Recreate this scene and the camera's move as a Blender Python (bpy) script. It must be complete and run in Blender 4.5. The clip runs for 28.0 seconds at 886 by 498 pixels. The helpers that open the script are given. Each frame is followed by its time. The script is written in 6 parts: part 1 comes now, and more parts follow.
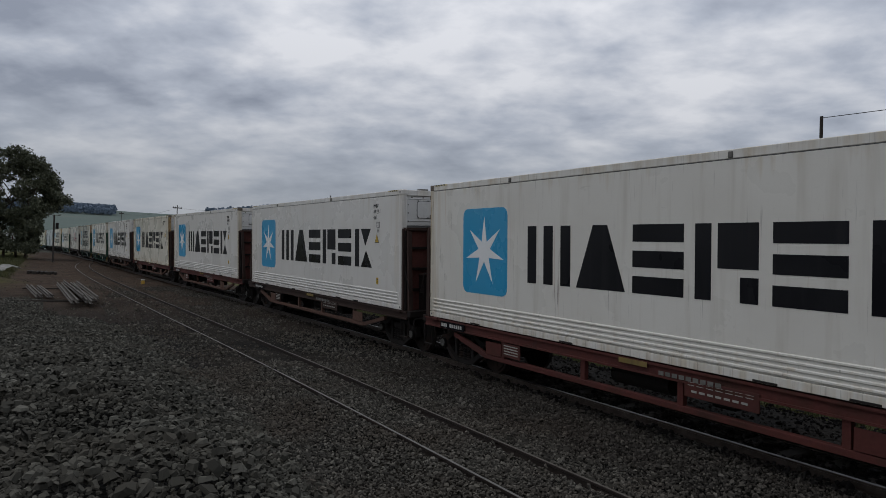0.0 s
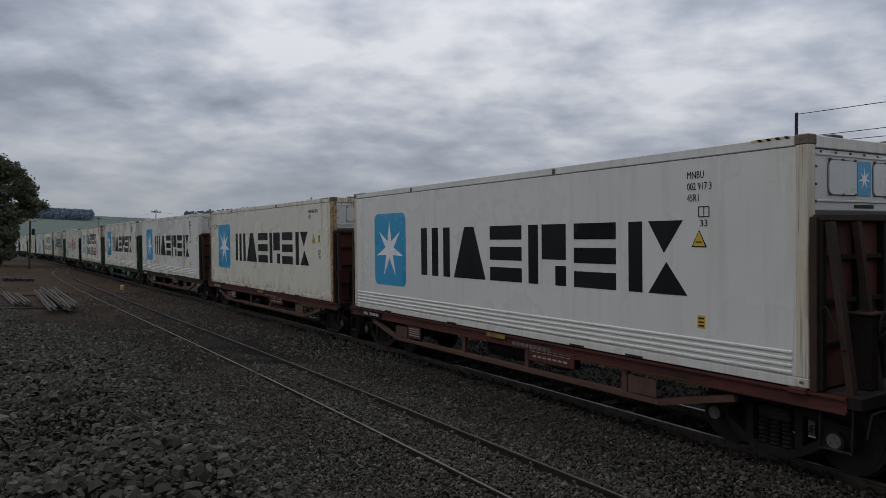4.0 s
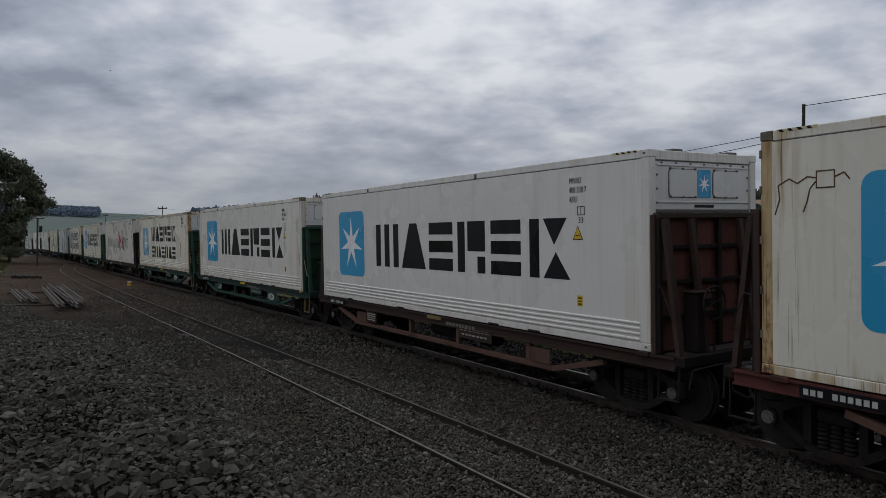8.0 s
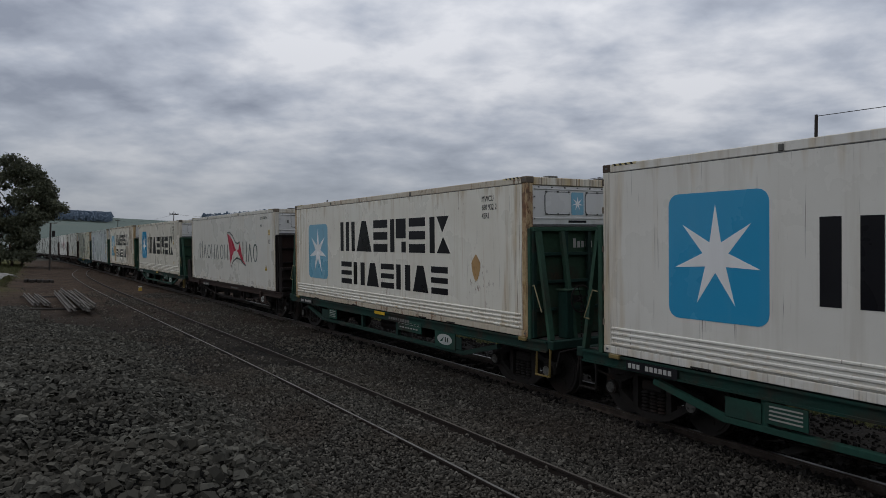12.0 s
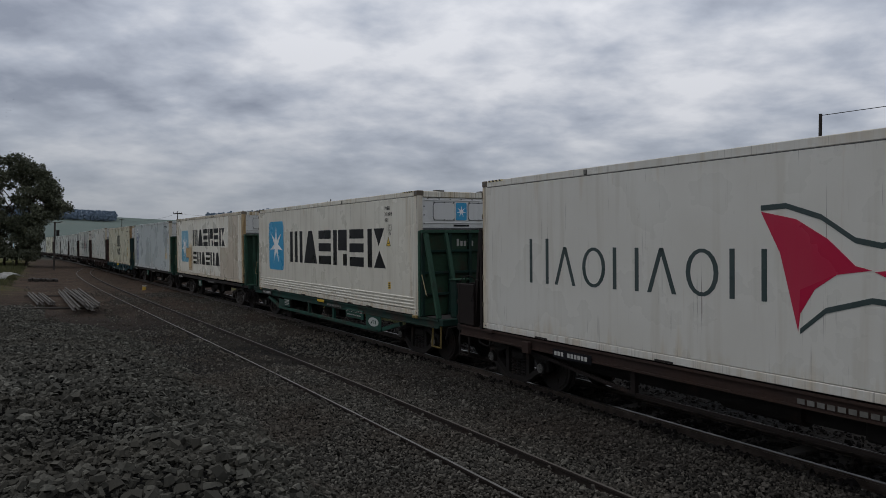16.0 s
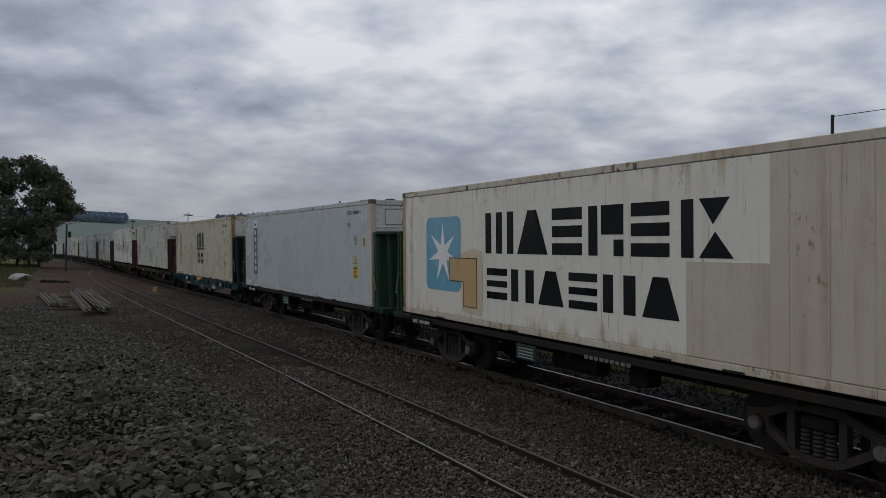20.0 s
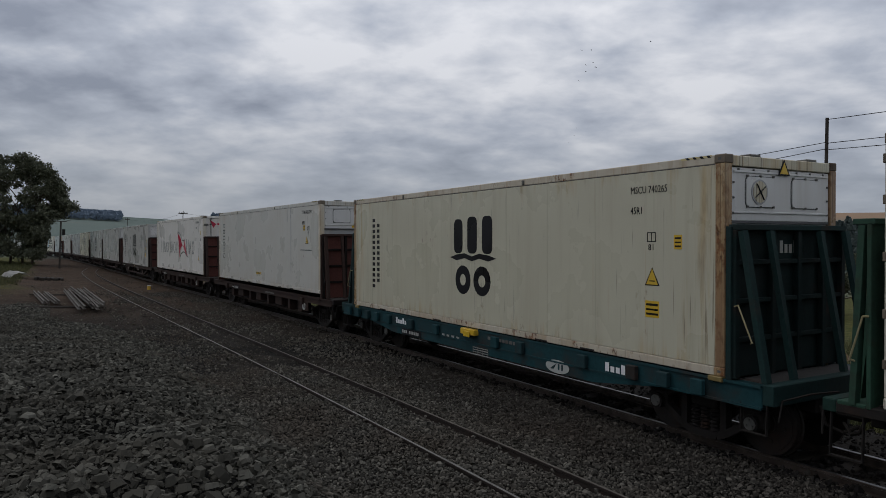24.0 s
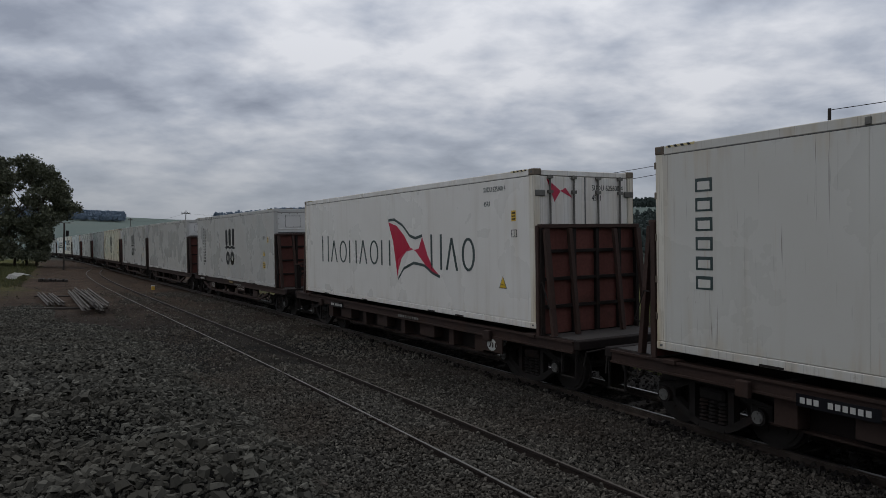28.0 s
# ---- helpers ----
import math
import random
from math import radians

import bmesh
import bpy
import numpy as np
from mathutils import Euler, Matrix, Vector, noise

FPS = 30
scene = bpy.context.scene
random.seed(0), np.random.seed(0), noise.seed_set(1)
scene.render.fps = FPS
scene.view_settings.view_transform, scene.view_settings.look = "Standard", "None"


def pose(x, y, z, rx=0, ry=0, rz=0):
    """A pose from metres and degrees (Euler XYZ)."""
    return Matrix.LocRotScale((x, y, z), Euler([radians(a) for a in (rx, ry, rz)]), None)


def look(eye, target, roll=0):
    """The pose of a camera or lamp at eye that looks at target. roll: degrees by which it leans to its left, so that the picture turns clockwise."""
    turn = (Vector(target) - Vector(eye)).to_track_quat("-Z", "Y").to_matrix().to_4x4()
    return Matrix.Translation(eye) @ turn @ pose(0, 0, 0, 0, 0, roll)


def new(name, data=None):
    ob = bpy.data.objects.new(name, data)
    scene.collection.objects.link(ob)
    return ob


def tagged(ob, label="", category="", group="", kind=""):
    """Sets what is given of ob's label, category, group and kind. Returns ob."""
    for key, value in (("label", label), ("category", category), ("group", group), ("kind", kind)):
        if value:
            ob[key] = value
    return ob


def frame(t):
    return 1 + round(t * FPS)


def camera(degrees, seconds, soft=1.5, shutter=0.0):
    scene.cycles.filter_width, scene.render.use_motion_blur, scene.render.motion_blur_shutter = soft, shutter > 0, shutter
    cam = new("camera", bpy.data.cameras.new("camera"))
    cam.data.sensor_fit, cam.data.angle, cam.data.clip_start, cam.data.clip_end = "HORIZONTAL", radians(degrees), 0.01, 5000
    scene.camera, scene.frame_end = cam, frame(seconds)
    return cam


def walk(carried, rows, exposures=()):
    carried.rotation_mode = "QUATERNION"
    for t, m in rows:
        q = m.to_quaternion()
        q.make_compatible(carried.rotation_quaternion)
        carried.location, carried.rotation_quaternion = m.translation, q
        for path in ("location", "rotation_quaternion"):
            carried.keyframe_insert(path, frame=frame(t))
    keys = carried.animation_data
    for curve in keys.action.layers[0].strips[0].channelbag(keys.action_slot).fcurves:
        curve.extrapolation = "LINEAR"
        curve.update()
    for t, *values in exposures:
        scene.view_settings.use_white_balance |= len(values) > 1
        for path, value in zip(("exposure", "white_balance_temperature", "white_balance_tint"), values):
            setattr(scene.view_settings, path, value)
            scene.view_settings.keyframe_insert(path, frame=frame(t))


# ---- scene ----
EYE = Vector((0.0, 0.0, 2.415))
cam = camera(64.06, 28.0, soft=0.8)

# seconds, sway of the eye, yaw from +y towards -x, pitch, lean
SWAY = [
    (0, -0.003, 0.007, -0.006, 60.54, 0.80, 2.30),
    (0.5, -0.005, -0.000, -0.002, 60.40, 0.40, 1.93),
    (1, 0.002, -0.006, -0.001, 60.14, 0.30, 1.73),
    (1.5, 0.010, -0.011, 0.002, 60.19, 0.22, 1.64),
    (2, 0.006, -0.003, -0.004, 60.22, 0.28, 1.73),
    (2.5, 0.014, -0.005, 0.000, 59.91, 0.40, 1.63),
    (3, 0.011, -0.009, -0.000, 59.57, 0.71, 1.56),
    (3.5, 0.012, -0.011, -0.001, 59.29, 0.88, 1.46),
    (5.5, 0.008, 0.001, -0.000, 58.67, 0.53, 1.34),
    (6, -0.007, 0.008, 0.004, 58.61, 0.46, 1.31),
    (6.5, 0.004, 0.014, -0.002, 58.46, 0.41, 1.38),
    (7, -0.003, 0.011, -0.004, 58.45, 0.39, 1.23),
    (7.5, -0.008, 0.008, -0.001, 58.83, 0.37, 0.88),
    (8, -0.004, 0.007, -0.002, 59.55, 0.41, 1.03),
    (8.5, 0.001, 0.005, -0.002, 60.23, 0.43, 1.26),
    (9, 0.002, 0.001, -0.000, 60.59, 0.43, 1.63),
    (9.5, -0.002, -0.001, -0.001, 61.04, 0.60, 1.60),
    (10, -0.016, 0.001, -0.003, 61.31, 0.87, 1.55),
    (10.5, -0.005, -0.004, -0.003, 61.15, 1.02, 1.69),
    (11, 0.001, -0.005, -0.004, 60.76, 1.01, 1.94),
    (11.5, 0.004, -0.003, -0.002, 60.46, 0.98, 1.80),
    (12, -0.002, -0.004, -0.002, 60.33, 1.03, 1.53),
    (12.5, 0.000, -0.004, 0.001, 60.19, 1.07, 1.43),
    (14.5, 0.007, -0.006, -0.001, 60.60, 1.26, 1.34),
    (15, 0.016, -0.007, -0.001, 60.78, 1.31, 1.57),
    (15.5, 0.004, -0.007, -0.001, 60.47, 1.16, 1.86),
    (16, 0.003, -0.002, 0.001, 60.60, 0.97, 1.56),
    (16.5, 0.003, -0.004, 0.001, 60.66, 0.96, 1.12),
    (17, 0.007, 0.001, 0.004, 60.72, 1.05, 1.07),
    (17.5, 0.007, 0.001, -0.001, 60.77, 1.09, 1.44),
    (18, 0.001, 0.002, 0.003, 60.93, 0.91, 1.67),
    (18.5, -0.000, 0.000, 0.001, 61.13, 0.87, 1.43),
    (19, -0.013, 0.003, -0.004, 61.43, 0.97, 1.31),
    (19.5, -0.007, -0.003, -0.001, 61.53, 1.12, 1.41),
    (20, -0.006, -0.003, -0.003, 61.34, 1.09, 1.62),
    (20.5, -0.001, -0.003, 0.002, 61.30, 1.11, 1.66),
    (21, -0.002, 0.002, 0.002, 61.24, 1.15, 1.70),
    (21.5, -0.007, -0.002, -0.000, 61.04, 1.14, 1.80),
    (23.5, -0.004, 0.001, 0.003, 60.88, 1.16, 1.73),
    (24, -0.004, 0.007, 0.002, 60.97, 1.10, 1.97),
    (24.5, -0.006, 0.003, 0.000, 60.91, 1.09, 2.13),
    (25, -0.009, 0.004, 0.001, 60.94, 1.13, 1.56),
    (25.5, -0.011, -0.001, -0.002, 61.02, 1.24, 1.22),
    (26, -0.002, -0.004, -0.002, 61.03, 1.31, 1.04),
    (26.5, 0.010, -0.005, 0.006, 61.11, 1.20, 1.23),
    (27, 0.003, -0.000, 0.010, 61.04, 1.08, 1.36),
    (27.5, -0.005, 0.007, 0.008, 61.23, 0.99, 1.48),
    (28, -0.006, 0.019, 0.007, 61.21, 0.78, 1.19),
]


def aim(dx, dy, dz, yaw, pitch, lean):
    eye = EYE + Vector((dx, dy, dz))
    a, b = radians(yaw), radians(pitch)
    return look(eye, eye + 10 * Vector((-math.sin(a) * math.cos(b), math.cos(a) * math.cos(b), math.sin(b))), lean)


walk(cam, [(r[0], aim(*r[1:])) for r in SWAY], [(0.0, -0.14, 6500, 10), (28.0, -0.14, 6500, 10)])

# ---- sky and sun ----
SUN_EL, SUN_AZ = radians(58), radians(200)  # azimuth clockwise from +y
world = bpy.data.worlds.new("overcast_sky")
scene.world = world
world.use_nodes = True
wt = world.node_tree
wt.nodes.clear()


def wn(kind, **kw):
    n = wt.nodes.new(kind)
    for k, v in kw.items():
        if k == "op":
            n.operation = v
        else:
            n.inputs[k].default_value = v
    return n


def wl(a, b):
    wt.links.new(a, b)


w_out = wn("ShaderNodeOutputWorld")
w_bg = wn("ShaderNodeBackground", Strength=1.0)
w_sky = wt.nodes.new("ShaderNodeTexSky")
w_sky.sky_type = "NISHITA"
w_sky.sun_disc = False
w_sky.sun_elevation, w_sky.sun_rotation = SUN_EL, SUN_AZ
w_co = wn("ShaderNodeTexCoord")
w_sep = wn("ShaderNodeSeparateXYZ")
wl(w_co.outputs["Generated"], w_sep.inputs[0])
w_z = wn("ShaderNodeMath", op="MAXIMUM")
wl(w_sep.outputs[2], w_z.inputs[0])
w_z.inputs[1].default_value = 0.0
w_z2 = wn("ShaderNodeMath", op="ADD")
wl(w_z.outputs[0], w_z2.inputs[0])
w_z2.inputs[1].default_value = 0.24
w_div = wn("ShaderNodeVectorMath", op="DIVIDE")
w_cmb = wn("ShaderNodeCombineXYZ", Z=1.0)
wl(w_co.outputs["Generated"], w_div.inputs[0])
for k in range(3):
    wl(w_z2.outputs[0], w_cmb.inputs[k])
wl(w_cmb.outputs[0], w_div.inputs[1])


def cloud_layer(scale, detail, seed, distortion, rough=0.5):
    # banks of cloud lie in long rolls across the sky
    m = wn("ShaderNodeMapping")
    m.vector_type = "TEXTURE"
    m.inputs["Location"].default_value = (seed, seed * 0.7, 0)
    m.inputs["Rotation"].default_value = (0, 0, radians(140))
    m.inputs["Scale"].default_value = (0.90 / scale, 1.12 / scale, 1000.0)
    wl(w_div.outputs[0], m.inputs["Vector"])
    n = wn("ShaderNodeTexNoise", Scale=1.0, Detail=detail, Roughness=rough, Distortion=distortion)
    wl(m.outputs[0], n.inputs["Vector"])
    return n.outputs[0]


c_big, c_small = cloud_layer(0.95, 2.0, 4.2, 0.0), cloud_layer(4.4, 6.0, 7.7, 0.1, 0.52)
w_mix = wn("ShaderNodeMath", op="MULTIPLY_ADD")
wl(c_small, w_mix.inputs[0])
w_mix.inputs[1].default_value = 0.95
wl(c_big, w_mix.inputs[2])
w_ramp = wt.nodes.new("ShaderNodeValToRGB")
w_half = wn("ShaderNodeMath", op="MULTIPLY")
wl(w_mix.outputs[0], w_half.inputs[0])
w_half.inputs[1].default_value = 0.5
wl(w_half.outputs[0], w_ramp.inputs[0])
for pos, col in ((0.0, (0.28, 0.31, 0.38, 1)), (1.0, (0.76, 0.775, 0.82, 1))):
    e = w_ramp.color_ramp.elements[int(pos)]
    e.position, e.color = (0.36, 0.61)[int(pos)], col
e = w_ramp.color_ramp.elements.new(0.475)
e.color = (0.455, 0.492, 0.570, 1)
# clouds brighten towards the zenith, a dull band lies over the horizon
w_up = wt.nodes.new("ShaderNodeValToRGB")
wl(w_z.outputs[0], w_up.inputs[0])
for k, (pos, val) in enumerate(((0.0, 0.62), (1.0, 1.30))):
    w_up.color_ramp.elements[k].position, w_up.color_ramp.elements[k].color = pos, (val, val, val, 1)
for pos, val in ((0.08, 0.70), (0.20, 0.98), (0.36, 1.18), (0.50, 1.14)):
    w_up.color_ramp.elements.new(pos).color = (val, val, val, 1)
w_calm = wt.nodes.new("ShaderNodeMapRange")
w_calm.inputs["From Min"].default_value, w_calm.inputs["From Max"].default_value = 0.02, 0.20
w_calm.inputs["To Min"].default_value, w_calm.inputs["To Max"].default_value = 0.25, 1.0
wl(w_z.outputs[0], w_calm.inputs["Value"])
w_soft = wt.nodes.new("ShaderNodeMix")
w_soft.data_type = "RGBA"
w_soft.inputs[6].default_value = (0.52, 0.565, 0.645, 1)
wl(w_calm.outputs[0], w_soft.inputs[0])
wl(w_ramp.outputs[0], w_soft.inputs[7])
w_cl = wt.nodes.new("ShaderNodeMix")
w_cl.data_type, w_cl.blend_type = "RGBA", "MULTIPLY"
w_cl.inputs[0].default_value = 1.0
wl(w_soft.outputs[2], w_cl.inputs[6])
wl(w_up.outputs[0], w_cl.inputs[7])
w_dim = wt.nodes.new("ShaderNodeMix")
w_dim.data_type, w_dim.blend_type = "RGBA", "MULTIPLY"
w_dim.inputs[0].default_value = 1.0
w_dim.inputs[7].default_value = (0.09, 0.09, 0.09, 1)
wl(w_sky.outputs[0], w_dim.inputs[6])
w_add = wt.nodes.new("ShaderNodeMix")
w_add.data_type = "RGBA"
w_add.inputs[0].default_value = 0.93
wl(w_dim.outputs[2], w_add.inputs[6])
wl(w_cl.outputs[2], w_add.inputs[7])
wl(w_add.outputs[2], w_bg.inputs[0])
wl(w_bg.outputs[0], w_out.inputs[0])

sun = new("sun", bpy.data.lights.new("sun", "SUN"))
sun.data.energy, sun.data.angle, sun.data.color = 0.5, radians(30), (1.0, 0.97, 0.93)
sun.matrix_world = look((0, 0, 60), Vector((0, 0, 60)) - Vector((math.sin(SUN_AZ) * math.cos(SUN_EL), math.cos(SUN_AZ) * math.cos(SUN_EL), math.sin(SUN_EL))))

# ---- materials ----
MATS = {}


class Nodes:
    """A small builder of node materials."""

    def __init__(self, name, rough=0.7, metal=0.0, spec=0.5):
        self.m = bpy.data.materials.new(name)
        self.m.use_nodes = True
        self.t = self.m.node_tree
        self.b = self.t.nodes["Principled BSDF"]
        self.b.inputs["Roughness"].default_value = rough
        self.b.inputs["Metallic"].default_value = metal
        self.b.inputs["Specular IOR Level"].default_value = spec
        self.co = self.t.nodes.new("ShaderNodeTexCoord")
        self.ob = self.t.nodes.new("ShaderNodeObjectInfo")

    def link(self, a, b):
        self.t.links.new(a, b)

    def noise(self, scale, detail=4.0, stretch=(1, 1, 1), rough=0.55, vary=True, where="Object"):
        mp = self.t.nodes.new("ShaderNodeMapping")
        mp.inputs["Scale"].default_value = stretch
        self.link(self.co.outputs[where], mp.inputs["Vector"])
        n = self.t.nodes.new("ShaderNodeTexNoise")
        if vary:
            n.noise_dimensions = "4D"
            mu = self.t.nodes.new("ShaderNodeMath")
            mu.operation = "MULTIPLY"
            mu.inputs[1].default_value = 37.0
            self.link(self.ob.outputs["Random"], mu.inputs[0])
            self.link(mu.outputs[0], n.inputs["W"])
        n.inputs["Scale"].default_value = scale
        n.inputs["Detail"].default_value = detail
        n.inputs["Roughness"].default_value = rough
        self.link(mp.outputs[0], n.inputs["Vector"])
        return n.outputs[0]

    def ramp(self, fac, stops):
        r = self.t.nodes.new("ShaderNodeValToRGB")
        el = r.color_ramp.elements
        el[0].position, el[0].color = stops[0][0], (*stops[0][1], 1)
        el[1].position, el[1].color = stops[-1][0], (*stops[-1][1], 1)
        for p, c in stops[1:-1]:
            el.new(p).color = (*c, 1)
        self.link(fac, r.inputs[0])
        return r.outputs[0]

    def step(self, fac, lo, hi, top=1.0):
        r = self.t.nodes.new("ShaderNodeMapRange")
        r.inputs["From Min"].default_value, r.inputs["From Max"].default_value = lo, hi
        r.inputs["To Max"].default_value = top
        self.link(fac, r.inputs["Value"])
        return r.outputs[0]

    def mix(self, fac, a, b, blend="MIX"):
        x = self.t.nodes.new("ShaderNodeMix")
        x.data_type, x.blend_type = "RGBA", blend
        for sock, v in ((x.inputs[0], fac), (x.inputs[6], a), (x.inputs[7], b)):
            if isinstance(v, (int, float)):
                sock.default_value = v
            elif isinstance(v, tuple):
                sock.default_value = (*v, 1)
            else:
                self.link(v, sock)
        return x.outputs[2]

    def math(self, op, a, b):
        x = self.t.nodes.new("ShaderNodeMath")
        x.operation = op
        for sock, v in ((x.inputs[0], a), (x.inputs[1], b)):
            if isinstance(v, (int, float)):
                sock.default_value = v
            else:
                self.link(v, sock)
        return x.outputs[0]

    def bump(self, height, strength=0.3, dist=0.02):
        b = self.t.nodes.new("ShaderNodeBump")
        b.inputs["Strength"].default_value, b.inputs["Distance"].default_value = strength, dist
        self.link(height, b.inputs["Height"])
        self.link(b.outputs[0], self.b.inputs["Normal"])

    def done(self, color, rough=None):
        if isinstance(color, tuple):
            self.b.inputs["Base Color"].default_value = (*color, 1)
        else:
            self.link(color, self.b.inputs["Base Color"])
        if rough is not None:
            self.link(rough, self.b.inputs["Roughness"])
        MATS[self.m.name] = self.m
        return self.m


def paint(name, base, dirt=(0.35, 0.30, 0.22), rust=0.0, grime=0.3, rough=0.55, spec=0.4, runs=0.0):
    """Weathered sheet-metal paint: soft blotches, streaks that run down, chips of rust."""
    n = Nodes(name, rough, 0.0, spec)
    blotch = n.noise(0.7, 5)
    streak = n.noise(1.0, 4, (5.5, 5.5, 0.35))
    fine = n.noise(30, 3)
    c = n.mix(n.step(blotch, 0.35, 0.75, grime * 0.55), base, dirt)
    c = n.mix(n.step(streak, 0.52, 0.80, grime), c, dirt)
    c = n.mix(n.step(fine, 0.62, 0.8, 0.10), c, dirt)
    scuff = n.math("MULTIPLY", n.step(n.noise(3.2, 6, (0.5, 1, 2.2), 0.7), 0.66, 0.70), n.step(n.noise(0.6, 2), 0.5, 0.66, 0.25))
    c = n.mix(scuff, c, tuple(v * 0.4 for v in dirt))
    if runs:
        sep = n.t.nodes.new("ShaderNodeSeparateXYZ")
        n.link(n.co.outputs["Object"], sep.inputs[0])
        near_end = n.step(n.math("ABSOLUTE", sep.outputs[0], 0.0), 4.7, 6.05, 0.30)
        rail = n.math("MAXIMUM", n.step(sep.outputs[2], 2.25, 2.85, 0.24), n.step(sep.outputs[2], 0.60, 0.05, 0.27))
        place = n.math("MAXIMUM", near_end, rail)
        stain = n.step(n.math("ADD", n.noise(1.0, 5, (6, 6, 0.45)), place), 0.70, 0.92, runs)
        c = n.mix(stain, c, n.ramp(n.noise(3.0, 5, (3, 3, 0.6)), ((0.3, (0.20, 0.12, 0.05)), (0.5, (0.44, 0.32, 0.16)), (0.75, (0.50, 0.41, 0.26)))))
        line = n.step(n.math("ADD", n.noise(1.0, 4, (38, 38, 0.8)), place), 0.83, 0.92, 0.8 * runs)
        c = n.mix(line, c, (0.085, 0.05, 0.028))
    if rust:
        chip = n.math("MULTIPLY", n.step(n.noise(11, 7, (1, 1, 0.5), 0.65), 0.62 - 0.12 * rust, 0.68 - 0.09 * rust), n.step(n.noise(1.1, 4, (1, 1, 0.4)), 0.62 - 0.2 * rust, 0.74 - 0.15 * rust))
        run = n.step(n.noise(1.3, 5, (9, 9, 0.28)), 0.66 - 0.12 * rust, 0.80 - 0.08 * rust, 0.55)
        c = n.mix(run, c, (0.36, 0.20, 0.09))
        drip = n.math("MULTIPLY", n.step(n.noise(1.0, 3, (34, 34, 0.9)), 0.64, 0.70), n.step(n.noise(0.9, 2), 0.45, 0.62, 0.75))
        c = n.mix(drip, c, (0.07, 0.05, 0.035))
        c = n.mix(chip, c, n.ramp(n.noise(14, 4), ((0.3, (0.05, 0.018, 0.008)), (0.7, (0.22, 0.085, 0.03)))))
    n.bump(fine, 0.05, 0.01)
    return n.done(c, n.step(blotch, 0.2, 0.9, rough + 0.2))


def steel(name, base, rust=0.5, rough=0.75):
    """Painted wagon steel under brake dust and rust."""
    n = Nodes(name, rough, 0.0, 0.18)
    big, fine = n.noise(1.6, 6, (1, 1, 1.0)), n.noise(18, 5)
    c = n.mix(n.step(fine, 0.35, 0.75, 0.5), base, tuple(v * 0.45 for v in base))
    c = n.mix(n.step(big, 0.62 - 0.25 * rust, 0.78 - 0.15 * rust, 0.85), c, n.ramp(fine, ((0.3, (0.016, 0.010, 0.008)), (0.72, (0.062, 0.032, 0.020)))))
    c = n.mix(n.step(n.noise(0.9, 4), 0.45, 0.8, 0.6), c, (0.024, 0.020, 0.018))
    n.bump(fine, 0.25, 0.01)
    return n.done(c)


M_WHITE = paint("white_paint", (0.67, 0.655, 0.615), grime=0.28, runs=0.22)
M_WORN = paint("worn_white_paint", (0.63, 0.605, 0.53), rust=0.4, grime=0.40, runs=0.6)
M_UNIT = paint("machine_panel_white", (0.60, 0.597, 0.575), grime=0.30)
M_OLD = paint("old_cream_paint", (0.74, 0.715, 0.63), dirt=(0.42, 0.34, 0.21), rust=0.38, grime=0.42, runs=0.95)
M_CREAM = paint("cream_paint", (0.53, 0.507, 0.39), dirt=(0.30, 0.25, 0.16), rust=0.25, grime=0.36, runs=0.75)
M_GREYBLUE = paint("pale_grey_blue_paint", (0.46, 0.505, 0.51), rust=0.12, grime=0.25, runs=0.3)
M_DULL = paint("dull_grey_paint", (0.32, 0.33, 0.33), rust=0.1, grime=0.4)
M_RAILRUST = paint("rust_stained_cream_rail", (0.56, 0.52, 0.42), dirt=(0.30, 0.18, 0.08), rust=0.85, grime=0.8)
M_PATCH = paint("pale_orange_patch", (0.52, 0.36, 0.18), dirt=(0.40, 0.24, 0.10), rust=0.35, grime=0.5)
M_HALO = paint("faint_orange_stain", (0.63, 0.53, 0.38), dirt=(0.50, 0.36, 0.20), grime=0.5)
M_BARE = paint("unpainted_patch_panel", (0.55, 0.49, 0.40), dirt=(0.27, 0.19, 0.11), rust=0.25, grime=0.6)
M_RUSTPOST = paint("rusting_white_post", (0.47, 0.35, 0.20), dirt=(0.26, 0.13, 0.05), rust=1.1, grime=0.9, runs=1.0)
M_BRASS = paint("orange_rust_patch", (0.48, 0.30, 0.13), dirt=(0.16, 0.07, 0.02), rust=0.8, grime=0.7)
M_BLACK = paint("black_lettering", (0.009, 0.009, 0.011), dirt=(0.045, 0.045, 0.045), grime=0.25, rough=0.7, spec=0.15)
M_GREYTXT = paint("grey_green_lettering", (0.05, 0.07, 0.068), dirt=(0.12, 0.12, 0.12), grime=0.3, spec=0.15)
M_BLUE = paint("sky_blue_panel", (0.030, 0.29, 0.51), dirt=(0.18, 0.36, 0.48), grime=0.15)
M_FADED = paint("faded_blue_panel", (0.14, 0.37, 0.50), dirt=(0.42, 0.45, 0.44), rust=0.15, grime=0.4)
M_NAVY = paint("navy_panel", (0.02, 0.035, 0.16), grime=0.15)
M_STAR = paint("white_decal", (0.80, 0.80, 0.79), grime=0.12)
M_RED = paint("crimson_flag", (0.42, 0.012, 0.05), dirt=(0.35, 0.1, 0.1), grime=0.2)
M_YELLOW = paint("yellow_sticker", (0.62, 0.40, 0.03), dirt=(0.3, 0.22, 0.08), grime=0.25)
M_RUSTRUN = steel("brown_rust_run", (0.13, 0.075, 0.035), 0.3)
M_RUSTY = steel("rust_tan_truss_steel", (0.105, 0.058, 0.042), 0.25)
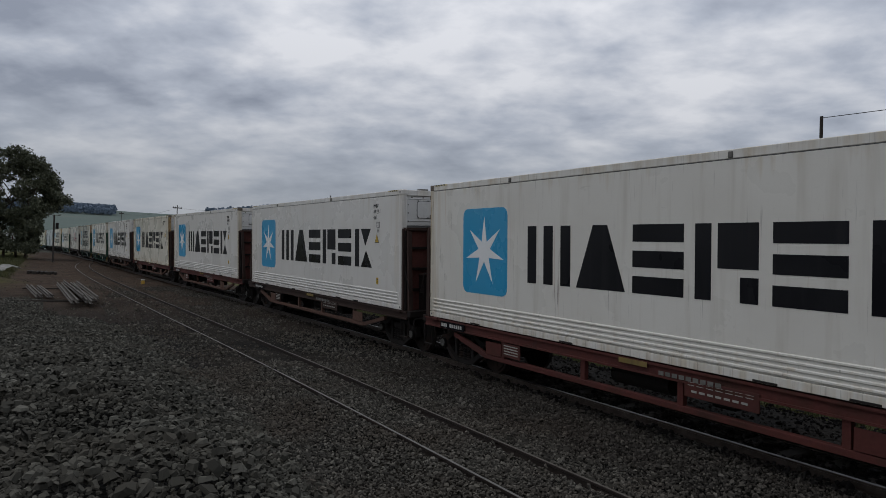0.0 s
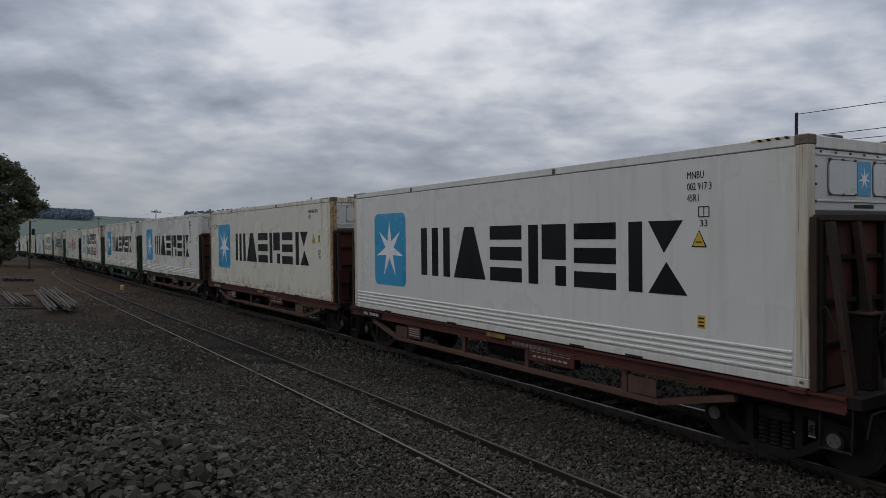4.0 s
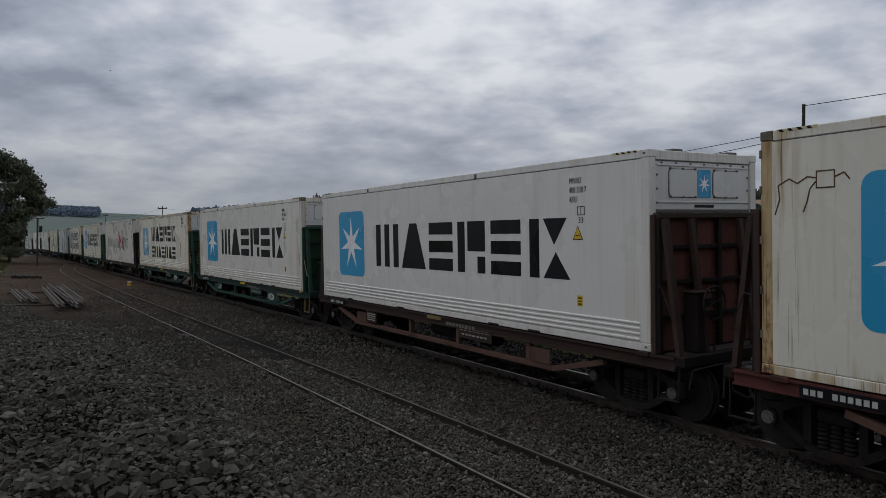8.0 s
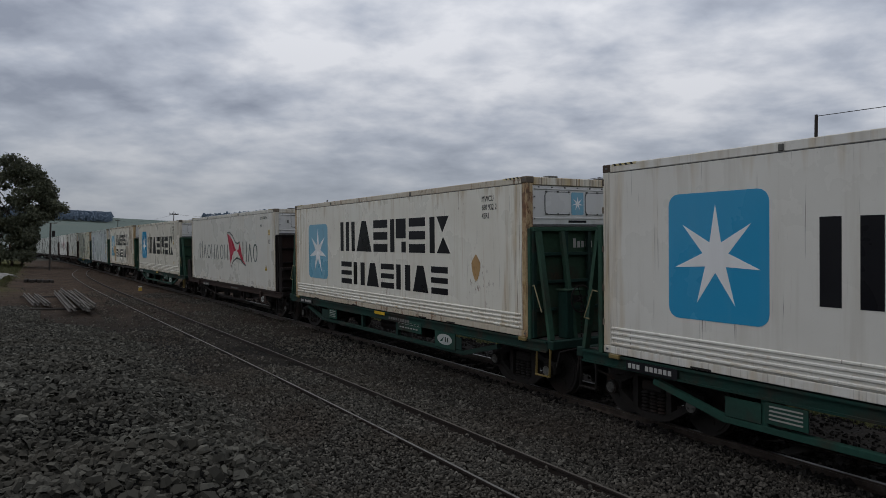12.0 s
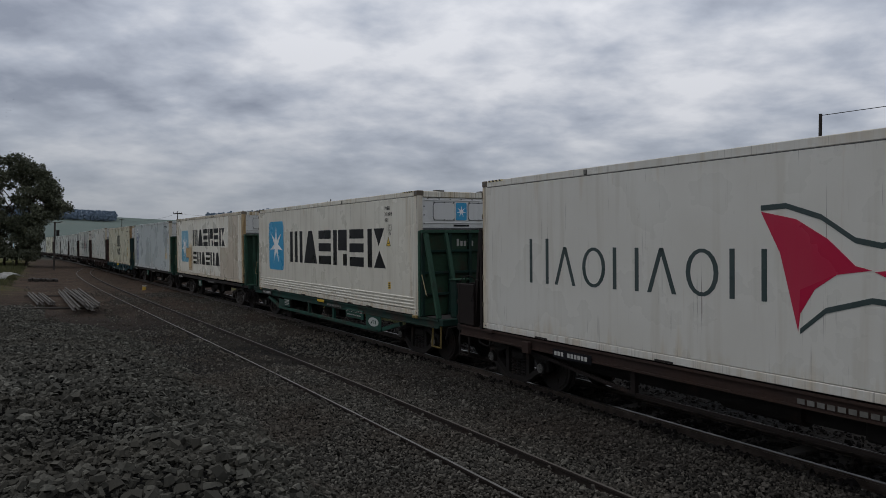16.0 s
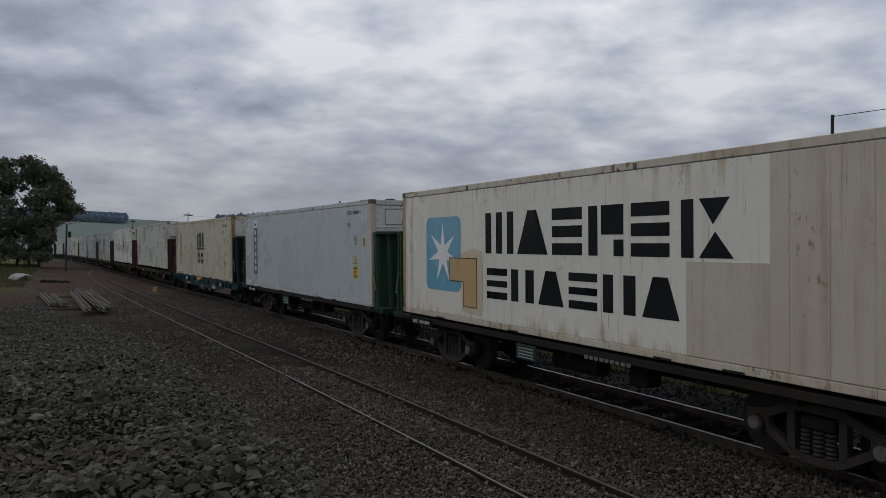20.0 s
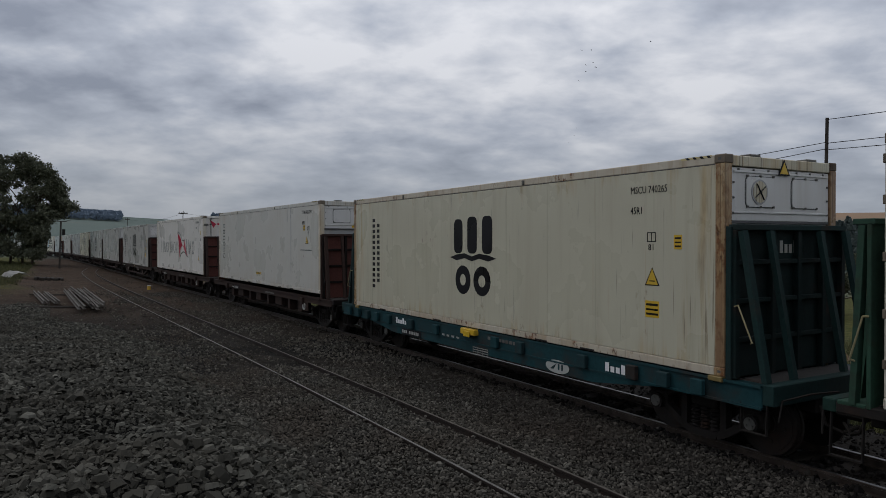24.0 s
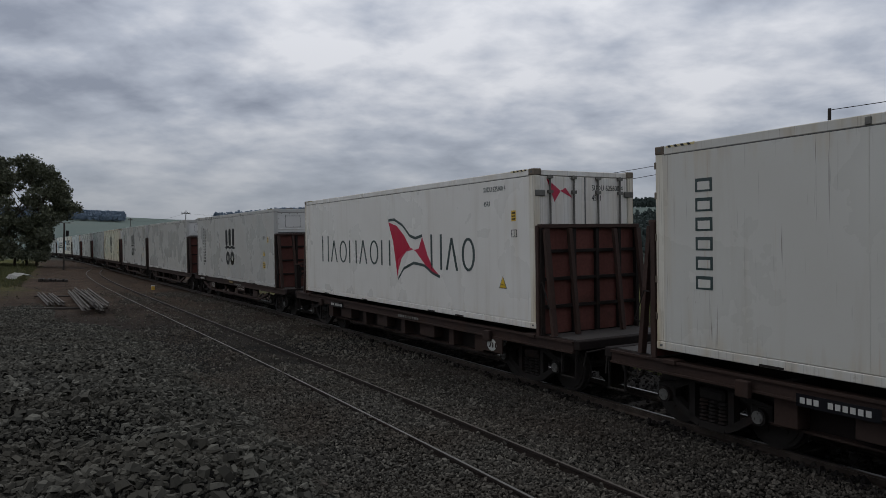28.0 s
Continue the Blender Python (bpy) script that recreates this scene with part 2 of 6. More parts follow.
M_BOGIE = steel("dusty_bogie_steel", (0.050, 0.043, 0.037), 0.2)
M_CASTING = steel("dark_casting_steel", (0.20, 0.165, 0.125), 0.55)
M_BROWN = steel("brown_wagon_paint", (0.038, 0.023, 0.018), 0.3)
M_MAROON = steel("red_oxide_wagon_paint", (0.092, 0.029, 0.024), 0.4)
M_GREEN = steel("dark_green_wagon_paint", (0.017, 0.062, 0.045), 0.35)
M_TEAL = steel("teal_wagon_paint", (0.011, 0.050, 0.057), 0.4)
M_WALLBROWN = steel("rust_red_wall_sheet", (0.135, 0.050, 0.040), 0.1)
M_RIBBROWN = steel("dark_brown_wall_rib", (0.014, 0.0095, 0.008), 0.08)
M_DARKSHEET = steel("darker_brown_wall_sheet", (0.034, 0.019, 0.015), 0.15)
M_PROPBROWN = steel("faded_brown_prop", (0.052, 0.031, 0.025), 0.35)
M_WALLGREEN = steel("grimy_green_wall_sheet", (0.025, 0.060, 0.034), 0.25)
M_RIBGREEN = steel("dark_green_wall_rib", (0.010, 0.036, 0.027), 0.3)
M_PROPGREEN = steel("green_prop", (0.030, 0.076, 0.049), 0.25)
M_WALLTEAL = steel("dark_teal_wall_sheet", (0.007, 0.018, 0.017), 0.2)
M_PROPTEAL = steel("dull_teal_prop", (0.012, 0.034, 0.032), 0.2)
M_UNDER = steel("sooty_underframe_steel", (0.020, 0.017, 0.015), 0.3)
M_WHEEL = steel("sooty_wheel_steel", (0.030, 0.026, 0.023), 0.4, 0.55)
M_GREYST = steel("grey_underframe_steel", (0.16, 0.155, 0.14), 0.2)
M_WORNYEL = paint("worn_pale_yellow", (0.56, 0.47, 0.22), dirt=(0.5, 0.48, 0.42), grime=0.6)
M_DARKGAP = Nodes("grey_gasket_and_gap", 0.8).done((0.09, 0.09, 0.09))


def rail_steel():
    n = Nodes("worn_rail_steel", 0.45, 0.6)
    f = n.noise(6, 4, vary=False)
    c = n.ramp(f, ((0.3, (0.05, 0.036, 0.029)), (0.7, (0.11, 0.088, 0.072))))
    return n.done(c)


def rail_head():
    n = Nodes("polished_rail_head", 0.38, 1.0)
    return n.done(n.ramp(n.noise(4, 3, vary=False), ((0.3, (0.07, 0.065, 0.06)), (0.7, (0.20, 0.19, 0.18)))))


def stone_mat(name, dark, light, brown):
    n = Nodes(name, 0.95, spec=0.05)
    geo = n.t.nodes.new("ShaderNodeNewGeometry")
    isl = geo.outputs["Random Per Island"]
    mid = tuple(0.65 * a + 0.35 * b for a, b in zip(dark, light))
    c = n.ramp(isl, ((0.0, dark), (0.6, mid), (0.9, light), (1.0, tuple(1.2 * v for v in light))))
    c = n.mix(n.step(n.noise(0.5, 4, vary=False), 0.42, 0.66, 0.65), c, brown)
    g = n.noise(45, 3, vary=False)
    c = n.mix(n.step(g, 0.45, 0.75, 0.35), c, dark)
    return n.done(c)


def ground_mat():
    """Gravel, brown fines, and grass or field away from the tracks; the sheet's own plan decides."""
    n = Nodes("gravelly_ground", 0.95, spec=0.08)
    sep = n.t.nodes.new("ShaderNodeSeparateXYZ")
    n.link(n.co.outputs["Object"], sep.inputs[0])
    wob = n.math("MULTIPLY", n.math("SUBTRACT", n.noise(0.35, 5, vary=False), 0.5), 5.0)
    y = n.math("ADD", sep.outputs[1], wob)
    vor = n.t.nodes.new("ShaderNodeTexVoronoi")
    vor.inputs["Scale"].default_value = 17.0
    n.link(n.co.outputs["Object"], vor.inputs["Vector"])
    # near-black tones stand in for the shade in gaps between the stones
    peb_shade = n.ramp(vor.outputs["Color"], ((0.1, (0.005, 0.0048, 0.0042)), (0.9, (0.015, 0.014, 0.012))))
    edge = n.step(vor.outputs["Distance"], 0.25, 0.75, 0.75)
    gravel = n.mix(edge, peb_shade, (0.004, 0.0039, 0.0035))
    fines = n.ramp(n.noise(2.5, 6, vary=False), ((0.3, (0.020, 0.017, 0.0135)), (0.7, (0.044, 0.036, 0.028))))
    # no lighter fines under the heap, so its gaps stay dark
    gravel = n.mix(n.math("MULTIPLY", n.step(n.noise(0.22, 5, vary=False), 0.42, 0.62, 0.75), n.math("MAXIMUM", n.step(sep.outputs[1], 2.6, 3.6), n.step(sep.outputs[0], -22, -30))), gravel, fines)
    # brown earth further down the line
    earth = n.ramp(n.noise(0.9, 6, vary=False), ((0.3, (0.040, 0.027, 0.018)), (0.7, (0.088, 0.060, 0.042))))
    gravel = n.mix(n.step(sep.outputs[0], -20, -38, 0.8), gravel, earth)
    grass = n.ramp(n.noise(1.2, 8, vary=False), ((0.25, (0.026, 0.034, 0.010)), (0.55, (0.075, 0.075, 0.022)), (0.8, (0.15, 0.125, 0.045))))
    # distance haze is put into the far fields' pale grey-green
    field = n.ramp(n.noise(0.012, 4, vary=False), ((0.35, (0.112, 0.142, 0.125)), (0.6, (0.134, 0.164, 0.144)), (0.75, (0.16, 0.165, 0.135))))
    far = n.step(n.math("ABSOLUTE", sep.outputs[0], 0.0), 130, 190)
    c = n.mix(n.step(y, 13.2, 15.0), gravel, grass)
    c = n.mix(n.math("MULTIPLY", n.step(y, -1.2, -3.4), n.step(sep.outputs[0], -34, -46)), c, grass)
    c = n.mix(n.math("MULTIPLY", n.step(y, 27, 30), n.step(y, 36, 33)), c, (0.13, 0.075, 0.055))
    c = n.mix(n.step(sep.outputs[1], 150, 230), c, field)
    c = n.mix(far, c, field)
    c = n.mix(n.math("MULTIPLY", n.step(sep.outputs[1], 520, 600), n.step(sep.outputs[0], -470, -440)), c, (0.27, 0.185, 0.12))
    n.bump(n.math("MULTIPLY", vor.outputs["Distance"], -1.0), 0.6, 0.04)
    return n.done(c)


M_RAIL, M_HEAD = rail_steel(), rail_head()
M_STONE = stone_mat("grey_ballast_stone", (0.044, 0.0425, 0.036), (0.130, 0.125, 0.105), (0.061, 0.055, 0.044))
M_GRAVEL = stone_mat("dark_fine_ballast", (0.047, 0.0440, 0.038), (0.146, 0.136, 0.115), (0.080, 0.064, 0.050))
M_DARKSTONE = stone_mat("darker_ballast", (0.030, 0.0275, 0.024), (0.098, 0.090, 0.077), (0.052, 0.042, 0.034))
# oily stone whose near-black also carries the shade under the train
M_OILSHADE = stone_mat("oil_and_shade_ballast", (0.009, 0.008, 0.008), (0.036, 0.033, 0.030), (0.022, 0.018, 0.015))
M_DULLHEAD = steel("dull_grey_rail_top", (0.155, 0.149, 0.136), 0.1, 0.6)
M_FARHEAD = steel("browned_rail_top", (0.098, 0.086, 0.073), 0.2, 0.6)
M_BROWNRAIL = steel("rusty_brown_rail", (0.030, 0.023, 0.019), 0.2, 0.7)
M_GROUND = ground_mat()
M_TIE = steel("weathered_timber_tie", (0.05, 0.043, 0.036), 0.3, 0.9)


# ---- mesh helpers ----
def part(name, bm, material, parent=None, label=""):
    me = bpy.data.meshes.new(name)
    bm.to_mesh(me)
    bm.free()
    me.materials.append(material)
    ob = new(name, me)
    if parent is not None:
        ob.parent = parent
    if label:
        ob["label"] = label
    return ob


def thing(name, label, category, group="", kind=""):
    return tagged(new(name), label, category, group, kind)


def box(bm, x0, x1, y0, y1, z0, z1, bevel=0.0):
    m = Matrix.Translation(((x0 + x1) / 2, (y0 + y1) / 2, (z0 + z1) / 2)) @ Matrix.Diagonal((x1 - x0, y1 - y0, z1 - z0, 1))
    r = bmesh.ops.create_cube(bm, size=1, matrix=m)
    if bevel:
        es = list({e for v in r["verts"] for e in v.link_edges})
        bmesh.ops.bevel(bm, geom=es, offset=bevel, segments=1, affect="EDGES")
    return bm


def bx(*a, bevel=0.0):
    return box(bmesh.new(), *a, bevel=bevel)


def beam(bm, a, b, w, h, up=(0, 0, 1)):
    """A straight bar of section w x h from a to b."""
    a, b = Vector(a), Vector(b)
    d = (b - a).normalized()
    side = d.cross(Vector(up)).normalized()
    top = side.cross(d)
    m = Matrix((side, top, -d)).transposed().to_4x4()
    m.translation = (a + b) / 2
    bmesh.ops.create_cube(bm, size=1, matrix=m @ Matrix.Diagonal((w, h, (b - a).length, 1)))
    return bm


def rod(bm, a, b, r, n=8):
    a, b = Vector(a), Vector(b)
    m = (b - a).to_track_quat("Z", "Y").to_matrix().to_4x4()
    m.translation = (a + b) / 2
    bmesh.ops.create_cone(bm, cap_ends=True, segments=n, radius1=r, radius2=r, depth=(b - a).length, matrix=m)
    return bm


def plate(bm, pts, y, depth=0.004, flip=False):
    """A flat outline in the x-z plane, given thickness towards -y."""
    vs = [bm.verts.new((p[0], y, p[1])) for p in pts]
    f = bm.faces.new(vs)
    r = bmesh.ops.extrude_face_region(bm, geom=[f])
    for v in r["geom"]:
        if isinstance(v, bmesh.types.BMVert):
            v.co.y -= depth
    bmesh.ops.recalc_face_normals(bm, faces=bm.faces)
    return bm


def round_rect(x0, x1, z0, z1, r, n=4):
    out = []
    for cx, cz, a0 in ((x1 - r, z1 - r, 0), (x0 + r, z1 - r, 90), (x0 + r, z0 + r, 180), (x1 - r, z0 + r, 270)):
        out += [(cx + r * math.cos(radians(a0 + 90 * k / n)), cz + r * math.sin(radians(a0 + 90 * k / n))) for k in range(n + 1)]
    return out


def star(cx, cz, ro, ri, n, turn=90, sx=1.0):
    return [(cx + sx * (ro if k % 2 == 0 else ri) * math.cos(radians(turn + 180 * k / n)), cz + (ro if k % 2 == 0 else ri) * math.sin(radians(turn + 180 * k / n))) for k in range(2 * n)]


def raw_mesh(name, verts, faces, material, label="", category="", kind=""):
    me = bpy.data.meshes.new(name)
    me.from_pydata(verts, [], faces)
    me.materials.append(material)
    return tagged(new(name, me), label, category, "", kind)


# ---- the line: plan, grade and cant of the track ----
CURVE_S = np.array([-320, -230, -160, -110, -70, -40, -15, 25.0])
CURVE_K = np.array([-0.00144, -0.00144, -0.001249, -0.000597, 0.00039, 0.000313, -0.002486, 0.001967])
CANT = radians(2.7)
_s = np.arange(-480.0, 90.5, 1.0)
_k = np.where(_s > 25, 0.0, np.interp(_s, CURVE_S, CURVE_K))
_h = np.concatenate([[0], np.cumsum((_k[1:] + _k[:-1]) / 2)])
_h -= np.interp(0, _s, _h)
_x = np.concatenate([[0], np.cumsum(np.cos((_h[1:] + _h[:-1]) / 2))])
_y = np.concatenate([[0], np.cumsum(np.sin((_h[1:] + _h[:-1]) / 2))])
_x -= np.interp(0, _s, _x)
_y += 8.98 - np.interp(0, _s, _y)


def grade(x):
    q = np.minimum(x, 0) / 100
    return -0.981 * np.asarray(x) / 100 - 0.2265 * q * q


def on_line(s):
    return Vector((float(np.interp(s, _s, _x)), float(np.interp(s, _s, _y)), float(grade(s))))


def line_pose(s, half=5.0):
    """The pose of a vehicle whose middle is at s: x ahead, y to the far side, z up, leaning with the cant."""
    a, b = on_line(s - half), on_line(s + half)
    e = (b - a).normalized()
    n = Vector((-e.y, e.x, 0)).normalized()
    u = e.cross(n)
    n, u = n * math.cos(CANT) + u * math.sin(CANT), u * math.cos(CANT) - n * math.sin(CANT)
    m = Matrix((e, n, u)).transposed().to_4x4()
    m.translation = (a + b) / 2
    return m


RUN_S = [-192.51, -180.44, -167.97, -155.51, -142.87, -130.35, -117.97, -105.43, -93.11, -80.55, -67.85, -55.09, -42.25, -29.48, -16.52]
RUN_T = np.arange(0, 28.1, 2.0)
RUN_M = np.gradient(np.array(RUN_S), RUN_T)


def run(t):
    """How far the train has come at t seconds."""
    j = int(min(max(t // 2, 0), 13))
    w = (t - 2 * j) / 2
    a, b, ma, mb = RUN_S[j], RUN_S[j + 1], RUN_M[j], RUN_M[j + 1]
    return (2 * w**3 - 3 * w**2 + 1) * a + (w**3 - 2 * w**2 + w) * 2 * ma + (3 * w**2 - 2 * w**3) * b + (w**3 - w**2) * 2 * mb


SIDING_X = [-110, -92, -84, -76, -70, -64, -55, -47, -37, -28, -20, -15, -6, 5, 20, 40]
SIDING_Y = [5.6, 5.0, 4.3, 3.55, 3.08, 2.88, 2.95, 3.12, 3.5, 3.93, 4.31, 4.58, 4.87, 5.05, 5.2, 5.4]


def siding_y(x):
    i = np.interp
    return (i(x - 4, SIDING_X, SIDING_Y) + i(x - 2, SIDING_X, SIDING_Y) + i(x, SIDING_X, SIDING_Y) + i(x + 2, SIDING_X, SIDING_Y) + i(x + 4, SIDING_X, SIDING_Y)) / 5


def line_y(x):
    return np.interp(x, _x, _y)


def smooth(a, b, v):
    w = np.clip((np.asarray(v, float) - a) / (b - a), 0, 1)
    return w * w * (3 - 2 * w)


# ---- ground, heap of ballast, far hills: one sheet ----
HILL_AZ = [-180, -120, -60, 0, 25, 34, 40, 60, 74, 79, 81.5, 85.3, 95, 110, 140, 180]
HILL_EL = [1.0, 1.0, 2.0, 3.8, 4.3, 4.25, 4.2, 3.9, 3.1, 2.55, 2.42, 2.45, 2.45, 2.2, 1.5, 1.0]


def heap(x, y):
    a = np.interp(x, [-26, -21, -14, -8, -4, 0, 5, 9], [0, 0.12, 0.55, 1.0, 1.25, 1.3, 1.2, 0])
    return a * smooth(3.1, 0.5, y) * smooth(-7.0, -3.0, y)


def lumps(x, y):
    return 0.07 * np.sin(1.9 * x + 0.7 * y) * np.sin(1.3 * y - 0.6 * x + 1.0) + 0.04 * np.sin(4.1 * x + 2.0) * np.sin(3.7 * y + 0.5 * x)


def ground_z(x, y):
    x, y = np.asarray(x, float), np.asarray(y, float)
    r = np.hypot(x, y)
    near = 1 - smooth(90, 160, r)
    base = grade(np.clip(x, -260, 80)) - 0.17
    d = y - line_y(x)
    base = base + 0.015 * (1 - smooth(1.3, 2.4, np.abs(d))) * (np.abs(x) < 400)
    ds = np.abs(y - siding_y(x))
    base = base + (0.055 + 0.040 * (y < siding_y(x))) * (1 - smooth(0.7, 1.4, ds)) * smooth(-96, -88, x)
    base = base - 0.75 * smooth(2.6, 5.5, d) - 2.5 * smooth(8, 60, d) * (1 - smooth(150, 400, r))
    h = heap(x, y)
    base = base + h + lumps(x, y) * (0.25 + np.clip(h, 0, 1)) * near
    az = np.degrees(np.arctan2(-x, y))
    el = np.interp(az, HILL_AZ, HILL_EL)
    top = np.tan(np.radians(el)) * 900 + 2.4
    return base + (top - base) * smooth(170, 900, r) ** 1.3


def spread(step, reach, grow):
    v, out = 0.0, [0.0]
    while v < reach:
        v += step
        out.append(v)
        if v > 16:
            step *= grow
    return out


xs = np.array(sorted({-v for v in spread(0.5, 3200, 1.055)} | set(spread(0.5, 3200, 1.075))))
ys = np.array(sorted({-v for v in spread(0.4, 3200, 1.085)} | set(spread(0.4, 3200, 1.065))))
gx, gy = np.meshgrid(xs, ys, indexing="ij")
gz = ground_z(gx, gy) - 0.040 * smooth(0.05, 0.3, heap(gx, gy)) - 0.02 * (gx > -15) * (gy > 2) * (gy < 8.4)  # the sheet lies a layer of stones lower
nx, ny = len(xs), len(ys)
idx = np.arange(nx * ny).reshape(nx, ny)
quads = np.stack([idx[:-1, :-1], idx[1:, :-1], idx[1:, 1:], idx[:-1, 1:]], -1).reshape(-1, 4)
ground = raw_mesh("ground", np.stack([gx, gy, gz], -1).reshape(-1, 3).tolist(), quads.tolist(), M_GROUND, "gravel darkened for gap shade, earth, grassy verges and haze-pale green fields beyond", "ground", "structure")
for p in ground.data.polygons:
    p.use_smooth = True


def rail_mesh(points, sides, lean=None, slim=1.0):
    """A rail swept along a list of points; sides gives the across direction at each."""
    prof = [(-0.055, -0.125), (-0.055, -0.112), (-0.012, -0.098), (-0.012, -0.035), (-0.033, -0.026), (-0.033, -0.003), (-0.027, 0.0),
            (0.027, 0.0), (0.033, -0.003), (0.033, -0.026), (0.012, -0.035), (0.012, -0.098), (0.055, -0.112), (0.055, -0.125)]
    v, f, k = [], [], len(prof)
    for p, n in zip(points, sides):
        u = Vector((0, 0, 1)) if lean is None else lean
        v += [tuple(p + n * a * slim + u * b) for a, b in prof]
    for i in range(len(points) - 1):
        f += [(i * k + j, i * k + (j + 1) % k, (i + 1) * k + (j + 1) % k, (i + 1) * k + j) for j in range(k)]
    return v, f


def lay_track(name, label, stations, place, gauge=1.065, tops=None):
    track = tagged(new(name), label, "railway track", "", "structure")
    for side in (-1, 1):
        pts, nrm = [], []
        for s in stations:
            m = place(s)
            pts.append(m @ Vector((0, side * gauge / 2, 0)))
            nrm.append((m.to_3x3() @ Vector((0, 1, 0))))
        v, f = rail_mesh(pts, nrm, slim=1.0 if tops is None else 0.68)
        me = bpy.data.meshes.new("rail")
        me.from_pydata(v, [], f)
        me.materials.append(M_RAIL if tops is None else M_BROWNRAIL)
        me.materials.append(M_HEAD if tops is None else tops[(side + 1) // 2])
        for i, p in enumerate(me.polygons):
            p.material_index = 1 if i % 14 == 6 else 0
        new("rail", me).parent = track
    return track


stations_main = [s for s in np.arange(-440, 70.1, 2.0)]
main_track = lay_track("track_main", "main line of worn steel rails on dark ballast", stations_main, lambda s: line_pose(s, 1.0))


def siding_pose(x):
    a = Vector((x - 0.5, float(siding_y(x - 0.5)), float(grade(x - 0.5)) - 0.03))
    b = Vector((x + 0.5, float(siding_y(x + 0.5)), float(grade(x + 0.5)) - 0.03))
    e = (b - a).normalized()
    n = Vector((-e.y, e.x, 0)).normalized()
    m = Matrix((e, n, e.cross(n))).transposed().to_4x4()
    m.translation = (a + b) / 2
    return m


siding = lay_track("track_siding", "siding with dull rails nearly buried in gravel", list(np.arange(-81, 40.1, 1.5)), siding_pose, tops=(M_DULLHEAD, M_FARHEAD))

# ---- containers ----
CL, CW, CH = 12.192, 2.438, 2.896
FACE = -CW / 2
TEXT = {}


def lettering(text, size):
    """A mesh of the built-in font, lower left corner at the origin, standing in the x-z plane."""
    if (text, size) not in TEXT:
        cu = bpy.data.curves.new("lettering", "FONT")
        cu.body, cu.size, cu.extrude, cu.resolution_u = text, size, 0.0015, 2
        ob = bpy.data.objects.new("lettering", cu)
        scene.collection.objects.link(ob)
        bpy.context.view_layer.update()
        me = bpy.data.meshes.new_from_object(ob)
        bpy.data.objects.remove(ob)
        me.transform(Matrix.Rotation(radians(90), 4, "X"))
        TEXT[text, size] = me
    return TEXT[text, size]


def write(parent, text, x, z, size, material, y=FACE - 0.003, turn=0.0, squeeze=1.0):
    me = lettering(text, size)
    if not me.materials:
        me.materials.append(material)
    ob = new("lettering", me)
    ob.parent = parent
    ob.matrix_local = pose(x, y, z, 0, 0, turn) @ Matrix.Diagonal((squeeze, 1, 1, 1))
    return ob


def flat(name, outlines, material, parent, label="", y=FACE, depth=0.004):
    """Painted shapes on the near side, each a thin part of its own."""
    for pts in outlines:
        ob = part(name, plate(bmesh.new(), pts, y, depth), material, parent, label)
    return ob


def rect(x0, x1, z0, z1):
    return [(x0, z0), (x1, z0), (x1, z1), (x0, z1)]


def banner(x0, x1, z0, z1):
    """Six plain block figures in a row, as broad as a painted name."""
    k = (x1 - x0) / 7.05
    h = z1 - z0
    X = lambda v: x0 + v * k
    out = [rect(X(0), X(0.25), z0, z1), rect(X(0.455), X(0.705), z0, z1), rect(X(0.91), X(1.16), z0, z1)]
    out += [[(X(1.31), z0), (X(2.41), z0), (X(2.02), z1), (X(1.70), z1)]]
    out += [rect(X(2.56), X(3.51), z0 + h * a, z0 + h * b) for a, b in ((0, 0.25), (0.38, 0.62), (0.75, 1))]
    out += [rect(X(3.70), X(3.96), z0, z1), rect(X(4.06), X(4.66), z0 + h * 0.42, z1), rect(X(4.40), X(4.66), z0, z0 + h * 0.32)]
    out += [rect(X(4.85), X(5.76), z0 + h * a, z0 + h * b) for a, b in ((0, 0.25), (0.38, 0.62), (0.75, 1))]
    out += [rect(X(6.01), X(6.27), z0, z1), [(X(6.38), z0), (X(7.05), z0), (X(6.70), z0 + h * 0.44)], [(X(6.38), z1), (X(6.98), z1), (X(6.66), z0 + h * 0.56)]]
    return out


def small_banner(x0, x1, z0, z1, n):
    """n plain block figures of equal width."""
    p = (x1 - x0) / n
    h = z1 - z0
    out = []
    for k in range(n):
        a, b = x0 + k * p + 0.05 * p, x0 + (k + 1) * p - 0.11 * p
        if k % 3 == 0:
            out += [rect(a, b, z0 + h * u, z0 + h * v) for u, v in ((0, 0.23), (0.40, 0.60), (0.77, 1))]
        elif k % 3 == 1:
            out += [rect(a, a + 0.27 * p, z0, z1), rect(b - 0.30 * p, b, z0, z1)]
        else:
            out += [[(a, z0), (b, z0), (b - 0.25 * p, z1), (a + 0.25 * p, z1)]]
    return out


def blue_star(c, x0, x1, z0, z1, blue, points=7, y=FACE):
    flat("logo_panel", [round_rect(x0, x1, z0, z1, 0.09 * (x1 - x0) + 0.02)], blue, c, "sky-blue rounded panel", y)
    cx, cz, r = (x0 + x1) / 2, (z0 + z1) / 2, (x1 - x0) * 0.44
    flat("logo_star", [star(cx, cz, r, r * 0.30, points)], M_STAR, c, "white pointed star", y - 0.004, 0.003)


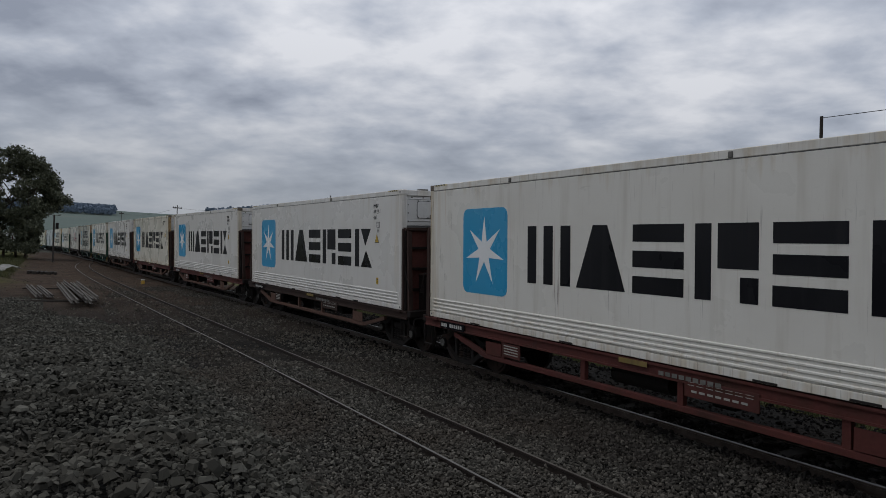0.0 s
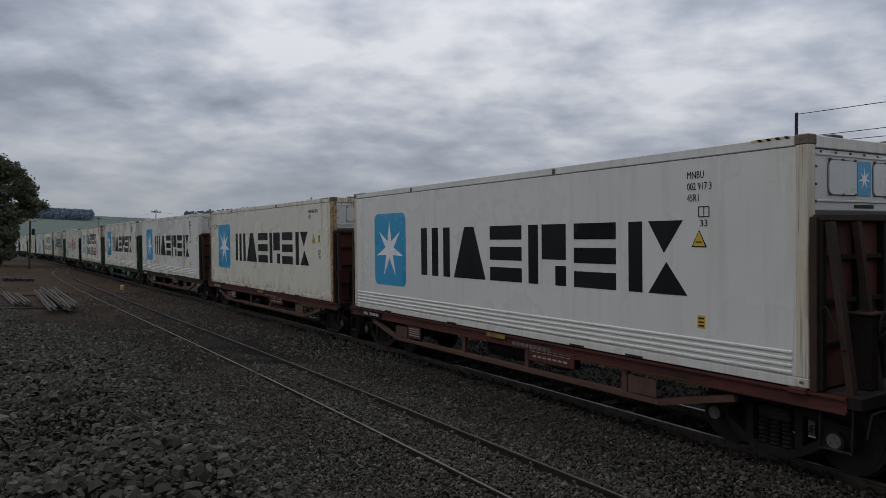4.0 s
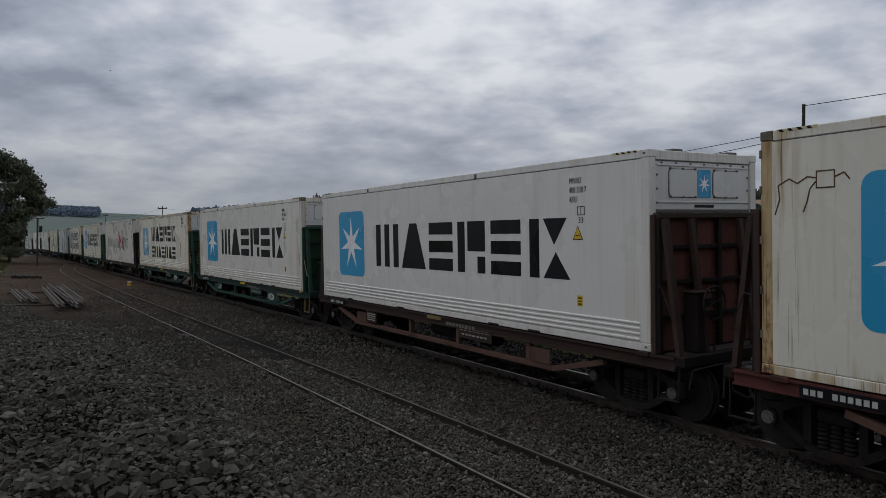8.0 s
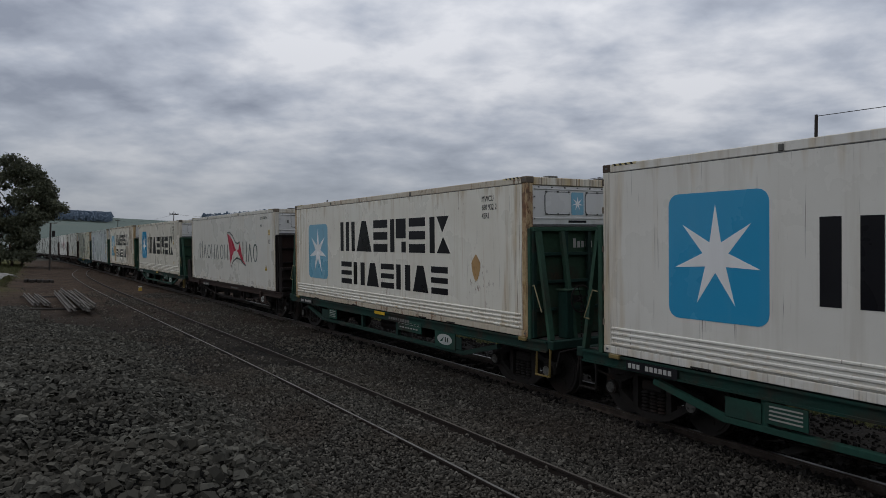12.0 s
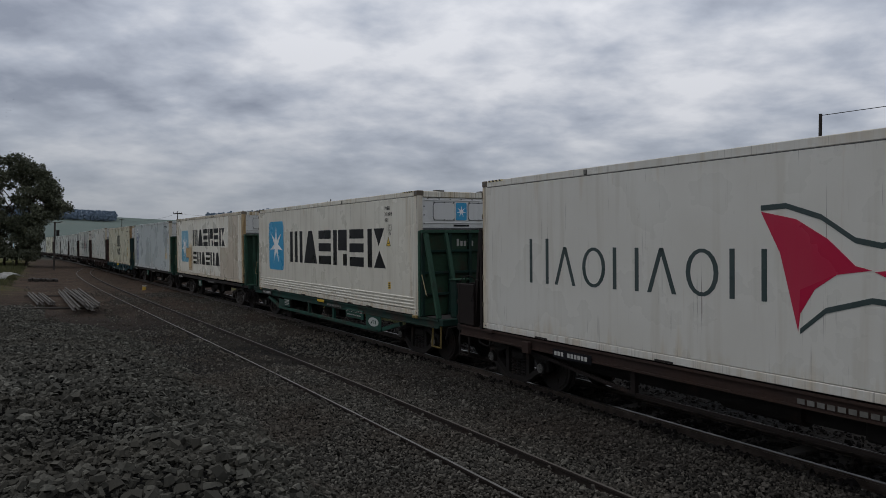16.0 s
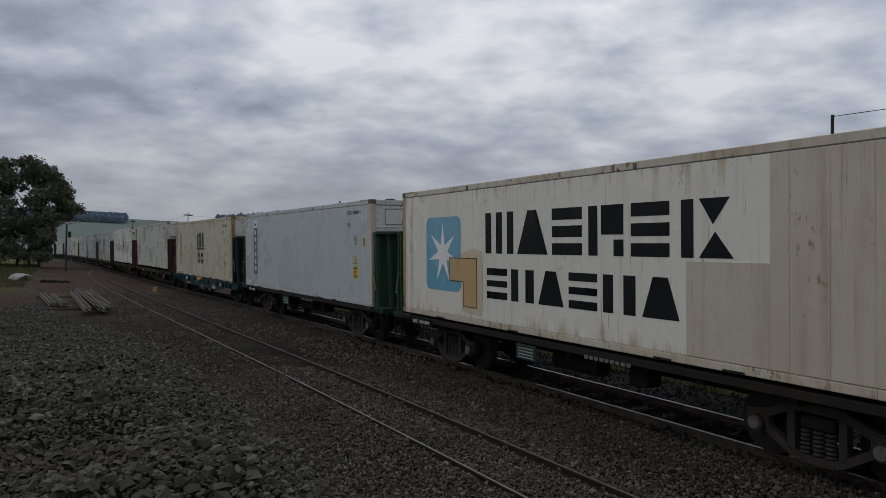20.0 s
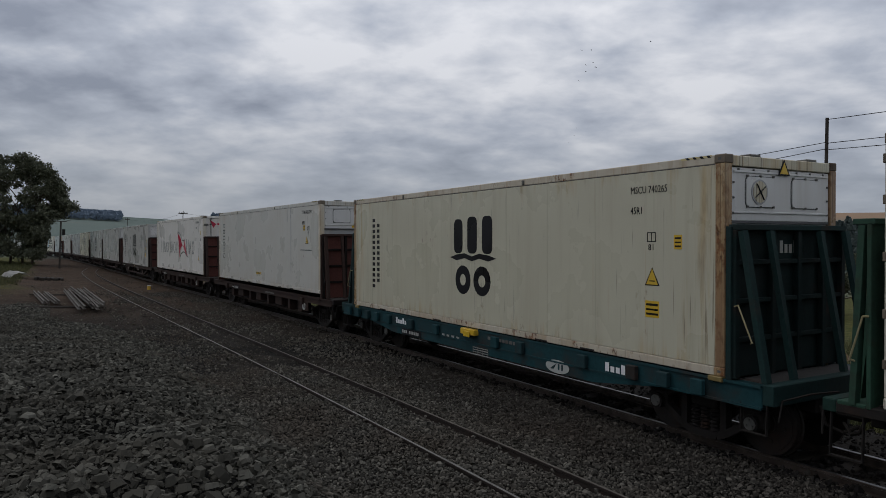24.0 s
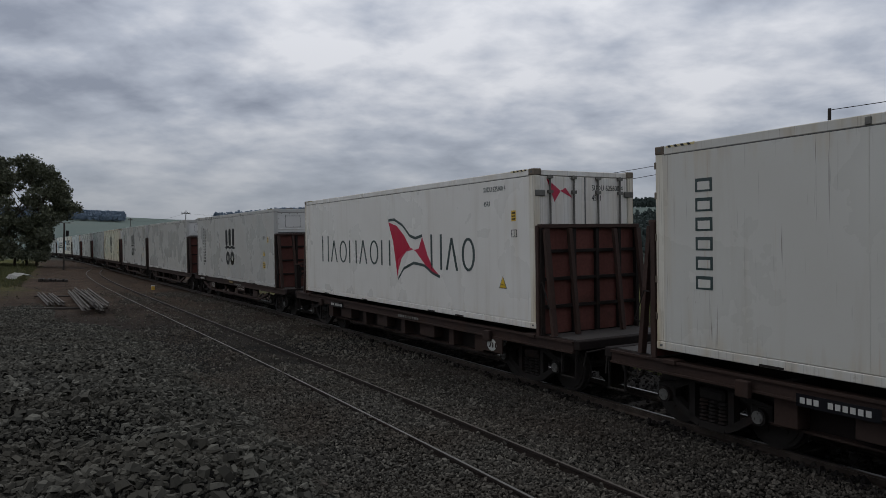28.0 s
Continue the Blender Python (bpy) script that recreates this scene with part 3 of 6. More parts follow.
def flag_sign(c, x0, x1, z0, z1, y=FACE):
    """A plain two-part crimson pennant with dark edges."""
    w, h = x1 - x0, z1 - z0
    P = lambda pts: [(x0 + w * p, z0 + h * q) for p, q in pts]
    flat("logo_panel", [P(((0.0, 0.96), (0.18, 0.89), (0.33, 0.73), (0.45, 0.53), (0.20, 0.33), (0.19, 0.0), (0.10, 0.62))), P(((0.20, 0.33), (0.45, 0.53), (0.52, 0.50), (0.37, 0.46), (0.27, 0.34), (0.20, 0.14), (0.19, 0.0))),
                        P(((0.53, 0.49), (0.62, 0.51), (0.69, 0.70), (0.78, 0.42), (0.87, 0.23), (1.0, 0.10), (0.85, 0.14), (0.68, 0.33), (0.58, 0.45)))], M_RED, c, "crimson pennant shape", y)
    flat("logo_edge", [stripe([(0.0, 0.99), (0.13, 1.0), (0.30, 0.90), (0.45, 0.72), (0.56, 0.68), (0.69, 0.72)], P, 0.022), stripe([(0.20, 0.0), (0.32, 0.18), (0.52, 0.28), (0.72, 0.25), (0.87, 0.14), (1.0, 0.09)], P, 0.022)], M_GREYTXT, c, "", y - 0.001)


def stripe(mid, place, t):
    """A thin band along a bent middle line."""
    return place([(p, q + t) for p, q in mid] + [(p, q - t) for p, q in mid[::-1]])


def thin_strokes(x0, x1, z0, z1, n, w=0.07, tall_first=1.0):
    """Thin plain figures in a row: pairs of bars, gables and rings."""
    p = (x1 - x0) / n
    out = []
    for k in range(n):
        a, b = x0 + (k + 0.10) * p, x0 + (k + 0.86) * p
        top = z0 + (z1 - z0) * (tall_first if k == 0 else 1.0)
        m = (a + b) / 2
        if k % 3 == 0:
            out += [rect(a, a + w, z0, top), rect(b - w, b, z0, top)]
        elif k % 3 == 1:
            out += [[(a, z0), (a + w, z0), (m + w / 2, top), (m - w / 2, top)], [(b - w, z0), (b, z0), (m + w / 2, top), (m - w / 2, top)]]
        else:
            ring = [(m + (b - a) / 2 * math.cos(radians(20 * j)), (z0 + top) / 2 + (top - z0) / 2 * math.sin(radians(20 * j))) for j in range(19)]
            inner = [(m + ((b - a) / 2 - w) * math.cos(radians(20 * j)), (z0 + top) / 2 + ((top - z0) / 2 - w * 0.7) * math.sin(radians(20 * j))) for j in range(19)]
            out += [ring[:10] + inner[:10][::-1], ring[9:] + inner[9:][::-1]]
    return out


def warning(c, x, z, size=0.24, y=FACE):
    flat("warning_triangle", [[(x - size / 2, z), (x + size / 2, z), (x, z + size * 0.95)]], M_BLACK, c, "black-edged yellow triangle", y)
    k = 0.80
    flat("triangle_field", [[(x - size / 2 * k, z + size * 0.055), (x + size / 2 * k, z + size * 0.055), (x, z + size * 0.87)]], M_YELLOW, c, "", y - 0.004, 0.002)
    flat("triangle_mark", [rect(x - 0.05, x + 0.05, z + 0.06, z + 0.075)], M_BLACK, c, "", y - 0.006, 0.001)


def sticker(c, x, z, w=0.12, h=0.17, y=FACE):
    flat("sticker", [rect(x, x + w, z, z + h)], M_YELLOW, c, "small yellow sticker", y)
    flat("sticker_text", [rect(x + 0.015, x + w - 0.015, z + h * a, z + h * b) for a, b in ((0.14, 0.27), (0.42, 0.53), (0.70, 0.84))], M_BLACK, c, "", y - 0.004, 0.001)


def gauge_mark(c, x, z, num):
    flat("code_box", [rect(x, x + 0.17, z, z + 0.012), rect(x, x + 0.17, z + 0.13, z + 0.142), rect(x, x + 0.012, z, z + 0.142), rect(x + 0.158, x + 0.17, z, z + 0.142), rect(x + 0.08, x + 0.09, z, z + 0.142)], M_BLACK, c)
    if num:
        write(c, num, x + 0.02, z - 0.12, 0.13, M_BLACK)


NEAR = {"side": True}  # the rear of the train never comes close: it goes without the smallest fittings


def container_shell(name, label, skin, post, ribs=True, seams=0, doors_ahead=False, unit=None, group="containers on the train", hatches=True):
    c = thing(name, label, "container", group)
    hx, hy = CL / 2, CW / 2
    rail = M_RAILRUST if skin in (M_OLD, M_CREAM) else skin
    part("insulated_body", bx(-hx + 0.03, hx - 0.10, -hy, hy, 0.12, CH - 0.13, bevel=0.006), skin, c)
    part("roof", bx(-hx + 0.03, hx - 0.03, -hy + 0.03, hy - 0.03, CH - 0.12, CH - 0.02, bevel=0.01), skin, c, "pale sheet roof")
    for s in (-1, 1):
        y0, y1 = sorted((s * (hy - 0.07), s * (hy + 0.004)))
        part("top_rail", bx(-hx + 0.17, hx - 0.17, y0, y1, CH - 0.125, CH - 0.005, bevel=0.008), rail, c)
        y0, y1 = sorted((s * (hy - 0.10), s * (hy + 0.006)))
        part("bottom_rail", bx(-hx + 0.17, hx - 0.17, y0, y1, 0.0, 0.115, bevel=0.008), rail, c)
        part("rail_seam", bx(-hx + 0.17, hx - 0.17, *sorted((s * (hy - 0.01), s * (hy + 0.0015))), CH - 0.134, CH - 0.126), M_DARKGAP, c)
        for e in (-1, 1):
            x0, x1 = sorted((e * (hx - 0.005), e * (hx - 0.165)))
            y0, y1 = sorted((s * (hy - 0.14), s * (hy + 0.002)))
            part("corner_post", bx(x0, x1, y0, y1, 0.115, CH - 0.115, bevel=0.012), post, c)
            for z in (0.0, CH - 0.118):
                bm = bx(*sorted((e * hx, e * (hx - 0.178))), *sorted((s * (hy - 0.162), s * (hy + 0.006))), z, z + 0.118, bevel=0.012)
                cast = part("corner_casting", bm, M_CASTING if z and post is not skin else post, c, "dark steel corner block" if z and post is not skin else "")
                if NEAR["side"]:
                    # opening drawn as a grey plate, its inner shade put into the colour
                    part("casting_hole", bx(*sorted((e * (hx - 0.055), e * (hx - 0.125))), *sorted((s * (hy - 0.02), s * (hy + 0.0075))), z + 0.035, z + 0.085, bevel=0.01), M_DARKGAP, cast)
    if NEAR["side"] and not doors_ahead:
        for x in (-3.05, 1.75):
            part("top_vent", bx(x - 0.035, x + 0.035, -hy - 0.022, -hy + 0.01, CH - 0.115, CH - 0.03, bevel=0.008), M_GREYST, c, "small grey drain fitting")
    if ribs:
        for k in range(4):
            z = 0.135 + 0.078 * k
            for s in (-1, 1):
                part("rub_rib", bx(-hx + 0.18, hx - 0.2, *sorted((s * (hy - 0.01), s * (hy + 0.016))), z, z + 0.045, bevel=0.012), skin, c)
    for x in (-4.4, -1.6, 2.1, 3.3) if NEAR["side"] else ():
        part("rail_slot", bx(x, x + 0.34, -hy - 0.0085, -hy - 0.004, 0.004, 0.034, bevel=0.004), M_UNDER, c)
    for k in range(seams):
        x = -hx + CL * (k + 1) / (seams + 1)
        part("panel_seam", bx(x - 0.006, x + 0.006, -hy - 0.003, -hy + 0.01, 0.14, CH - 0.14), skin, c)
    # slanted black dashes on a worn yellow strip along the roof edge at the ends
    for e in (-1, 1) if NEAR["side"] else ():
        part("hazard_strip", bx(*sorted((e * (hx - 0.22), e * (hx - 0.72))), -hy - 0.0055, -hy + 0.06, CH - 0.036, CH - 0.002), M_WORNYEL, c, "worn yellow edge strip")
        for k in range(4):
            x = e * (hx - 0.27 - 0.115 * k)
            part("hazard_dash", plate(bmesh.new(), [(x, CH - 0.035), (x + 0.05, CH - 0.035), (x + 0.016, CH - 0.003), (x - 0.034, CH - 0.003)], -hy - 0.0055, 0.002), M_BLACK, c, "black warning dash")
    # hinge lugs of the door end, seen on the edge of its posts
    if not doors_ahead and NEAR["side"]:
        for z in (0.42, 0.95, 1.55, 2.15, 2.58):
            part("hinge_lug", bx(-hx - 0.012, -hx + 0.03, -hy - 0.008, -hy + 0.10, z, z + 0.10, bevel=0.006), M_CASTING, c, "dark hinge lug")
    if doors_ahead:
        for s in (-1, 1):
            door = part("door", bx(hx - 0.09, hx - 0.03, *sorted((s * 0.012, s * (hy - 0.145))), 0.12, CH - 0.13, bevel=0.01), skin, c, "white container door leaf")
            for a in (0.30, 0.86):
                bm = rod(bmesh.new(), (hx + 0.0, s * a, 0.1), (hx + 0.0, s * a, CH - 0.11), 0.019)
                for z in (0.16, 0.9, 1.7, 2.45, 2.72):
                    box(bm, hx - 0.03, hx + 0.03, s * a - 0.05, s * a + 0.05, z, z + 0.06)
                part("lock_rod", bm, M_GREYST, door, "grey steel locking rod")
            for z in (0.45, 1.05, 1.65, 2.4):
                part("hinge", bx(hx - 0.03, hx + 0.012, *sorted((s * (hy - 0.24), s * (hy - 0.01))), z, z + 0.11, bevel=0.01), M_GREYST, door)
        part("door_gasket", bx(hx - 0.07, hx - 0.035, -0.012, 0.012, 0.12, CH - 0.13), M_DARKGAP, c)
    else:
        part("end_header", bx(hx - 0.12, hx - 0.012, -hy + 0.15, hy - 0.15, CH - 0.15, CH - 0.01, bevel=0.01), skin, c)
        part("fan_panel", bx(hx - 0.1, hx - 0.035, -hy + 0.145, hy - 0.145, 2.03, CH - 0.16, bevel=0.008), unit or M_UNIT, c, "white refrigeration unit panel")
        part("unit_housing", bx(hx - 0.1, hx - 0.06, -hy + 0.145, hy - 0.145, 0.12, 2.01, bevel=0.01), M_DULL, c, "grey refrigeration machinery")
        part("unit_sill", bx(hx - 0.08, hx - 0.028, -hy + 0.15, hy - 0.15, 2.0, 2.03), M_DARKGAP, c)
        for s in (-1, 1) if hatches else ():
            hatch = part("hatch_cover", plate_x(bmesh.new(), round_rect(*sorted((s * 0.20, s * 0.78)), 2.22, 2.62, 0.07), hx - 0.035, 0.020), unit or M_UNIT, c)
            part("hatch_gasket", plate_x(bmesh.new(), round_rect(*sorted((s * 0.188, s * 0.792)), 2.208, 2.632, 0.08), hx - 0.035, 0.006), M_DARKGAP, hatch)
            for dy in (0.22, 0.49, 0.76) if NEAR["side"] else ():
                for z in (2.205, 2.615):
                    part("hatch_clip", bx(hx - 0.03, hx - 0.004, s * dy - 0.014, s * dy + 0.014, z, z + 0.028), M_GREYST, hatch, "small dark clip")
        for z in (2.13, 2.665):
            part("panel_moulding", bx(hx - 0.036, hx - 0.018, -hy + 0.19, hy - 0.19, z, z + 0.028, bevel=0.006), unit or M_UNIT, c)
        for j in range(7 if NEAR["side"] else 0):
            y = -0.93 + 0.31 * j
            part("panel_bolt", bx(hx - 0.036, hx - 0.02, y - 0.013, y + 0.013, CH - 0.20, CH - 0.174), M_GREYST, c)
        for s in (-1, 1):
            for z in (2.12, 2.32, 2.52) if NEAR["side"] else ():
                part("panel_bolt", bx(hx - 0.036, hx - 0.02, s * 1.03 - 0.013, s * 1.03 + 0.013, z, z + 0.026), M_GREYST, c)
        for y in (-0.7, 0.55):
            part("roof_lug", bx(hx - 0.2, hx - 0.02, y, y + 0.22, CH - 0.02, CH + 0.025, bevel=0.01), M_GREYST, c)
    return c


def plate_x(bm, pts, x, depth=0.01):
    """A flat outline in the y-z plane, given thickness towards +x."""
    vs = [bm.verts.new((x, p[0], p[1])) for p in pts]
    f = bm.faces.new(vs)
    r = bmesh.ops.extrude_face_region(bm, geom=[f])
    for v in r["geom"]:
        if isinstance(v, bmesh.types.BMVert):
            v.co.x += depth
    bmesh.ops.recalc_face_normals(bm, faces=bm.faces)
    return bm


def end_star(c, blue, y=0.0, w=0.30, h=0.42, z=2.21):
    hx = CL / 2 - 0.035
    part("end_logo", plate_x(bmesh.new(), round_rect(y - w / 2, y + w / 2, z, z + h, 0.03), hx, 0.006), blue, c, "small blue panel with a star")
    part("end_logo_star", plate_x(bmesh.new(), star(y, z + h / 2, w * 0.45, w * 0.13, 7), hx + 0.006, 0.003), M_STAR, c)
    part("unit_name", plate_x(bmesh.new(), rect(-0.22, 0.22, 2.062, 2.105), hx, 0.004), M_BLACK, c)


def star_container(label, serial, skin=None, post=None, blue=None, num="33", end=True, shift=0.0, slide=None, lift=0.0, tail=0.0, apart=False):
    skin, post, blue = skin or M_WHITE, post or skin or M_WHITE, blue or M_BLUE
    c = container_shell("container", label, skin, post, ribs=not apart)
    slide = shift if slide is None else slide
    blue_star(c, -4.90 + shift, -3.34 + shift, 0.64 + lift, 2.33 + lift, blue)
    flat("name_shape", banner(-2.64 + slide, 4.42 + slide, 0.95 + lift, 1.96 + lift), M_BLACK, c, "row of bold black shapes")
    if serial:
        lines = serial.split("/")
        for k, t in enumerate(lines):
            write(c, t, 4.42 + tail, 2.50 - 0.150 * k, 0.138, M_BLACK, squeeze=0.70)
    if apart:
        warning(c, 4.78, 1.62, 0.28)
        sticker(c, 5.12, 1.64, 0.14, 0.22)
        gauge_mark(c, 5.12, 1.28, num)
    else:
        gauge_mark(c, 4.60 + tail, 1.99, num)
        warning(c, 4.61 + tail, 1.60)
        sticker(c, 4.58 + tail, 0.54)
    if end:
        end_star(c, blue)
    return c


def two_line_container(label, skin, post, blue, n2, right=3.46, serial="", spot=False):
    c = container_shell("container", label, skin, post, ribs=spot)
    blue_star(c, -4.86, -3.33, 0.63, 2.25, blue)
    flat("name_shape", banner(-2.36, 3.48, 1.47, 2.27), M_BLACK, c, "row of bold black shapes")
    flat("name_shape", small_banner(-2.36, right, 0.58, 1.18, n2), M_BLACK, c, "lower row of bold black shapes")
    if serial:
        for k, t in enumerate(serial.split("/")):
            write(c, t, 4.66, 2.50 - 0.165 * k, 0.16, M_BLACK, squeeze=0.78)
    end_star(c, blue)
    if spot:
        flat("rust_spot", [[(4.44 + (0.15 + 0.02 * math.sin(3 * a)) * math.cos(a), 1.20 + (0.24 + 0.03 * math.cos(4 * a)) * math.sin(a)) for a in np.linspace(0, 5.9, 16)]], M_BRASS, c, "round brown rust spot")
    return c


def pennant_container(label, serial, doors, skin=None):
    c = container_shell("container", label, skin or M_WHITE, M_WORN, ribs=False, seams=0, doors_ahead=doors, hatches=False)
    flat("name_shape", thin_strokes(-4.62, 0.30, 0.98, 1.62, 7, 0.075, 1.22), M_GREYTXT, c, "row of thin dark strokes")
    flat("name_shape", thin_strokes(2.20, 4.20, 0.96, 1.66, 3, 0.08, 1.12), M_GREYTXT, c)
    flag_sign(c, 0.12, 2.67, 0.67, 2.13)
    for k, t in enumerate(serial.split("/")):
        write(c, t, 4.45, 2.55 - 0.28 * k, 0.145, M_GREYTXT, squeeze=0.78)
    sticker(c, 5.38, 1.96, 0.14, 0.2)
    gauge_mark(c, 5.38, 1.66, "")
    warning(c, 5.08, 0.68, 0.25)
    hx = CL / 2
    if doors:
        part("end_logo", plate_x(bmesh.new(), [(-0.92, 2.72), (-0.60, 2.50), (-0.74, 2.30)], hx - 0.03, 0.005), M_RED, c)
        part("end_logo", plate_x(bmesh.new(), [(-0.60, 2.50), (-0.48, 2.56), (-0.33, 2.38)], hx - 0.03, 0.005), M_RED, c)
        for k, (t, z) in enumerate(((serial.split("/")[0], 2.52), ("45R1", 2.33))):
            ob = new("lettering", lettering(t, 0.15))
            ob.parent = c
            if not ob.data.materials:
                ob.data.materials.append(M_BLACK)
            ob.matrix_local = pose(hx - 0.027, 0.16, z, 0, 0, 90) @ Matrix.Diagonal((0.8, 1, 1, 1))
    else:
        part("end_logo", plate_x(bmesh.new(), [(-0.22, 2.62), (-0.06, 2.54), (0.02, 2.44), (-0.14, 2.34), (-0.17, 2.52)], hx - 0.035, 0.006), M_RED, c)
        part("end_logo", plate_x(bmesh.new(), [(0.02, 2.44), (0.10, 2.50), (0.20, 2.36), (0.08, 2.40)], hx - 0.035, 0.006), M_RED, c)
        for k in range(10):
            y = -0.42 + 0.084 * k + (0.04 if k > 5 else 0.0)
            part("unit_name", plate_x(bmesh.new(), rect(y, y + 0.06, 2.10, 2.19), hx - 0.035, 0.005), M_BLACK, c)
        # piping and latches round the unit door
        bm = bmesh.new()
        for a, b in (((-0.62, 2.66), (-0.30, 2.66)), ((-0.62, 2.66), (-0.62, 2.26)), ((-0.62, 2.26), (-0.40, 2.22)), ((0.30, 2.66), (0.55, 2.66)), ((0.20, 2.22), (0.62, 2.24)), ((0.62, 2.24), (0.62, 2.30))):
            rod(bm, (hx - 0.03, *a), (hx - 0.03, *b), 0.008, 5)
        part("unit_piping", bm, M_GREYST, c, "thin grey pipe")
        for y, z in ((-0.42, 2.64), (0.0, 2.63), (0.42, 2.64), (-0.42, 2.21), (0.05, 2.24), (0.40, 2.23), (-0.74, 2.45), (0.66, 2.45)):
            part("door_latch", bx(hx - 0.035, hx - 0.008, y - 0.02, y + 0.02, z - 0.05, z + 0.05), M_GREYST, c)
    return c


def arch_container(label, skin, post, serial, big=True, seams=9):
    """Three thick uprights over two rounded blocks, and a column of small bars."""
    c = container_shell("container", label, skin, post, ribs=False, seams=seams)
    k, cx, cz = 1.0, 0.0, 1.36
    X = lambda v: cx + v * k
    Z = lambda v: cz + v * k
    flat("logo_panel", [round_rect(X(-0.70), X(-0.36), Z(0.15), Z(0.86), 0.12), round_rect(X(-0.17), X(0.19), Z(0.15), Z(0.90), 0.12), round_rect(X(0.38), X(0.74), Z(0.15), Z(0.90), 0.12),
                        [(X(-0.86), Z(0.06)), (X(-0.60), Z(0.0)), (X(-0.28), Z(0.05)), (X(0.0), Z(-0.01)), (X(0.28), Z(0.05)), (X(0.60), Z(0.0)), (X(0.88), Z(0.06)), (X(0.60), Z(0.12)), (X(0.28), Z(0.15)), (X(0.0), Z(0.09)), (X(-0.28), Z(0.15)), (X(-0.60), Z(0.12))]], M_BLACK, c, "plain black emblem shape")
    for x0, x1 in ((-0.64, -0.05), (0.06, 0.68)):
        m, hw = (x0 + x1) / 2, (x1 - x0) / 2
        ring = [(X(m + hw * math.cos(radians(20 * j))), Z(-0.40 + 0.30 * math.sin(radians(20 * j)))) for j in range(19)]
        inner = [(X(m + (hw - 0.18) * math.cos(radians(20 * j))), Z(-0.40 + 0.12 * math.sin(radians(20 * j)))) for j in range(19)]
        flat("name_shape", [ring[:10] + inner[:10][::-1], ring[9:] + inner[9:][::-1]], M_BLACK, c, "half of a plain black ring")
    n = 13
    flat("name_column", [rect(-4.85, -4.70, 0.55 + 0.142 * j, 0.635 + 0.142 * j) for j in range(n)] + [rect(-4.57, -4.43, 0.70 + 0.142 * j, 0.785 + 0.142 * j) for j in range(11)], M_BLACK, c, "columns of small black bars")
    for j, t in enumerate(serial.split("/")):
        if t:
            write(c, t, 4.42, 2.46 - 0.30 * j, 0.15, M_BLACK, squeeze=0.80)
    gauge_mark(c, 4.75, 1.75, "81" if big else "")
    sticker(c, 5.25, 1.65, 0.14, 0.2)
    warning(c, 4.85, 1.12, 0.28)
    sticker(c, 4.72, 0.66, 0.26, 0.24)
    if big:
        hx = CL / 2 - 0.035
        ring = lambda r, y, z: [(y + r * math.cos(radians(20 * j)), z + r * math.sin(radians(20 * j))) for j in range(18)]
        fan = part("fan_cover", plate_x(bmesh.new(), ring(0.17, -0.52, 2.42), hx, 0.03), M_DULL, c, "round grey fan cover")
        part("fan_disc", plate_x(bmesh.new(), ring(0.145, -0.52, 2.42), hx + 0.03, 0.004), skin, fan)
        for a in (35, 125):
            d = (0.13 * math.cos(radians(a)), 0.13 * math.sin(radians(a)))
            part("fan_bar", beam(bmesh.new(), (hx + 0.036, -0.52 - d[0], 2.42 - d[1]), (hx + 0.036, -0.52 + d[0], 2.42 + d[1]), 0.03, 0.006), M_BLACK, fan)
        part("end_warning", plate_x(bmesh.new(), [(-0.13, 2.66), (0.13, 2.66), (0.0, 2.88)], hx + 0.024, 0.006), M_BLACK, c)
        part("end_warning_field", plate_x(bmesh.new(), [(-0.09, 2.68), (0.09, 2.68), (0.0, 2.84)], hx + 0.030, 0.003), M_YELLOW, c)
    return c


def plain_container(label, skin, post, column=None, panel=None, seams=8, serial=""):
    c = container_shell("container", label, skin, post, ribs=False, seams=seams)
    if panel is not None:
        flat("name_panel", [rect(-4.87, -4.40, 0.50, 2.31)], panel, c, "navy upright panel")
        flat("emblem", [rect(-4.87, -4.42, 2.33, 2.62)], M_STAR, c, "white square emblem")
        flat("name_column", [rect(-4.74, -4.54, 0.62 + 0.285 * j, 0.80 + 0.285 * j) for j in range(6)], M_STAR, c, "", FACE - 0.004, 0.002)
        flat("emblem_mark", [[(-4.78, 2.42), (-4.60, 2.40), (-4.50, 2.52), (-4.66, 2.50)]], M_NAVY, c, "", FACE - 0.004, 0.002)
    if column:
        flat("name_column", [rect(-5.37, -5.09, 0.90 + 0.262 * j, 1.08 + 0.262 * j) for j in range(6)], column, c, "column of dark bars")
        flat("bar_slot", [rect(-5.33, -5.13, 0.925 + 0.262 * j, 1.035 + 0.262 * j) for j in range(6)], skin, c, "", FACE - 0.004, 0.002)
    for j, t in enumerate(serial.split("/")):
        if t:
            write(c, t, 4.50, 2.52 - 0.34 * j, 0.16, M_BLACK, squeeze=0.85)
    return c


# ---- wagons: origin on the rail plane, under the container's middle ----
M_PALEOVAL = paint("chalky_white_emblem", (0.40, 0.42, 0.40), grime=0.35)
# green of the truss sills, darker than the wagons' own green
M_SILLGREEN = steel("darker_green_sill_steel", (0.009, 0.040, 0.030), 0.6)
M_DECK = steel("worn_deck_plate", (0.065, 0.060, 0.056), 0.25, 0.6)
M_HANDRAIL = paint("dirty_pale_yellow_rail", (0.30, 0.26, 0.14), dirt=(0.06, 0.05, 0.03), grime=0.7)
M_OCHRE = paint("dirty_ochre_paint", (0.25, 0.18, 0.06), dirt=(0.06, 0.05, 0.03), grime=0.8)
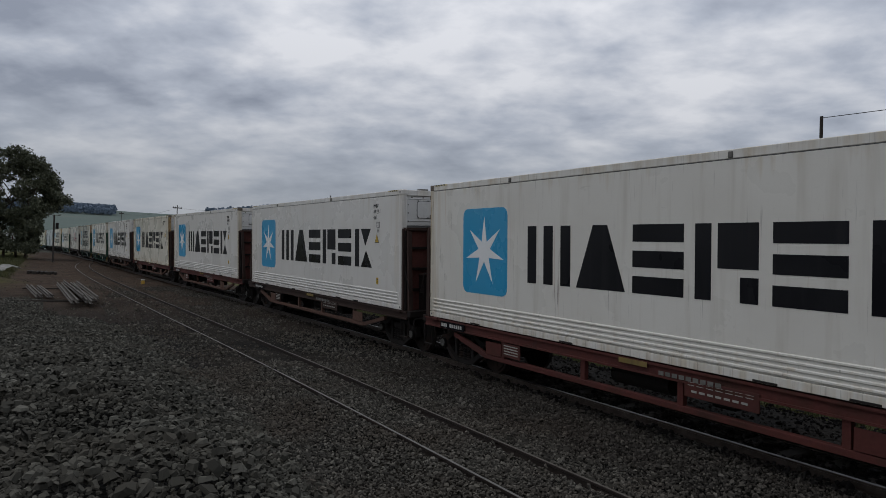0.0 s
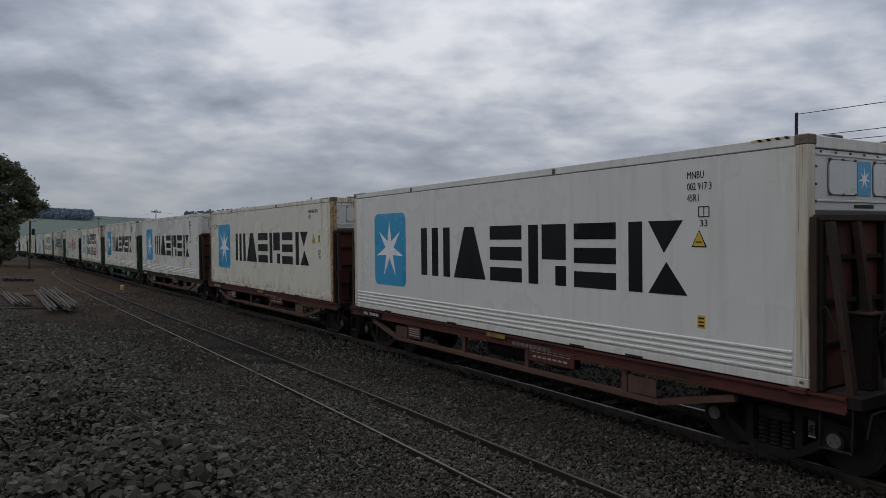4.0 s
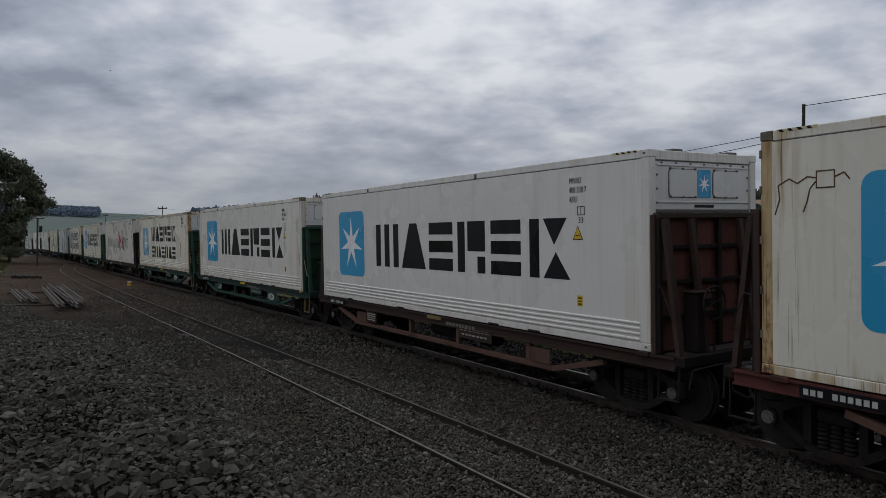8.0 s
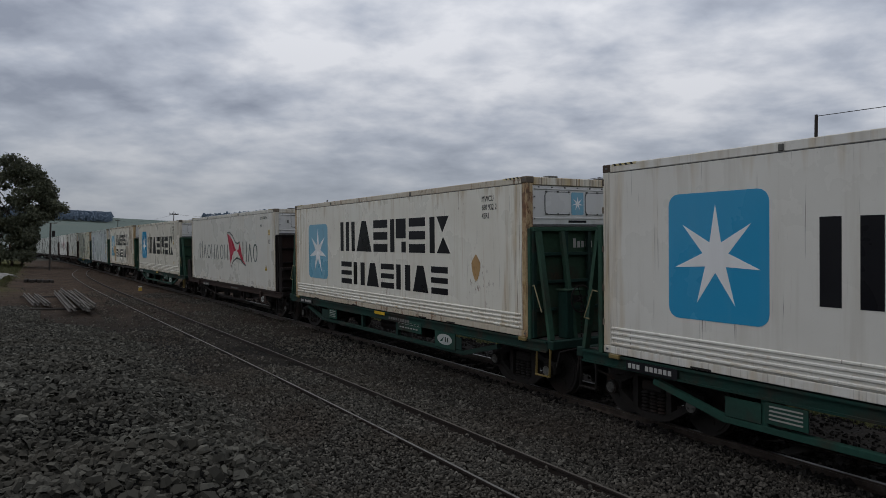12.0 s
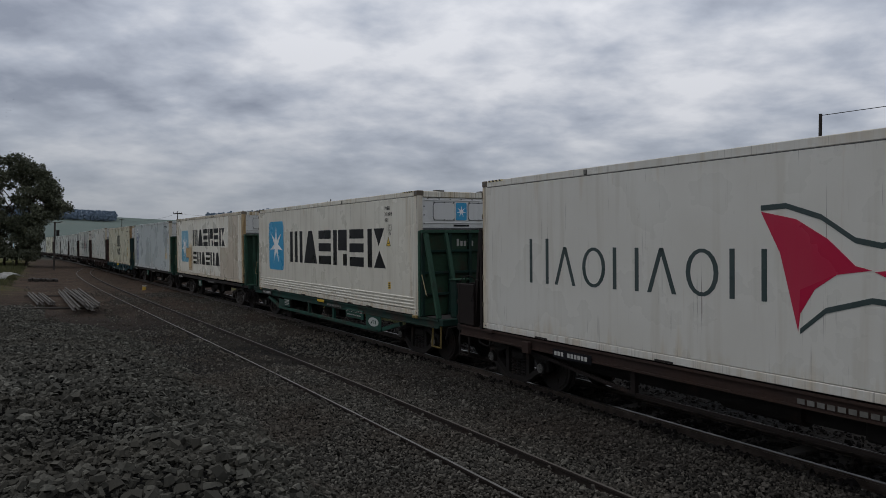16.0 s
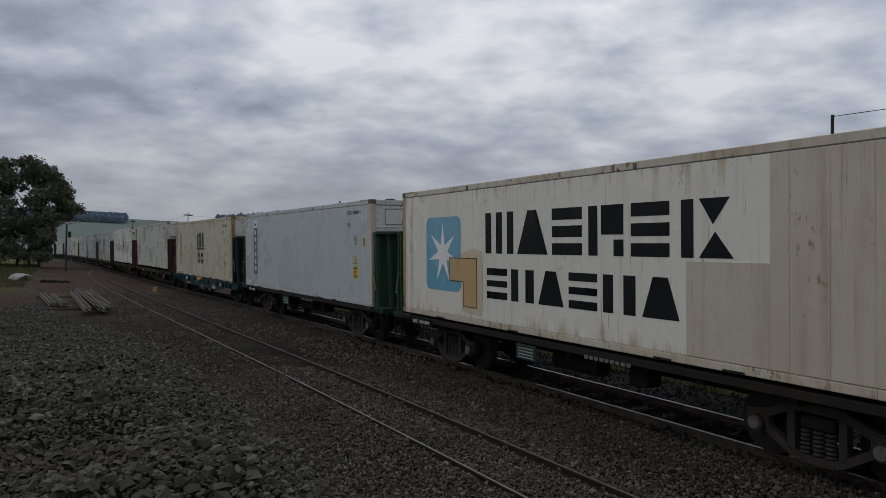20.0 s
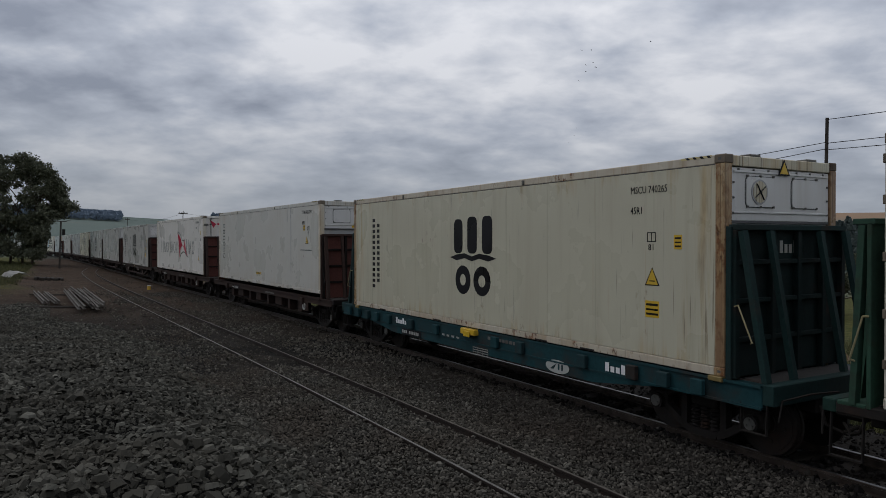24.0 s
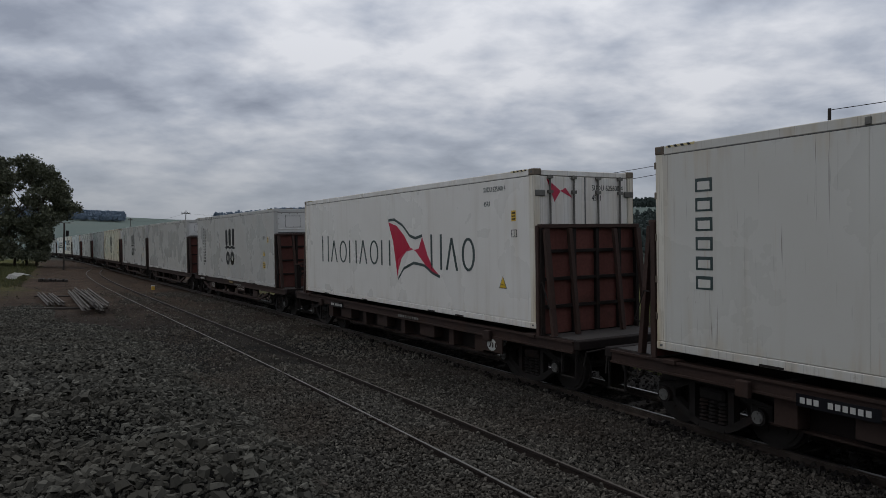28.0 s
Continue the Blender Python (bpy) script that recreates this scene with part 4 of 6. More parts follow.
M_NUMBER = paint("dulled_white_marking", (0.42, 0.42, 0.40), grime=0.5)
M_PALE = paint("dusty_pale_marking", (0.30, 0.30, 0.28), grime=0.5)
DECK = 1.035
WHEEL_R = 0.43


def lathe(profile, cx, cy, n=10):
    """A turned solid about an upright axis, from pairs of radius and height."""
    bm = bmesh.new()
    rings = [[bm.verts.new((cx + rad * math.cos(2 * math.pi * k / n), cy + rad * math.sin(2 * math.pi * k / n), z)) for k in range(n)] for rad, z in profile]
    for a, b in zip(rings, rings[1:]):
        for k in range(n):
            bm.faces.new((a[k], a[(k + 1) % n], b[(k + 1) % n], b[k]))
    bm.faces.new(rings[0][::-1])
    bm.faces.new(rings[-1])
    return bm


def wheelset(parent, x):
    bm = rod(bmesh.new(), (0, -0.68, 0), (0, 0.68, 0), 0.075, 10)
    for s in (-1, 1):
        rod(bm, (0, s * 0.465, 0), (0, s * 0.50, 0), WHEEL_R + 0.028, 28)
        rod(bm, (0, s * 0.50, 0), (0, s * 0.585, 0), WHEEL_R, 28)
        rod(bm, (0, s * 0.585, 0), (0, s * 0.60, 0), WHEEL_R - 0.055, 28)
        rod(bm, (0, s * 0.585, 0), (0, s * 0.625, 0), 0.15, 14)
        for k in range(5):
            a = radians(72 * k)
            rod(bm, (0.24 * math.cos(a), s * 0.59, 0.24 * math.sin(a)), (0.24 * math.cos(a), s * 0.612, 0.24 * math.sin(a)), 0.05, 8)
    w = part("wheelset", bm, M_WHEEL, parent, "worn steel wheels on an axle")
    w.location = (x, 0, WHEEL_R)
    return w


def bogie(wagon, x, base, frame_mat):
    b = part("bogie", bx(-0.22, 0.22, -0.86, 0.86, 0.50, 0.66, bevel=0.03), M_UNDER, wagon, "two-axle cast steel bogie")
    b.location = (x, 0, 0)
    h = base / 2
    for s in (-1, 1):
        y = s * 0.80
        bm = bmesh.new()
        outline = [(-h - 0.16, 0.40), (-h - 0.16, 0.56), (-h + 0.14, 0.60), (-0.30, 0.76), (0.30, 0.76), (h - 0.14, 0.60), (h + 0.16, 0.56), (h + 0.16, 0.40),
                   (h - 0.12, 0.40), (0.36, 0.20), (0.22, 0.14), (-0.22, 0.14), (-0.36, 0.20), (-h + 0.12, 0.40)]
        # upper and lower chords with columns, leaving openings
        for a, c in zip(outline[1:6], outline[2:7]):
            beam(bm, (a[0], y, a[1]), (c[0], y, c[1]), 0.12, 0.11)
        for a, c in zip(outline[8:13], outline[9:14]):
            beam(bm, (a[0], y, a[1]), (c[0], y, c[1]), 0.12, 0.10)
        for cx in (-0.33, 0.33):
            beam(bm, (cx, y, 0.20), (cx, y, 0.74), 0.12, 0.10, up=(1, 0, 0))
        for cx in (-h, h):
            box(bm, cx - 0.16, cx + 0.16, y - 0.07, y + 0.07, 0.38, 0.60, bevel=0.02)
        part("side_frame", bm, frame_mat, b)
        for cx in (-h, h):
            cap = part("axle_box", rod(bmesh.new(), (cx, y - 0.02 * s, 0.45), (cx, y + s * 0.13, 0.45), 0.115, 14), frame_mat, b)
            bm = rod(bmesh.new(), (cx, y + s * 0.12, 0.45), (cx, y + s * 0.145, 0.45), 0.085, 12)
            for k in range(3):
                a = radians(90 + 120 * k)
                rod(bm, (cx + 0.05 * math.cos(a), y + s * 0.14, 0.45 + 0.05 * math.sin(a)), (cx + 0.05 * math.cos(a), y + s * 0.16, 0.45 + 0.05 * math.sin(a)), 0.016, 6)
            part("axle_cap", bm, M_GREYST, cap, "pale bolted bearing cap")
        for cx in (-0.16, 0.0, 0.16):
            part("coil_spring", lathe([(0.05 if k % 2 else 0.078, 0.21 + 0.026 * k) for k in range(12)], cx, y), frame_mat, b)
    for cx in (-h, h):
        wheelset(b, cx)
    return b


FINISH = {}


def bulkhead(wagon, e, x, end, colour, top=3.03, reach=0.62, darker=False):
    """A steel end wall ahead of or behind the container, propped from the deck."""
    sheet, rib, prop, bar = FINISH[colour.name]
    # the gated wagon's walls and props take darker browns
    sheet, prop = (M_DARKSHEET, M_RIBBROWN) if darker else (sheet, prop)
    foot = min(x + reach, end - 0.14)
    x0, x1 = sorted((e * x, e * (x + 0.03)))
    w = part("end_wall", bx(x0, x1, -1.19, 1.19, DECK + 0.02, top, bevel=0.006), sheet, wagon, "ribbed steel end wall")
    for y in (-1.16, -0.42, 0.14, 0.70, 1.16):
        part("wall_stake", bx(*sorted((e * (x + 0.032), e * (x + 0.11))), y - 0.04, y + 0.04, DECK + 0.02, top - 0.07, bevel=0.006), rib, w)
    for z in (DECK + 0.48, DECK + 0.98, DECK + 1.48):
        part("wall_rib", bx(*sorted((e * (x + 0.032), e * (x + 0.095))), -1.15, 1.15, z, z + 0.06, bevel=0.006), rib, w)
    part("wall_cap", bx(*sorted((e * (x - 0.004), e * (x + 0.13))), -1.195, 1.195, top - 0.068, top + 0.004, bevel=0.006), prop, w)
    for k, y in enumerate((-1.12, -0.58, 0.52, 1.12)):
        bm = beam(bmesh.new(), (e * (x + 0.15), y, top - 0.08), (e * foot, y, DECK + 0.02), 0.10 if k in (0, 3) else 0.08, 0.075)
        part("wall_brace", bm, prop, wagon)
    for s in (-1, 1):
        part("corner_stake", bx(*sorted((e * (x - 0.02), e * (x + 0.06))), *sorted((s * 1.193, s * 1.235)), DECK + 0.0, top - 0.02, bevel=0.006), prop, wagon)
        bm = bmesh.new()
        p = [(e * (x + 0.10), s * 1.21, DECK + 0.95), (e * (x + 0.18), s * 1.245, DECK + 0.97), (e * (x + 0.38), s * 1.245, DECK + 0.52), (e * (x + 0.32), s * 1.19, DECK + 0.50)]
        for a, c in zip(p, p[1:]):
            rod(bm, a, c, 0.011, 6)
        part("hand_rail", bm, bar, wagon, "thin bent grab rail")


def panelled_wall(wagon, e, x, end, colour):
    """A tall green end wall with a recessed middle door, stout side wings and a small platform."""
    _, rib, prop, bar = FINISH[colour.name]
    top = 3.05
    w = part("end_wall", bx(*sorted((e * (x + 0.10), e * (x + 0.15))), -1.21, 1.21, DECK - 0.02, top, bevel=0.006), prop, wagon, "green end wall with a recessed door")
    part("wall_cap", bx(*sorted((e * (x + 0.06), e * (x + 0.30))), -1.215, 1.215, top - 0.05, top + 0.012, bevel=0.006), prop, w)
    part("wall_door", bx(*sorted((e * (x + 0.152), e * (x + 0.17))), -0.52, 0.58, DECK + 0.25, top - 0.22, bevel=0.006), rib, w, "dark recessed wall door")
    for z in (DECK + 0.25, DECK + 0.72, DECK + 1.18, top - 0.26):
        part("door_rib", bx(*sorted((e * (x + 0.171), e * (x + 0.20))), -0.50, 0.56, z, z + 0.045), prop, w)
    for y in (-0.58, 0.60):
        part("door_jamb", bx(*sorted((e * (x + 0.152), e * (x + 0.24))), y, y + 0.05, DECK, top - 0.055, bevel=0.006), prop, w)
    for k in range(3):
        n = (9, 12, 10)[k]
        h = (0.10, 0.055, 0.055)[k]
        z = top - (0.40, 0.55, 0.66)[k]
        for j in range(n):
            y = -0.44 + 0.92 * j / n
            part("painted_mark", bx(*sorted((e * (x + 0.172), e * (x + 0.176))), y, y + 0.92 / n * 0.62, z, z + h), M_PALE, w)
    for k in range(5):
        y = -0.40 + 0.165 * k
        part("painted_mark", bx(*sorted((e * (x + 0.172), e * (x + 0.176))), y, y + 0.11, top - 1.02, top - (0.80 if k in (0, 3) else 0.87)), M_PALE, w, "dull pale name bar")
    for y in (-1.17, -0.86, 0.90, 1.17):
        part("wall_brace", beam(bmesh.new(), (e * (x + 0.20), y, top - 0.06), (e * (x + (0.30 if abs(y) > 1 else 0.42)), y, DECK + 0.0), 0.10, 0.07), prop, wagon)
    for s in (-1, 1):
        part("platform", bx(*sorted((e * (x + 0.16), e * min(x + 0.72, end - 0.17))), *sorted((s * 0.62, s * 1.20)), DECK - 0.03, DECK + 0.02, bevel=0.008), prop, wagon, "small green step platform")
        bm = bmesh.new()
        p = [(e * (x + 0.12), s * 1.215, DECK + 0.98), (e * (x + 0.16), s * 1.26, DECK + 0.98), (e * (x + 0.30), s * 1.26, DECK + 0.50), (e * (x + 0.26), s * 1.20, DECK + 0.48)]
        for a, c in zip(p, p[1:]):
            rod(bm, a, c, 0.012, 6)
        part("hand_rail", bm, bar, wagon, "thin bent grab rail")


def end_gear(wagon, e, end, colour, deep=False, stand=True):
    _, rib, prop, _ = FINISH[colour.name]
    part("coupler", box(rod(bmesh.new(), (e * (end - 0.6), 0, 0.72), (e * (end + 0.18), 0, 0.72), 0.085, 10), *sorted((e * (end + 0.10), e * (end + 0.40))), -0.15, 0.15, 0.58, 0.87, bevel=0.05), M_UNDER, wagon, "dark knuckle coupler")
    part("buffer_beam", bx(*sorted((e * end, e * (end - 0.16))), -1.20, 1.20, DECK - (0.24 if deep else 0.13), DECK + 0.02, bevel=0.012), prop if deep else rib, wagon)
    part("draft_pocket", bx(*sorted((e * (end - 0.02), e * (end - 0.55))), -0.30, 0.30, 0.60, DECK - 0.135, bevel=0.02), M_UNDER, wagon)
    bm = bmesh.new()
    pts = [(e * (end + 0.02), -0.28, 0.72), (e * (end + 0.10), -0.30, 0.50), (e * (end + 0.26), -0.20, 0.42), (e * (end + 0.42), -0.10, 0.52)]
    for a, b in zip(pts, pts[1:]):
        rod(bm, a, b, 0.022, 7)
    part("brake_hose", bm, M_UNDER, wagon)
    # uncoupling lever across the end
    bm = bmesh.new()
    pts = [(e * (end + 0.03), -1.15, 0.62), (e * (end + 0.05), -1.10, DECK - 0.16), (e * (end + 0.10), -0.60, DECK - 0.12), (e * (end + 0.14), -0.10, 0.90)]
    for a, b in zip(pts, pts[1:]):
        rod(bm, a, b, 0.014, 6)
    part("uncoupling_lever", bm, M_UNDER, wagon, "thin bent dark lever")
    for s in (-1, 1):
        bm = bmesh.new()
        for dx in (0.10, 0.46):
            beam(bm, (e * (end - dx), s * 1.17, DECK - 0.05), (e * (end - dx), s * 1.20, 0.42), 0.04, 0.012, up=(1, 0, 0))
        beam(bm, (e * (end - 0.09), s * 1.20, 0.43), (e * (end - 0.47), s * 1.20, 0.43), 0.05, 0.016)
        part("foot_step", bm, M_OCHRE if colour is M_GREEN and e > 0 and stand else M_UNDER, wagon, "steel stirrup step")
    if e < 0 or not stand:
        return
    stand = part("brake_stand", bx(end - 0.36, end - 0.12, -0.78, -0.62, DECK + 0.021, DECK + 0.86, bevel=0.015), rib, wagon, "upright hand brake stand")
    box_ = bx(end - 0.40, end - 0.09, -0.80, -0.42, DECK + 0.861, DECK + 0.89, bevel=0.008)
    part("stand_top", box_, prop, stand)
    bm = rod(bmesh.new(), (end - 0.12, -0.50, DECK + 0.72), (end - 0.05, -0.50, DECK + 0.72), 0.03, 8)
    box(bm, end - 0.14, end - 0.115, -0.63, -0.42, DECK + 0.66, DECK + 0.78)
    for k in range(16):
        a, b = radians(22.5 * k), radians(22.5 * k + 22.5)
        rod(bm, (end - 0.05, -0.50 + 0.24 * math.cos(a), DECK + 0.72 + 0.24 * math.sin(a)), (end - 0.05, -0.50 + 0.24 * math.cos(b), DECK + 0.72 + 0.24 * math.sin(b)), 0.013, 6)
    for k in range(4):
        a = radians(90 * k + 20)
        rod(bm, (end - 0.05, -0.50, DECK + 0.72), (end - 0.05, -0.50 + 0.24 * math.cos(a), DECK + 0.72 + 0.24 * math.sin(a)), 0.009, 5)
    part("brake_wheel", bm, M_UNDER, stand, "round hand brake wheel")
    bm = bmesh.new()
    for k in range(9):
        box(bm, end - 0.07, end - 0.05, -0.505, -0.485, DECK + 0.64 - 0.075 * k, DECK + 0.69 - 0.075 * k)
    part("brake_chain", bm, M_UNDER, stand)


FINISH.update({M_BROWN.name: (M_WALLBROWN, M_RIBBROWN, M_PROPBROWN, M_UNDER), M_MAROON.name: (M_WALLBROWN, M_RIBBROWN, M_PROPBROWN, M_UNDER),
               M_GREEN.name: (M_WALLGREEN, M_RIBGREEN, M_PROPGREEN, M_HANDRAIL), M_TEAL.name: (M_WALLTEAL, M_WALLTEAL, M_PROPTEAL, M_HANDRAIL)})


def build_wagon(kind, colour, ahead, behind, label, marks=True, gates=False, second=None, board=1.05):
    """kind: truss, plain, deep or low. ahead and behind: metres from the container's middle to the ends."""
    w = thing("container_wagon", label, "rail wagon", "wagons of the train")
    rib = FINISH[colour.name][1]
    second = second or colour
    mid, half = (ahead - behind) / 2, (ahead + behind) / 2
    for s in (-1, 1):
        y0, y1 = sorted((s * 1.20, s * 1.08))
        low = {"truss": DECK - 0.19, "plain": DECK - 0.20, "deep": DECK - 0.30, "low": DECK - 0.12}[kind]
        sill = bx(-behind + 0.16, ahead - 0.16, y0, y1, low, DECK, bevel=0.01)
        if kind != "low":
            box(sill, -behind + 0.16, ahead - 0.16, *sorted((s * 1.23, s * 1.08)), DECK - 0.035, DECK)
            box(sill, -behind + 0.16, ahead - 0.16, *sorted((s * 1.23, s * 1.08)), low, low + 0.03)
        # low wagons: this black sill fills what is only shade under the container
        part("side_sill", sill, M_UNDER if kind == "low" else M_SILLGREEN if colour is M_GREEN else colour, w, "long steel side sill")
        if kind == "truss":
            z = DECK - 0.60
            part("truss_chord", bx(-3.9, 3.9, *sorted((s * 1.20, s * 1.10)), z, z + 0.085, bevel=0.006), second, w)
            for x in (-3.3, -1.05, 0.95, 3.25):
                part("truss_post", bx(x - 0.05, x + 0.05, *sorted((s * 1.19, s * 1.11)), z + 0.085, DECK - 0.19), second, w)
            for e in (-1, 1):
                part("truss_brace", beam(bmesh.new(), (e * 3.88, s * 1.15, z + 0.04), (e * 5.1, s * 1.15, DECK - 0.27), 0.08, 0.09), second, w)
                part("jacking_plate", bx(*sorted((e * 3.34, e * 3.86)), *sorted((s * 1.206, s * 1.20)), z + 0.10, DECK - 0.25), second, w)
        if kind == "deep":
            pts = [(-5.0, DECK - 0.02), (-5.0, DECK - 0.30), (-3.6, DECK - 0.47), (3.6, DECK - 0.47), (5.0, DECK - 0.30), (5.0, DECK - 0.02)]
            bm = bmesh.new()
            plate(bm, pts, s * 1.20 + 0.0 + (0.02 if s > 0 else 0.0), 0.02)
            part("fish_belly_plate", bm, colour, w, "deep painted side plate")
        if kind in ("plain", "deep"):
            for x in ((-6.3, -5.7, -5.1, -4.5, -3.8, -2.6, -1.4, 0.9, 1.7, 3.4, 4.5, 5.1, 5.7) if kind == "deep" else (-4.6, 4.6)):
                part("stake_pocket", bx(x - 0.10, x + 0.10, *sorted((s * 1.23, s * 1.31)), DECK - 0.27, DECK - 0.06, bevel=0.01), colour, w)
        if kind == "plain" and gates:
            for a, b in (((-5.2, DECK - 0.20), (-2.1, DECK - 0.56)), ((-2.1, DECK - 0.56), (2.1, DECK - 0.56)), ((2.1, DECK - 0.56), (5.2, DECK - 0.20))):
                part("truss_rod", beam(bmesh.new(), (a[0], s * 1.12, a[1]), (b[0], s * 1.12, b[1]), 0.05, 0.05), rib, w, "long straining rod under the sill")
            for x in (-2.1, 2.1):
                part("queen_post", bx(x - 0.05, x + 0.05, *sorted((s * 1.16, s * 1.08)), DECK - 0.56, DECK - 0.20, bevel=0.008), rib, w)
            part("web_plate", bx(-4.9, 4.9, *sorted((s * 0.62, s * 0.60)), DECK - 0.52, DECK - 0.10), M_UNDER, w)
        elif kind == "plain":
            part("web_plate", bx(-4.4, 4.4, *sorted((s * 0.90, s * 0.87)), DECK - 0.58, DECK - 0.20), rib, w, "dark recessed web plate")
            part("lower_flange", bx(-4.4, 4.4, *sorted((s * 1.02, s * 0.86)), DECK - 0.61, DECK - 0.58), colour, w)
            for x, wide in ((-4.1, 0.16), (-2.9, 0.36), (-1.6, 0.10), (-0.5, 0.30), (0.7, 0.10), (1.9, 0.34), (3.0, 0.10), (4.1, 0.16)):
                part("stiffener", bx(x - wide, x + wide, *sorted((s * 1.15, s * 0.90)), DECK - 0.50 - 0.06 * (wide < 0.2), DECK - 0.20, bevel=0.012), colour, w)
    part("center_sill", bx(-behind + 0.2, ahead - 0.2, -0.17, 0.17, DECK - 0.42, DECK - 0.02, bevel=0.01), M_UNDER, w)
    for x in np.linspace(-5.6, 5.6, 9):
        part("cross_bearer", bx(x - 0.06, x + 0.06, -1.08, 1.08, DECK - 0.22, DECK - 0.03), M_UNDER, w)
    part("brake_rod", rod(bmesh.new(), (-3.6, 0.35, DECK - 0.55), (3.6, 0.35, DECK - 0.55), 0.02, 6), M_UNDER, w)
    part("air_tank", rod(bmesh.new(), (-0.9, -0.55, DECK - 0.42), (0.3, -0.55, DECK - 0.42), 0.17, 14), M_UNDER, w, "dark round brake reservoir")
    part("valve_box", bx(1.1, 1.5, -0.75, -0.40, DECK - 0.55, DECK - 0.2, bevel=0.03), M_UNDER, w)
    if kind == "low":
        part("marking_board", bx(-1.35, -0.75, -1.21, -1.18, DECK - 0.42, DECK - 0.14, bevel=0.005), M_GREEN, w, "small green board")
        flat_on(w, [rect(-1.28, -0.82, DECK - 0.22 - 0.055 * k, DECK - 0.20 - 0.055 * k) for k in range(4)], M_PALE, -1.21)
    bc = 4.35 if kind == "low" else 5.45
    for e, end in ((1, ahead), (-1, behind)):
        bogie(w, e * min(bc, end - 1.25), 1.60, M_BOGIE if kind == "low" else M_UNDER)
        end_gear(w, e, end, colour, kind == "deep", kind == "truss")
        if kind == "low":
            panelled_wall(w, e, 6.13, end, colour)
        else:
            bulkhead(w, e, 6.13, end, colour, reach=0.72 if colour is M_GREEN else 0.36 if kind == "plain" else 0.50, darker=gates)
            if colour in (M_GREEN, M_TEAL) and e > 0:
                for k in range(5):
                    part("painted_mark", bx(6.162, 6.167, -0.20 + 0.10 * k, -0.135 + 0.10 * k, DECK + 1.62, DECK + (1.79 if k in (0, 3) else 1.74)), M_PALE, w, "pale name bar")
        if gates:
            part("end_gate", bx(*sorted((e * (end - 0.14), e * (end - 0.06))), -1.22, 1.22, DECK + 0.03, DECK + 0.86, bevel=0.01), rib, w, "low brown end wall")
            for z in (DECK + 0.10, DECK + 0.42, DECK + 0.76):
                part("gate_rib", bx(*sorted((e * (end - 0.06), e * (end + 0.02))), -1.20, 1.20, z, z + 0.09, bevel=0.008), rib, w)
            for s in (-1, 1):
                part("gate_side", bx(*sorted((e * 6.45, e * (end - 0.145))), *sorted((s * 1.22, s * 1.16)), DECK + 0.03, DECK + 0.86, bevel=0.01), rib, w)
        part("end_deck", bx(*sorted((e * 6.2, e * (end - 0.165))), -1.07, 1.07, DECK - 0.02, DECK + 0.012), M_DECK, w, "worn steel deck plate")
    for x in (-5.95, 5.85):
        for s in (-1, 1):
            part("twist_lock", bx(x, x + 0.22, *sorted((s * 1.05, s * 1.26)), DECK - 0.05, DECK + 0.02, bevel=0.01), M_OCHRE if colour in (M_GREEN, M_TEAL) and kind != "low" else colour, w)
    if marks:
        nx, nz = {"deep": (-3.15, DECK - 0.46), "plain": (-3.90, DECK - 0.24)}.get(kind, (-5.60, DECK - 0.18))
        ny = -1.232
        part("number_board", plate(bmesh.new(), rect(nx, nx + 0.98, nz, nz + 0.15), ny, 0.003), M_BLACK, w, "black board with pale bars")
        flat_on(w, [rect(nx + 0.05 + 0.085 * k, nx + 0.11 + 0.085 * k, nz + 0.04, nz + 0.11) for k in range(11) if k not in (3, 10)], M_NUMBER, ny - 0.004)
        flat_on(w, [rect(0.6 + 0.12 * k, 0.69 + 0.12 * k, DECK - 0.15, DECK - 0.09) for k in range(9)], M_GREYST, -1.232)
        green = colour in (M_GREEN, M_TEAL)
        if kind == "truss":
            flat_on(w, [rect(-0.19, 0.38, DECK - 0.085, DECK - 0.01)], M_YELLOW if green else M_OCHRE, -1.233, "yellow height plate")
            bx0 = board
            part("name_board", bx(bx0, bx0 + 1.15, -1.225, -1.20, DECK - 0.36, DECK - 0.12, bevel=0.004), colour, w, "painted board with pale bars")
            flat_on(w, [rect(bx0 + 0.06 + 0.15 * k, bx0 + 0.17 + 0.15 * k, DECK - 0.20, DECK - 0.155) for k in range(7)] + [rect(bx0 + 0.12 + 0.13 * k, bx0 + 0.21 + 0.13 * k, DECK - 0.29, DECK - 0.26) for k in range(7)], M_PALE, -1.2265)
            part("load_board", bx(-3.28, -2.72, -1.222, -1.20, DECK - 0.47, DECK - 0.21, bevel=0.004), colour, w, "small painted load table")
            flat_on(w, [rect(-3.22, -2.78, DECK - 0.265 - 0.05 * k, DECK - 0.245 - 0.05 * k) for k in range(4)], M_PALE, -1.2235)
        if kind in ("truss", "deep") and green or kind == "plain":
            oc, oz, oa = {"deep": (2.72, DECK - 0.36, 0.31), "truss": (board + 2.17 - 0.4 * (board > 1.5), DECK - 0.35, 0.30), "plain": (4.70, DECK - 0.34, 0.16)}[kind]
            oy = -1.240 if kind == "plain" else -1.224
            if kind == "truss":
                part("emblem_plate", bx(oc - 0.42, oc + 0.42, -1.222, -1.20, oz - 0.19, DECK - 0.19, bevel=0.004), colour, w)
            if kind == "plain":
                part("emblem_plate", bx(oc - 0.34, oc + 0.34, -1.238, -1.20, oz - 0.14, DECK - 0.20, bevel=0.004), colour, w)
            ov = [(oc + oa * math.cos(radians(15 * k)), oz + 0.115 * math.sin(radians(15 * k))) for k in range(24)]
